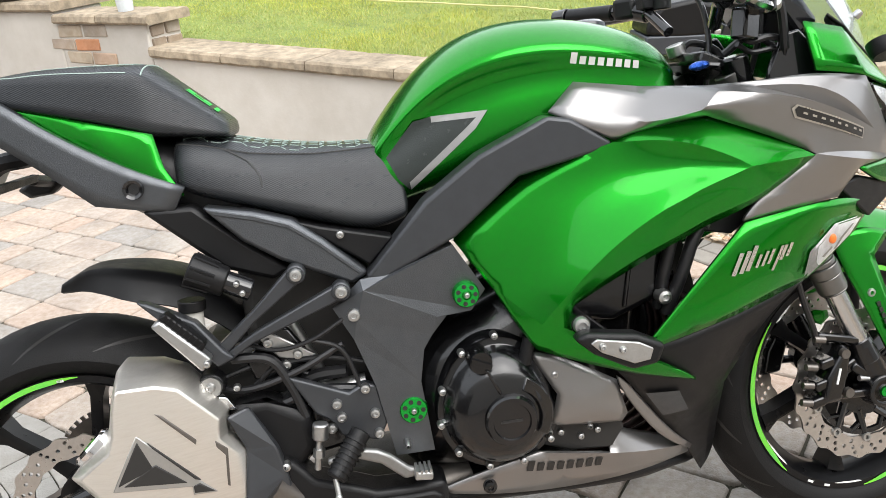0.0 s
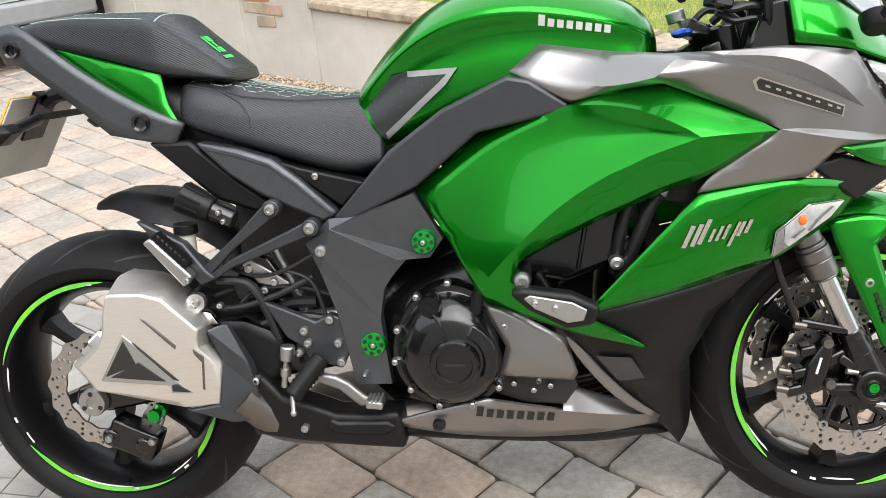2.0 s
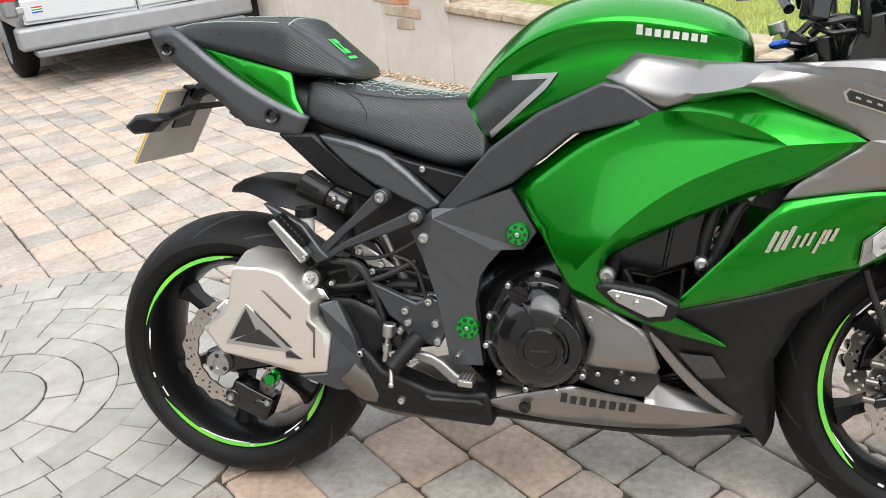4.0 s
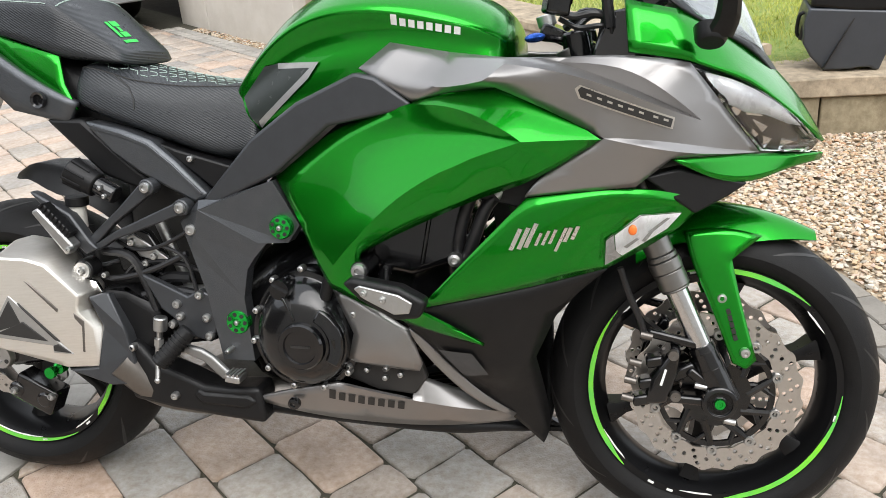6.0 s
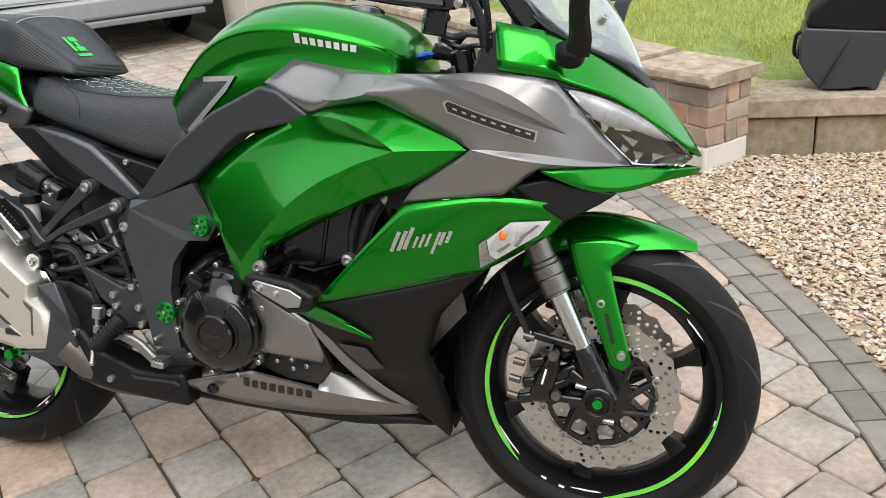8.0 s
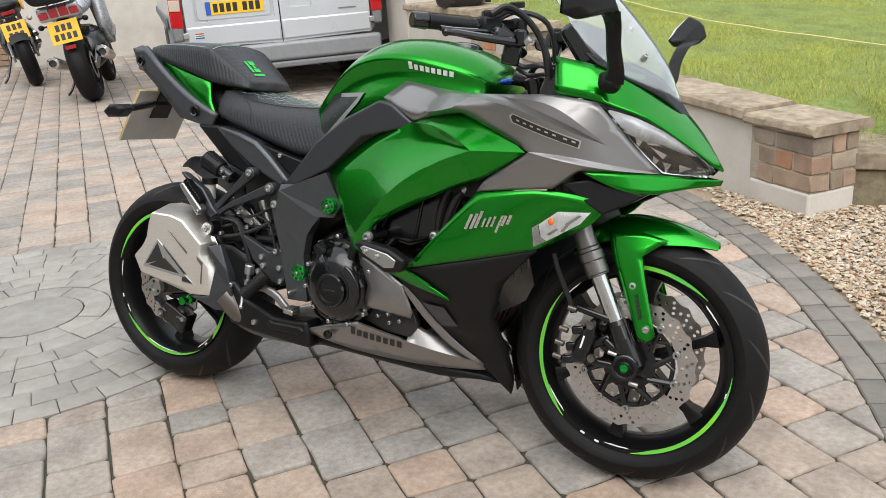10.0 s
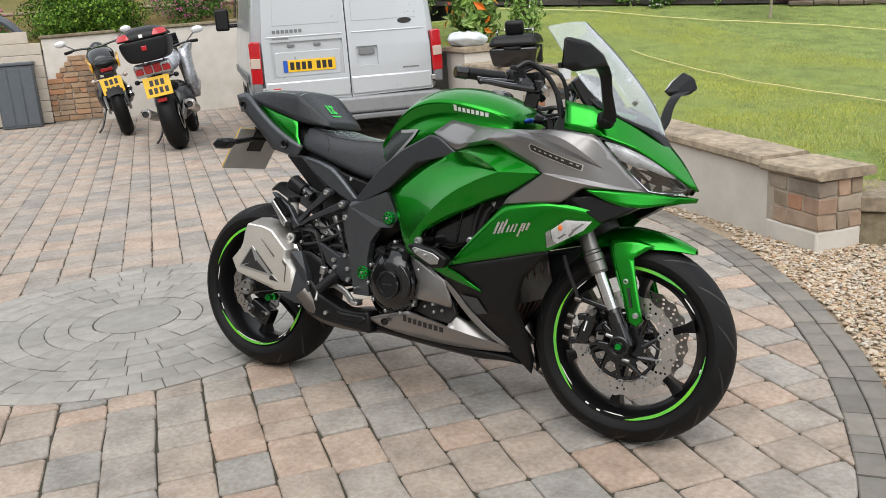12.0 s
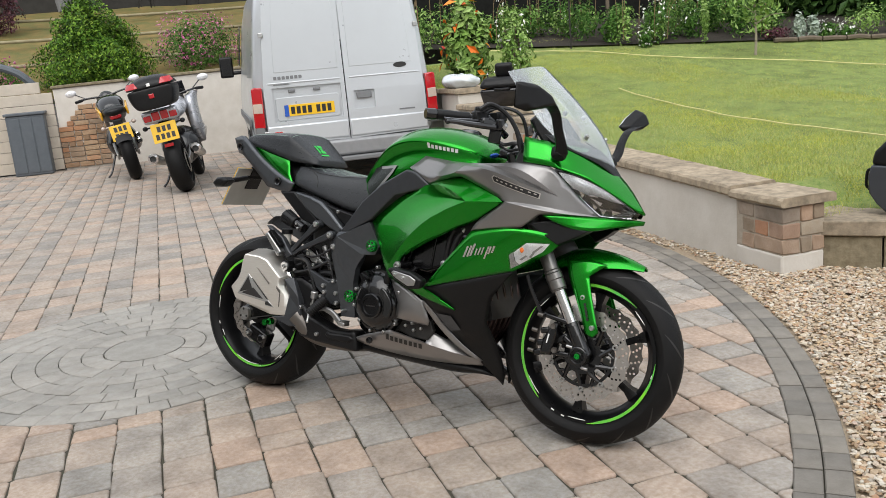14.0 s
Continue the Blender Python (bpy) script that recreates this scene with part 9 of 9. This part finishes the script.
# cases left on the wall and the stone edging
def luggage(name, m, size, label, handle=True, mat=None):
    root = thing(name, m, label, "luggage case")
    w, d, h = size
    bm = B()
    box(bm, (w, d, h * 0.62), (0, 0, h * 0.31))
    for v in bm.verts:
        if v.co.z < 0.05:
            v.co.x *= 0.82
            v.co.y *= 0.85
    part("shell", bm, mat or M["case"], root, bevel=0.035, segs=3)
    bm = B()
    box(bm, (w * 1.02, d * 1.02, h * 0.36), (0, 0, h * 0.82))
    for v in bm.verts:
        if v.co.z > h * 0.9:
            v.co.x *= 0.86
            v.co.y *= 0.8
    part("lid", bm, M["black_plastic"], root, bevel=0.04, segs=3)
    bm = B()
    box(bm, (0.012, d * 1.01, h * 0.6), (w * 0.1, 0, h * 0.32))
    part("seam", bm, M["dark_mark"], root)
    if handle:
        bm = B()
        tube(bm, [(-w * 0.46, -0.07, h * 0.62), (-w * 0.55, -0.05, h * 0.6), (-w * 0.55, 0.05, h * 0.6), (-w * 0.46, 0.07, h * 0.62)], 0.012, 8)
        part("handle", bm, M["black_plastic"], root)
    return root


def pannier(m, label, mat):
    """A hard side case: chamfered shell, black lid with a handle, diagonal shut line."""
    root = thing("pannier_case", m, label, "luggage case", "pannier cases")
    bm = B()
    prism(bm, [(-0.17, 0.27), (-0.185, 0.21), (-0.18, 0.12), (-0.145, 0.062), (-0.085, 0.0), (0.03, 0.004), (0.05, 0.012), (0.10, 0.012), (0.115, 0.0), (0.135, 0.0), (0.175, 0.16), (0.185, 0.25)], -0.12, 0.12)
    for v in bm.verts:
        v.co.y *= 0.72 + 0.28 * min(1.0, v.co.z / 0.2)
    shell_ = part("shell", bm, mat, root, bevel=0.016, segs=3)
    bm = B()
    prism(bm, [(-0.172, 0.272), (-0.155, 0.34), (-0.10, 0.40), (0.06, 0.42), (0.17, 0.38), (0.19, 0.252), (0.02, 0.245)], -0.118, 0.118)
    part("lid", bm, M["black_plastic"], root, "black lid of the case", bevel=0.02, segs=3)
    bm = B()
    box(bm, (0.004, 0.235, 0.27), (-0.035, 0, 0.13), (0, 24, 0))
    part("shut_line", bm, M["dark_mark"], shell_)
    bm = B()
    box(bm, (0.02, 0.10, 0.12), (-0.176, -0.01, 0.185), (0, 8, 0))
    part("handle_recess", bm, M["dark_mark"], root, bevel=0.006)
    bm = B()
    tube(bm, [(-0.180, -0.045, 0.24), (-0.198, -0.045, 0.225), (-0.202, -0.045, 0.155), (-0.186, -0.045, 0.135)], 0.008, 8, n=3)
    part("handle", bm, M["black_plastic"], root, "black carrying handle")
    bm = B()
    box(bm, (0.03, 0.012, 0.02), (0.168, -0.12, 0.262), (0, 0, 0))
    part("latch", bm, M["alu"], root, "bright metal latch", bevel=0.003)
    return root


M["case_blue"] = pmat("blue_grey_case_shell", (0.042, 0.048, 0.058), 0.42, scale=12, amount=0.3, bump=0.1, coat=0.15, stain=0.1)
pannier(pose(1.420, 2.620, 0.262, 0, 0, -2), "dark blue-grey hard pannier case standing on the stone edging", M["case_blue"])
pannier(pose(1.86, 2.70, 0.262, 0, 0, -10), "black hard pannier case beside its twin on the edging", M["case"])
tc_at = plan(4.02, 0.17, 0.774)
tcase = luggage("top_case", pose(*tc_at, 0, 0, plan_turn() - 32), (0.58, 0.44, 0.27), "black motorcycle top case resting on the wall coping", mat=M["gloss_black"])
bm = B()
box(bm, (0.07, 0.17, 0.13), (-0.10, 0, 0.33), (0, -15, 0))
part("backrest_pad", bm, M["black_plastic"], tcase, bevel=0.03, segs=3)
bm = B()
tube(bm, [(-0.08, -0.16, 0.26), (-0.08, -0.16, 0.305), (0.2, -0.15, 0.305), (0.2, 0.15, 0.305), (-0.08, 0.16, 0.305), (-0.08, 0.16, 0.26)], 0.008, 8, n=3)
part("rack_rail", bm, M["chrome"], tcase)
cup = thing("tub", Matrix.Translation(plan(2.92, 0.1, 0.704)), "translucent plastic tub with a black screw lid", "tub")
bm = B()
lathe(bm, [(0.0005, 0), (0.045, 0), (0.052, 0.09), (0.0005, 0.09)], (0, 0, 0), 20)
part("body", bm, M["bag"], cup, xf=pose(0, 0, 0, 90, 0, 0))
bm = B()
lathe(bm, [(0.0005, 0.09), (0.056, 0.09), (0.056, 0.125), (0.05, 0.13), (0.0005, 0.13)], (0, 0, 0), 20)
part("lid", bm, M["black_plastic"], cup, xf=pose(0, 0, 0, 90, 0, 0))

# ---- pieces of walls and paving ----
rng = random.Random(11)


def brick_obj(s0, s1, p0, p1, z0, z1, parent, name="brick", mat="brick"):
    bm = B()
    plan_box(bm, s0, s1, p0, p1, z0, z1)
    c = sum((v.co for v in bm.verts), Vector()) / 8
    for v in bm.verts:
        v.co += Vector((rng.uniform(-1, 1), rng.uniform(-1, 1), rng.uniform(-1, 1))) * 0.005
    bmesh.ops.bevel(bm, geom=list(bm.edges), offset=0.005, segments=1, affect="EDGES")
    ob = new(name, mesh_of(name, bm, M[mat]))
    ob.parent = parent
    return ob


# pillar bricks: stretchers on the long face, headers round the corner
for c in range(3):
    z0 = 0.108 + 0.085 * c
    z1 = z0 + 0.075
    cuts = [-0.016, 0.10, 0.215, 0.325] if c % 2 else [-0.016, 0.215, 0.325]
    if c == 2:
        cuts[-1] = 0.36
    for a, b in zip(cuts, cuts[1:]):
        brick_obj(a + 0.004, b - 0.004, -0.011, 0.10, z0, z1 + 0.003, pillar)
    for a, b in ((0.105, 0.258),) if c % 2 else ((0.105, 0.18), (0.185, 0.258)):
        brick_obj(-0.011, 0.1, a, b, z0, z1 + 0.003, pillar)
# bricks that show where the render has fallen away
for row, (z0, a0, n) in enumerate(((0.565, 3.00, 2), (0.485, 2.98, 2), (0.405, 2.96, 2), (0.325, 2.94, 1))):
    for k in range(n):
        a = a0 + 0.225 * k + (0.11 if row % 2 else 0)
        brick_obj(a, a + 0.212, -0.012, 0.05, z0, z0 + 0.07, wall_tall)
for z0 in (0.47, 0.55):
    brick_obj(2.648, 2.70, 0.02, 0.12, z0 + 0.02, z0 + 0.085, wall_tall)
    brick_obj(2.648, 2.70, 0.13, 0.24, z0 + 0.02, z0 + 0.085, wall_tall)
# reclaimed brick corner of the back wall
for c in range(12):
    z0 = 0.11 + 0.078 * c
    x = -4.46 + (0.0, 0.10, 0.17, 0.26, 0.34)[max(0, c - 7)] + (0.0 if c < 8 else rng.uniform(-0.03, 0.03))
    end = -3.74 + rng.uniform(-0.04, 0.04)
    while x < end - 0.05:
        b_ = min(x + rng.choice((0.215, 0.215, 0.105)), end)
        brick_obj(BACK_S - 0.03, BACK_S + 0.05, x, b_ - 0.01, z0, z0 + 0.068, back_wall, mat="brick_brown")
        x = b_

# stone edging to the right of the pillar: blocks under thick slabs
edging = B()
box(edging, (3.2, 0.25, 0.32), (2.62, 2.80, 0.09), (0, 0, 6))
edging = tagged(part("stone_edging", edging, M["mortar"]), "low edging of grey stone blocks under sandstone slabs", "edging", kind="structure")


def stone_block(x0, x1, y0, y1, z0, z1, mat, seed):
    bm = B()
    m = pose(1.075, 2.405, 0, 0, 0, 8)
    box(bm, (x1 - x0, y1 - y0, z1 - z0), ((x0 + x1) / 2, (y0 + y1) / 2, (z0 + z1) / 2))
    bmesh.ops.subdivide_edges(bm, edges=bm.edges, cuts=3, use_grid_fill=True)
    grid_rough(bm, 0.008, 11, seed)
    ob = part("stone_block", bm, M[mat], edging, xf=m, bevel=0.006, angle=60)
    return ob


for i, (a, b) in enumerate(((-0.05, 0.245), (0.252, 0.80), (0.807, 1.30), (1.307, 1.85), (1.857, 2.4))):
    stone_block(a, b, 0.0, 0.28, -0.05, 0.172, "stone", i * 2.0)
for i, (a, b) in enumerate(((-0.055, 0.72), (0.727, 1.5), (1.507, 2.4))):
    stone_block(a, b, -0.025, 0.42, 0.176, 0.258, "sandstone", 30 + i * 3.0)

# round medallion of grey setts
MC, MR = Vector((-1.70, 0.13)), 0.90
medallion = tagged(part("paving_circle", (lambda bm: (lathe(bm, [(0.0005, -0.012), (MR, -0.012), (MR, -0.03)], (0, 0, 0), 64), bm)[1])(B()), M["joint"], xf=pose(MC.x, MC.y, 0, 90, 0, 0)),
                   "circular medallion of grey setts set in the drive", "paving", kind="structure")
bm = B()
slab_poly(bm, [(MC.x + 0.19 * math.cos(a), MC.y + 0.19 * math.sin(a)) for a in (2 * math.pi * k / 28 for k in range(28))], -0.04, 0.002)
ob = new("sett", mesh_of("sett", bm, M["sett"]))
ob.parent = medallion
r = 0.196
while r < MR - 0.03:
    r1 = min(r + 0.1, MR)
    n = max(9, int(2 * math.pi * (r + r1) / 2 / 0.125))
    a0 = rng.random()
    for k in range(n):
        b0, b1 = a0 + 2 * math.pi * k / n + rng.uniform(0.0008, 0.0018) / r, a0 + 2 * math.pi * (k + 1) / n - rng.uniform(0.0008, 0.0018) / r
        poly = [(MC.x + q * math.cos(b), MC.y + q * math.sin(b)) for q, b in ((r + 0.0015, b0), (r1 - 0.001, b0), (r1, (b0 + b1) / 2), (r1 - 0.001, b1), (r + 0.0015, b1), (r + 0.001, (b0 + b1) / 2))]
        bm = B()
        slab_poly(bm, poly, -0.04, 0.001 + rng.uniform(-0.002, 0.003))
        ob = new("sett", mesh_of("sett", bm, M["sett"]))
        ob.parent = medallion
    r = r1 + 0.0015

# double row of charcoal kerb blocks
kerb = B()
for k in range(60):
    a = radians(-60 + (A_END + 60) * k / 60)
    b = radians(-60 + (A_END + 60) * (k + 1) / 60)
    q = [kerb.verts.new((KC.x + rr * math.cos(t), KC.y + rr * math.sin(t), -0.012)) for rr, t in ((KR_IN, a), (KR_OUT, a), (KR_OUT, b), (KR_IN, b))]
    kerb.faces.new(q)
kerb = tagged(part("kerb_bed", kerb, M["joint"], recalc=False), "curved double row of charcoal edging blocks", "kerb", kind="structure")
mid = (KR_IN + KR_OUT) / 2
for row, (ra, rb) in enumerate(((KR_IN - 0.002, mid - 0.002), (mid + 0.002, KR_OUT - 0.002))):
    a = radians(-24) + 0.01 * row
    while a < radians(A_END):
        da = rng.uniform(0.105, 0.15) / mid
        b = min(a + da, radians(A_END))
        j = 0.003 / mid
        bm = B()
        slab_poly(bm, [(KC.x + q * math.cos(t), KC.y + q * math.sin(t)) for q, t in ((ra, a + j), (rb, a + j), (rb, b - j), (ra, b - j))], -0.05, 0.004 + rng.uniform(-0.002, 0.003))
        ob = new("kerb_block", mesh_of("kerb_block", bm, M["kerb"]))
        ob.parent = kerb
        a = b
    # straight run along the foot of the wall
    s = sp_of(KC.x + mid * math.cos(radians(A_END)), KC.y + mid * math.sin(radians(A_END)))[0]
    pa, pb = ((KP_IN + 0.003, (KP_IN + KP_OUT) / 2 - 0.003), ((KP_IN + KP_OUT) / 2 + 0.003, KP_OUT - 0.002))[row]
    while s < 5.2:
        l = rng.uniform(0.11, 0.16)
        bm = B()
        pts = [plan(x, y) for x, y in ((s + 0.003, pa), (s + l - 0.003, pa), (s + l - 0.003, pb), (s + 0.003, pb))]
        slab_poly(bm, [(q.x, q.y) for q in pts], -0.05, 0.003 + drive_z(pts[0].x, pts[0].y))
        ob = new("kerb_block", mesh_of("kerb_block", bm, M["sett" if s > 2.2 else "kerb"]))
        ob.parent = kerb
        s += l

# block paving in courses along the drive
COURSE = 0.1655
S_STRAIGHT = sp_of(KC.x + KR_IN * math.cos(radians(A_END)), KC.y + KR_IN * math.sin(radians(A_END)))[0]
near, far = [], []
p0 = -2.982 - COURSE * 31
k = 0
while p0 + COURSE * k < KP_IN:
    pa = p0 + COURSE * k
    pb = pa + COURSE
    s = -3.6 + rng.random() * 0.2
    while s < 10.6:
        l = rng.choice((0.125, 0.165, 0.165, 0.21, 0.245, 0.245))
        g = 0.0024
        quad = [plan(x, y) for x, y in ((s + g + 0.0008, pa + g * 0.9), (s + l - g - 0.0008, pa + g * 0.9), (s + l - g - 0.0008, pb - g * 0.9), (s + g + 0.0008, pb - g * 0.9))]
        poly = [(q.x + rng.uniform(-1, 1) * 0.002, q.y + rng.uniform(-1, 1) * 0.002) for q in quad]
        c = plan(s + l / 2, (pa + pb) / 2)
        d = Vector((c.x, c.y)) - MC
        if d.length < MR + 0.2:
            e = d.normalized() if d.length > 0.01 else Vector((1, 0))
            poly = clip_poly(poly, e.x, e.y, e.x * MC.x + e.y * MC.y + MR + 0.004)
        d = Vector((c.x, c.y)) - KC
        if s < S_STRAIGHT + 0.1 and d.length > KR_IN - 0.2:
            e = d.normalized()
            poly = clip_poly(poly, -e.x, -e.y, -(e.x * KC.x + e.y * KC.y + KR_IN - 0.003)) if len(poly) > 2 else poly
        elif pb > KP_IN - 0.004:
            poly = clip_poly(poly, -SY, SX, -(SY * PX - SX * PY + KP_IN - 0.004)) if len(poly) > 2 else poly
        if len(poly) > 2 and area(poly) > 0.0004:
            near.append(((c - Vector((0.55, -0.15, 0))).length, poly, drive_z(c.x, c.y) + rng.uniform(-0.003, 0.002)))
        s += l
    k += 1
near.sort(key=lambda q: q[0])
def tumbled(bm, poly, z0, z1, amp, cut):
    """A worn block: wavering edges, knocked-off corners, a softly domed top."""
    c = Vector((sum(p[0] for p in poly) / len(poly), sum(p[1] for p in poly) / len(poly)))
    ring = []
    n = len(poly)
    for i in range(n):
        a, b = Vector(poly[i]), Vector(poly[(i + 1) % n])
        l = (b - a).length
        if l < 0.03:
            ring.append(a)
            continue
        k = cut / l
        for f in (k, 0.5, 1 - k):
            ring.append(a.lerp(b, f) + Vector((rng.uniform(-amp, amp), rng.uniform(-amp, amp))))
    lo = [bm.verts.new((q.x, q.y, z0)) for q in ring]
    mid = [bm.verts.new((q.x, q.y, z1 - 0.006)) for q in ring]
    rim = [bm.verts.new((q.x + (c.x - q.x) * min(0.4, 0.003 / (c - q).length), q.y + (c.y - q.y) * min(0.4, 0.003 / (c - q).length), z1 - 0.0015)) for q in ring]
    top = [bm.verts.new((q.x + (c.x - q.x) * min(0.4, 0.009 / (c - q).length), q.y + (c.y - q.y) * min(0.4, 0.009 / (c - q).length), z1 + rng.uniform(-0.0006, 0.0006))) for q in ring]
    m = len(ring)
    for i in range(m):
        j = (i + 1) % m
        bm.faces.new((lo[i], lo[j], mid[j], mid[i]))
        bm.faces.new((mid[i], mid[j], rim[j], rim[i]))
        bm.faces.new((rim[i], rim[j], top[j], top[i]))
    bm.faces.new(top)


for _, poly, z in near[:300]:
    bm = B()
    tumbled(bm, poly, z - 0.04, z, 0.0032, 0.010)
    ob = new("paver", mesh_of("paver", bm, M["paver"], angle=70))
    ob.parent = drive
rest = B()
for n_, (_, poly, z) in enumerate(near[300:]):
    if n_ < 900:
        tumbled(rest, poly, z - 0.03, z, 0.0032, 0.010)
    else:
        slab_poly(rest, poly, z - 0.03, z, inset=0.006, drop=0.004)
rest_ob = part("paver", rest, M["paver_far"], drive, recalc=False, kind="stuff", angle=70)


# loose gravel
def pebbles(name, places, parent, seed):
    rng2 = np.random.default_rng(seed)
    t = (1 + 5 ** 0.5) / 2
    ico = np.array([(-1, t, 0), (1, t, 0), (-1, -t, 0), (1, -t, 0), (0, -1, t), (0, 1, t), (0, -1, -t), (0, 1, -t), (t, 0, -1), (t, 0, 1), (-t, 0, -1), (-t, 0, 1)]) / np.hypot(1, t)
    tri_ = np.array([(0, 11, 5), (0, 5, 1), (0, 1, 7), (0, 7, 10), (0, 10, 11), (1, 5, 9), (5, 11, 4), (11, 10, 2), (10, 7, 6), (7, 1, 8), (3, 9, 4), (3, 4, 2), (3, 2, 6), (3, 6, 8), (3, 8, 9), (4, 9, 5), (2, 4, 11), (6, 2, 10), (8, 6, 7), (9, 8, 1)])
    n = len(places)
    sc = rng2.uniform(0.0042, 0.0118, (n, 1)) * np.stack([rng2.uniform(0.9, 1.8, n), rng2.uniform(0.7, 1.15, n), rng2.uniform(0.35, 0.65, n)], 1)
    a = rng2.uniform(0, 6.28, n)
    tilt = rng2.normal(0, 0.35, n)
    v = ico[None] * sc[:, None, :] * rng2.uniform(0.62, 1.28, (n, 12, 1))
    y, z = v[..., 1] * np.cos(tilt)[:, None] - v[..., 2] * np.sin(tilt)[:, None], v[..., 1] * np.sin(tilt)[:, None] + v[..., 2] * np.cos(tilt)[:, None]
    x, y = v[..., 0] * np.cos(a)[:, None] - y * np.sin(a)[:, None], v[..., 0] * np.sin(a)[:, None] + y * np.cos(a)[:, None]
    co = np.stack([x, y, z], -1) + np.array(places)[:, None, :]
    faces = (tri_[None] + (np.arange(n) * 12)[:, None, None]).reshape(-1, 3)
    me = bpy.data.meshes.new(name)
    me.from_pydata(co.reshape(-1, 3).tolist(), [], faces.tolist())
    me.materials.append(M["gravel"])
    ob = new(name, me)
    ob.parent = parent
    return tagged(ob, kind="stuff")


spots = []
while len(spots) < 58000:
    x, y = rng.uniform(0.3, 3.2), rng.uniform(-1.6, 2.55)
    r = math.hypot(x - KC.x, y - KC.y)
    s, p = sp_of(x, y)
    if r < KR_OUT + 0.006 or (s > 0.0 and p > -0.005) or y > 2.40 + 0.14 * (x - 1.07):
        continue
    spots.append((x, y, 0.002 + 0.012 * rng.random() + 0.012 * noise.noise(Vector((x * 2, y * 2, 0)))))
pebbles("pebble", spots, gravel, 3)
strip = []
for _ in range(1500):
    q = plan(rng.uniform(0.3, 5.1), rng.uniform(KP_OUT + 0.004, -0.004))
    strip.append((q.x, q.y, 0.002 + 0.006 * rng.random()))
pebbles("pebble", strip, bpy.data.objects["gravel_strip"], 4)


# grass blades over the near lawn
def blades(n, s0, s1, p0, p1, h0, h1, w, seed):
    r2 = np.random.default_rng(seed)
    vs, fs = [], []
    ss, pp = r2.uniform(s0, s1, n), p0 + (p1 - p0) * r2.random(n) ** 1.3
    for s, p in zip(ss, pp):
        q = plan(s, p)
        if not on_lawn(q):
            continue
        q.z = lawn_z(s, p) - 0.005
        a, h = r2.uniform(0, 6.28), r2.uniform(h0, h1)
        lean_ = Vector((r2.normal(0, 0.5), r2.normal(0, 0.5), 0)) * h
        t = Vector((math.cos(a), math.sin(a), 0)) * w
        i = len(vs)
        vs += [tuple(q - t), tuple(q + t), tuple(q + lean_ + Vector((0, 0, h)))]
        fs.append((i, i + 1, i + 2))
    me = bpy.data.meshes.new("grass")
    me.from_pydata(vs, [], fs)
    me.materials.append(M["blade"])
    ob = new("grass", me)
    return tagged(ob, "short mown grass blades with dry tips", "grass", kind="stuff")


blades(280000, -3.0, 7.5, 0.2, 3.6, 0.010, 0.026, 0.0018, 1)
blades(60000, -5.0, 11.0, 2.5, 8.0, 0.012, 0.03, 0.003, 2)
blades(24000, -2.2, 1.8, 0.25, 2.0, 0.02, 0.05, 0.002, 5)
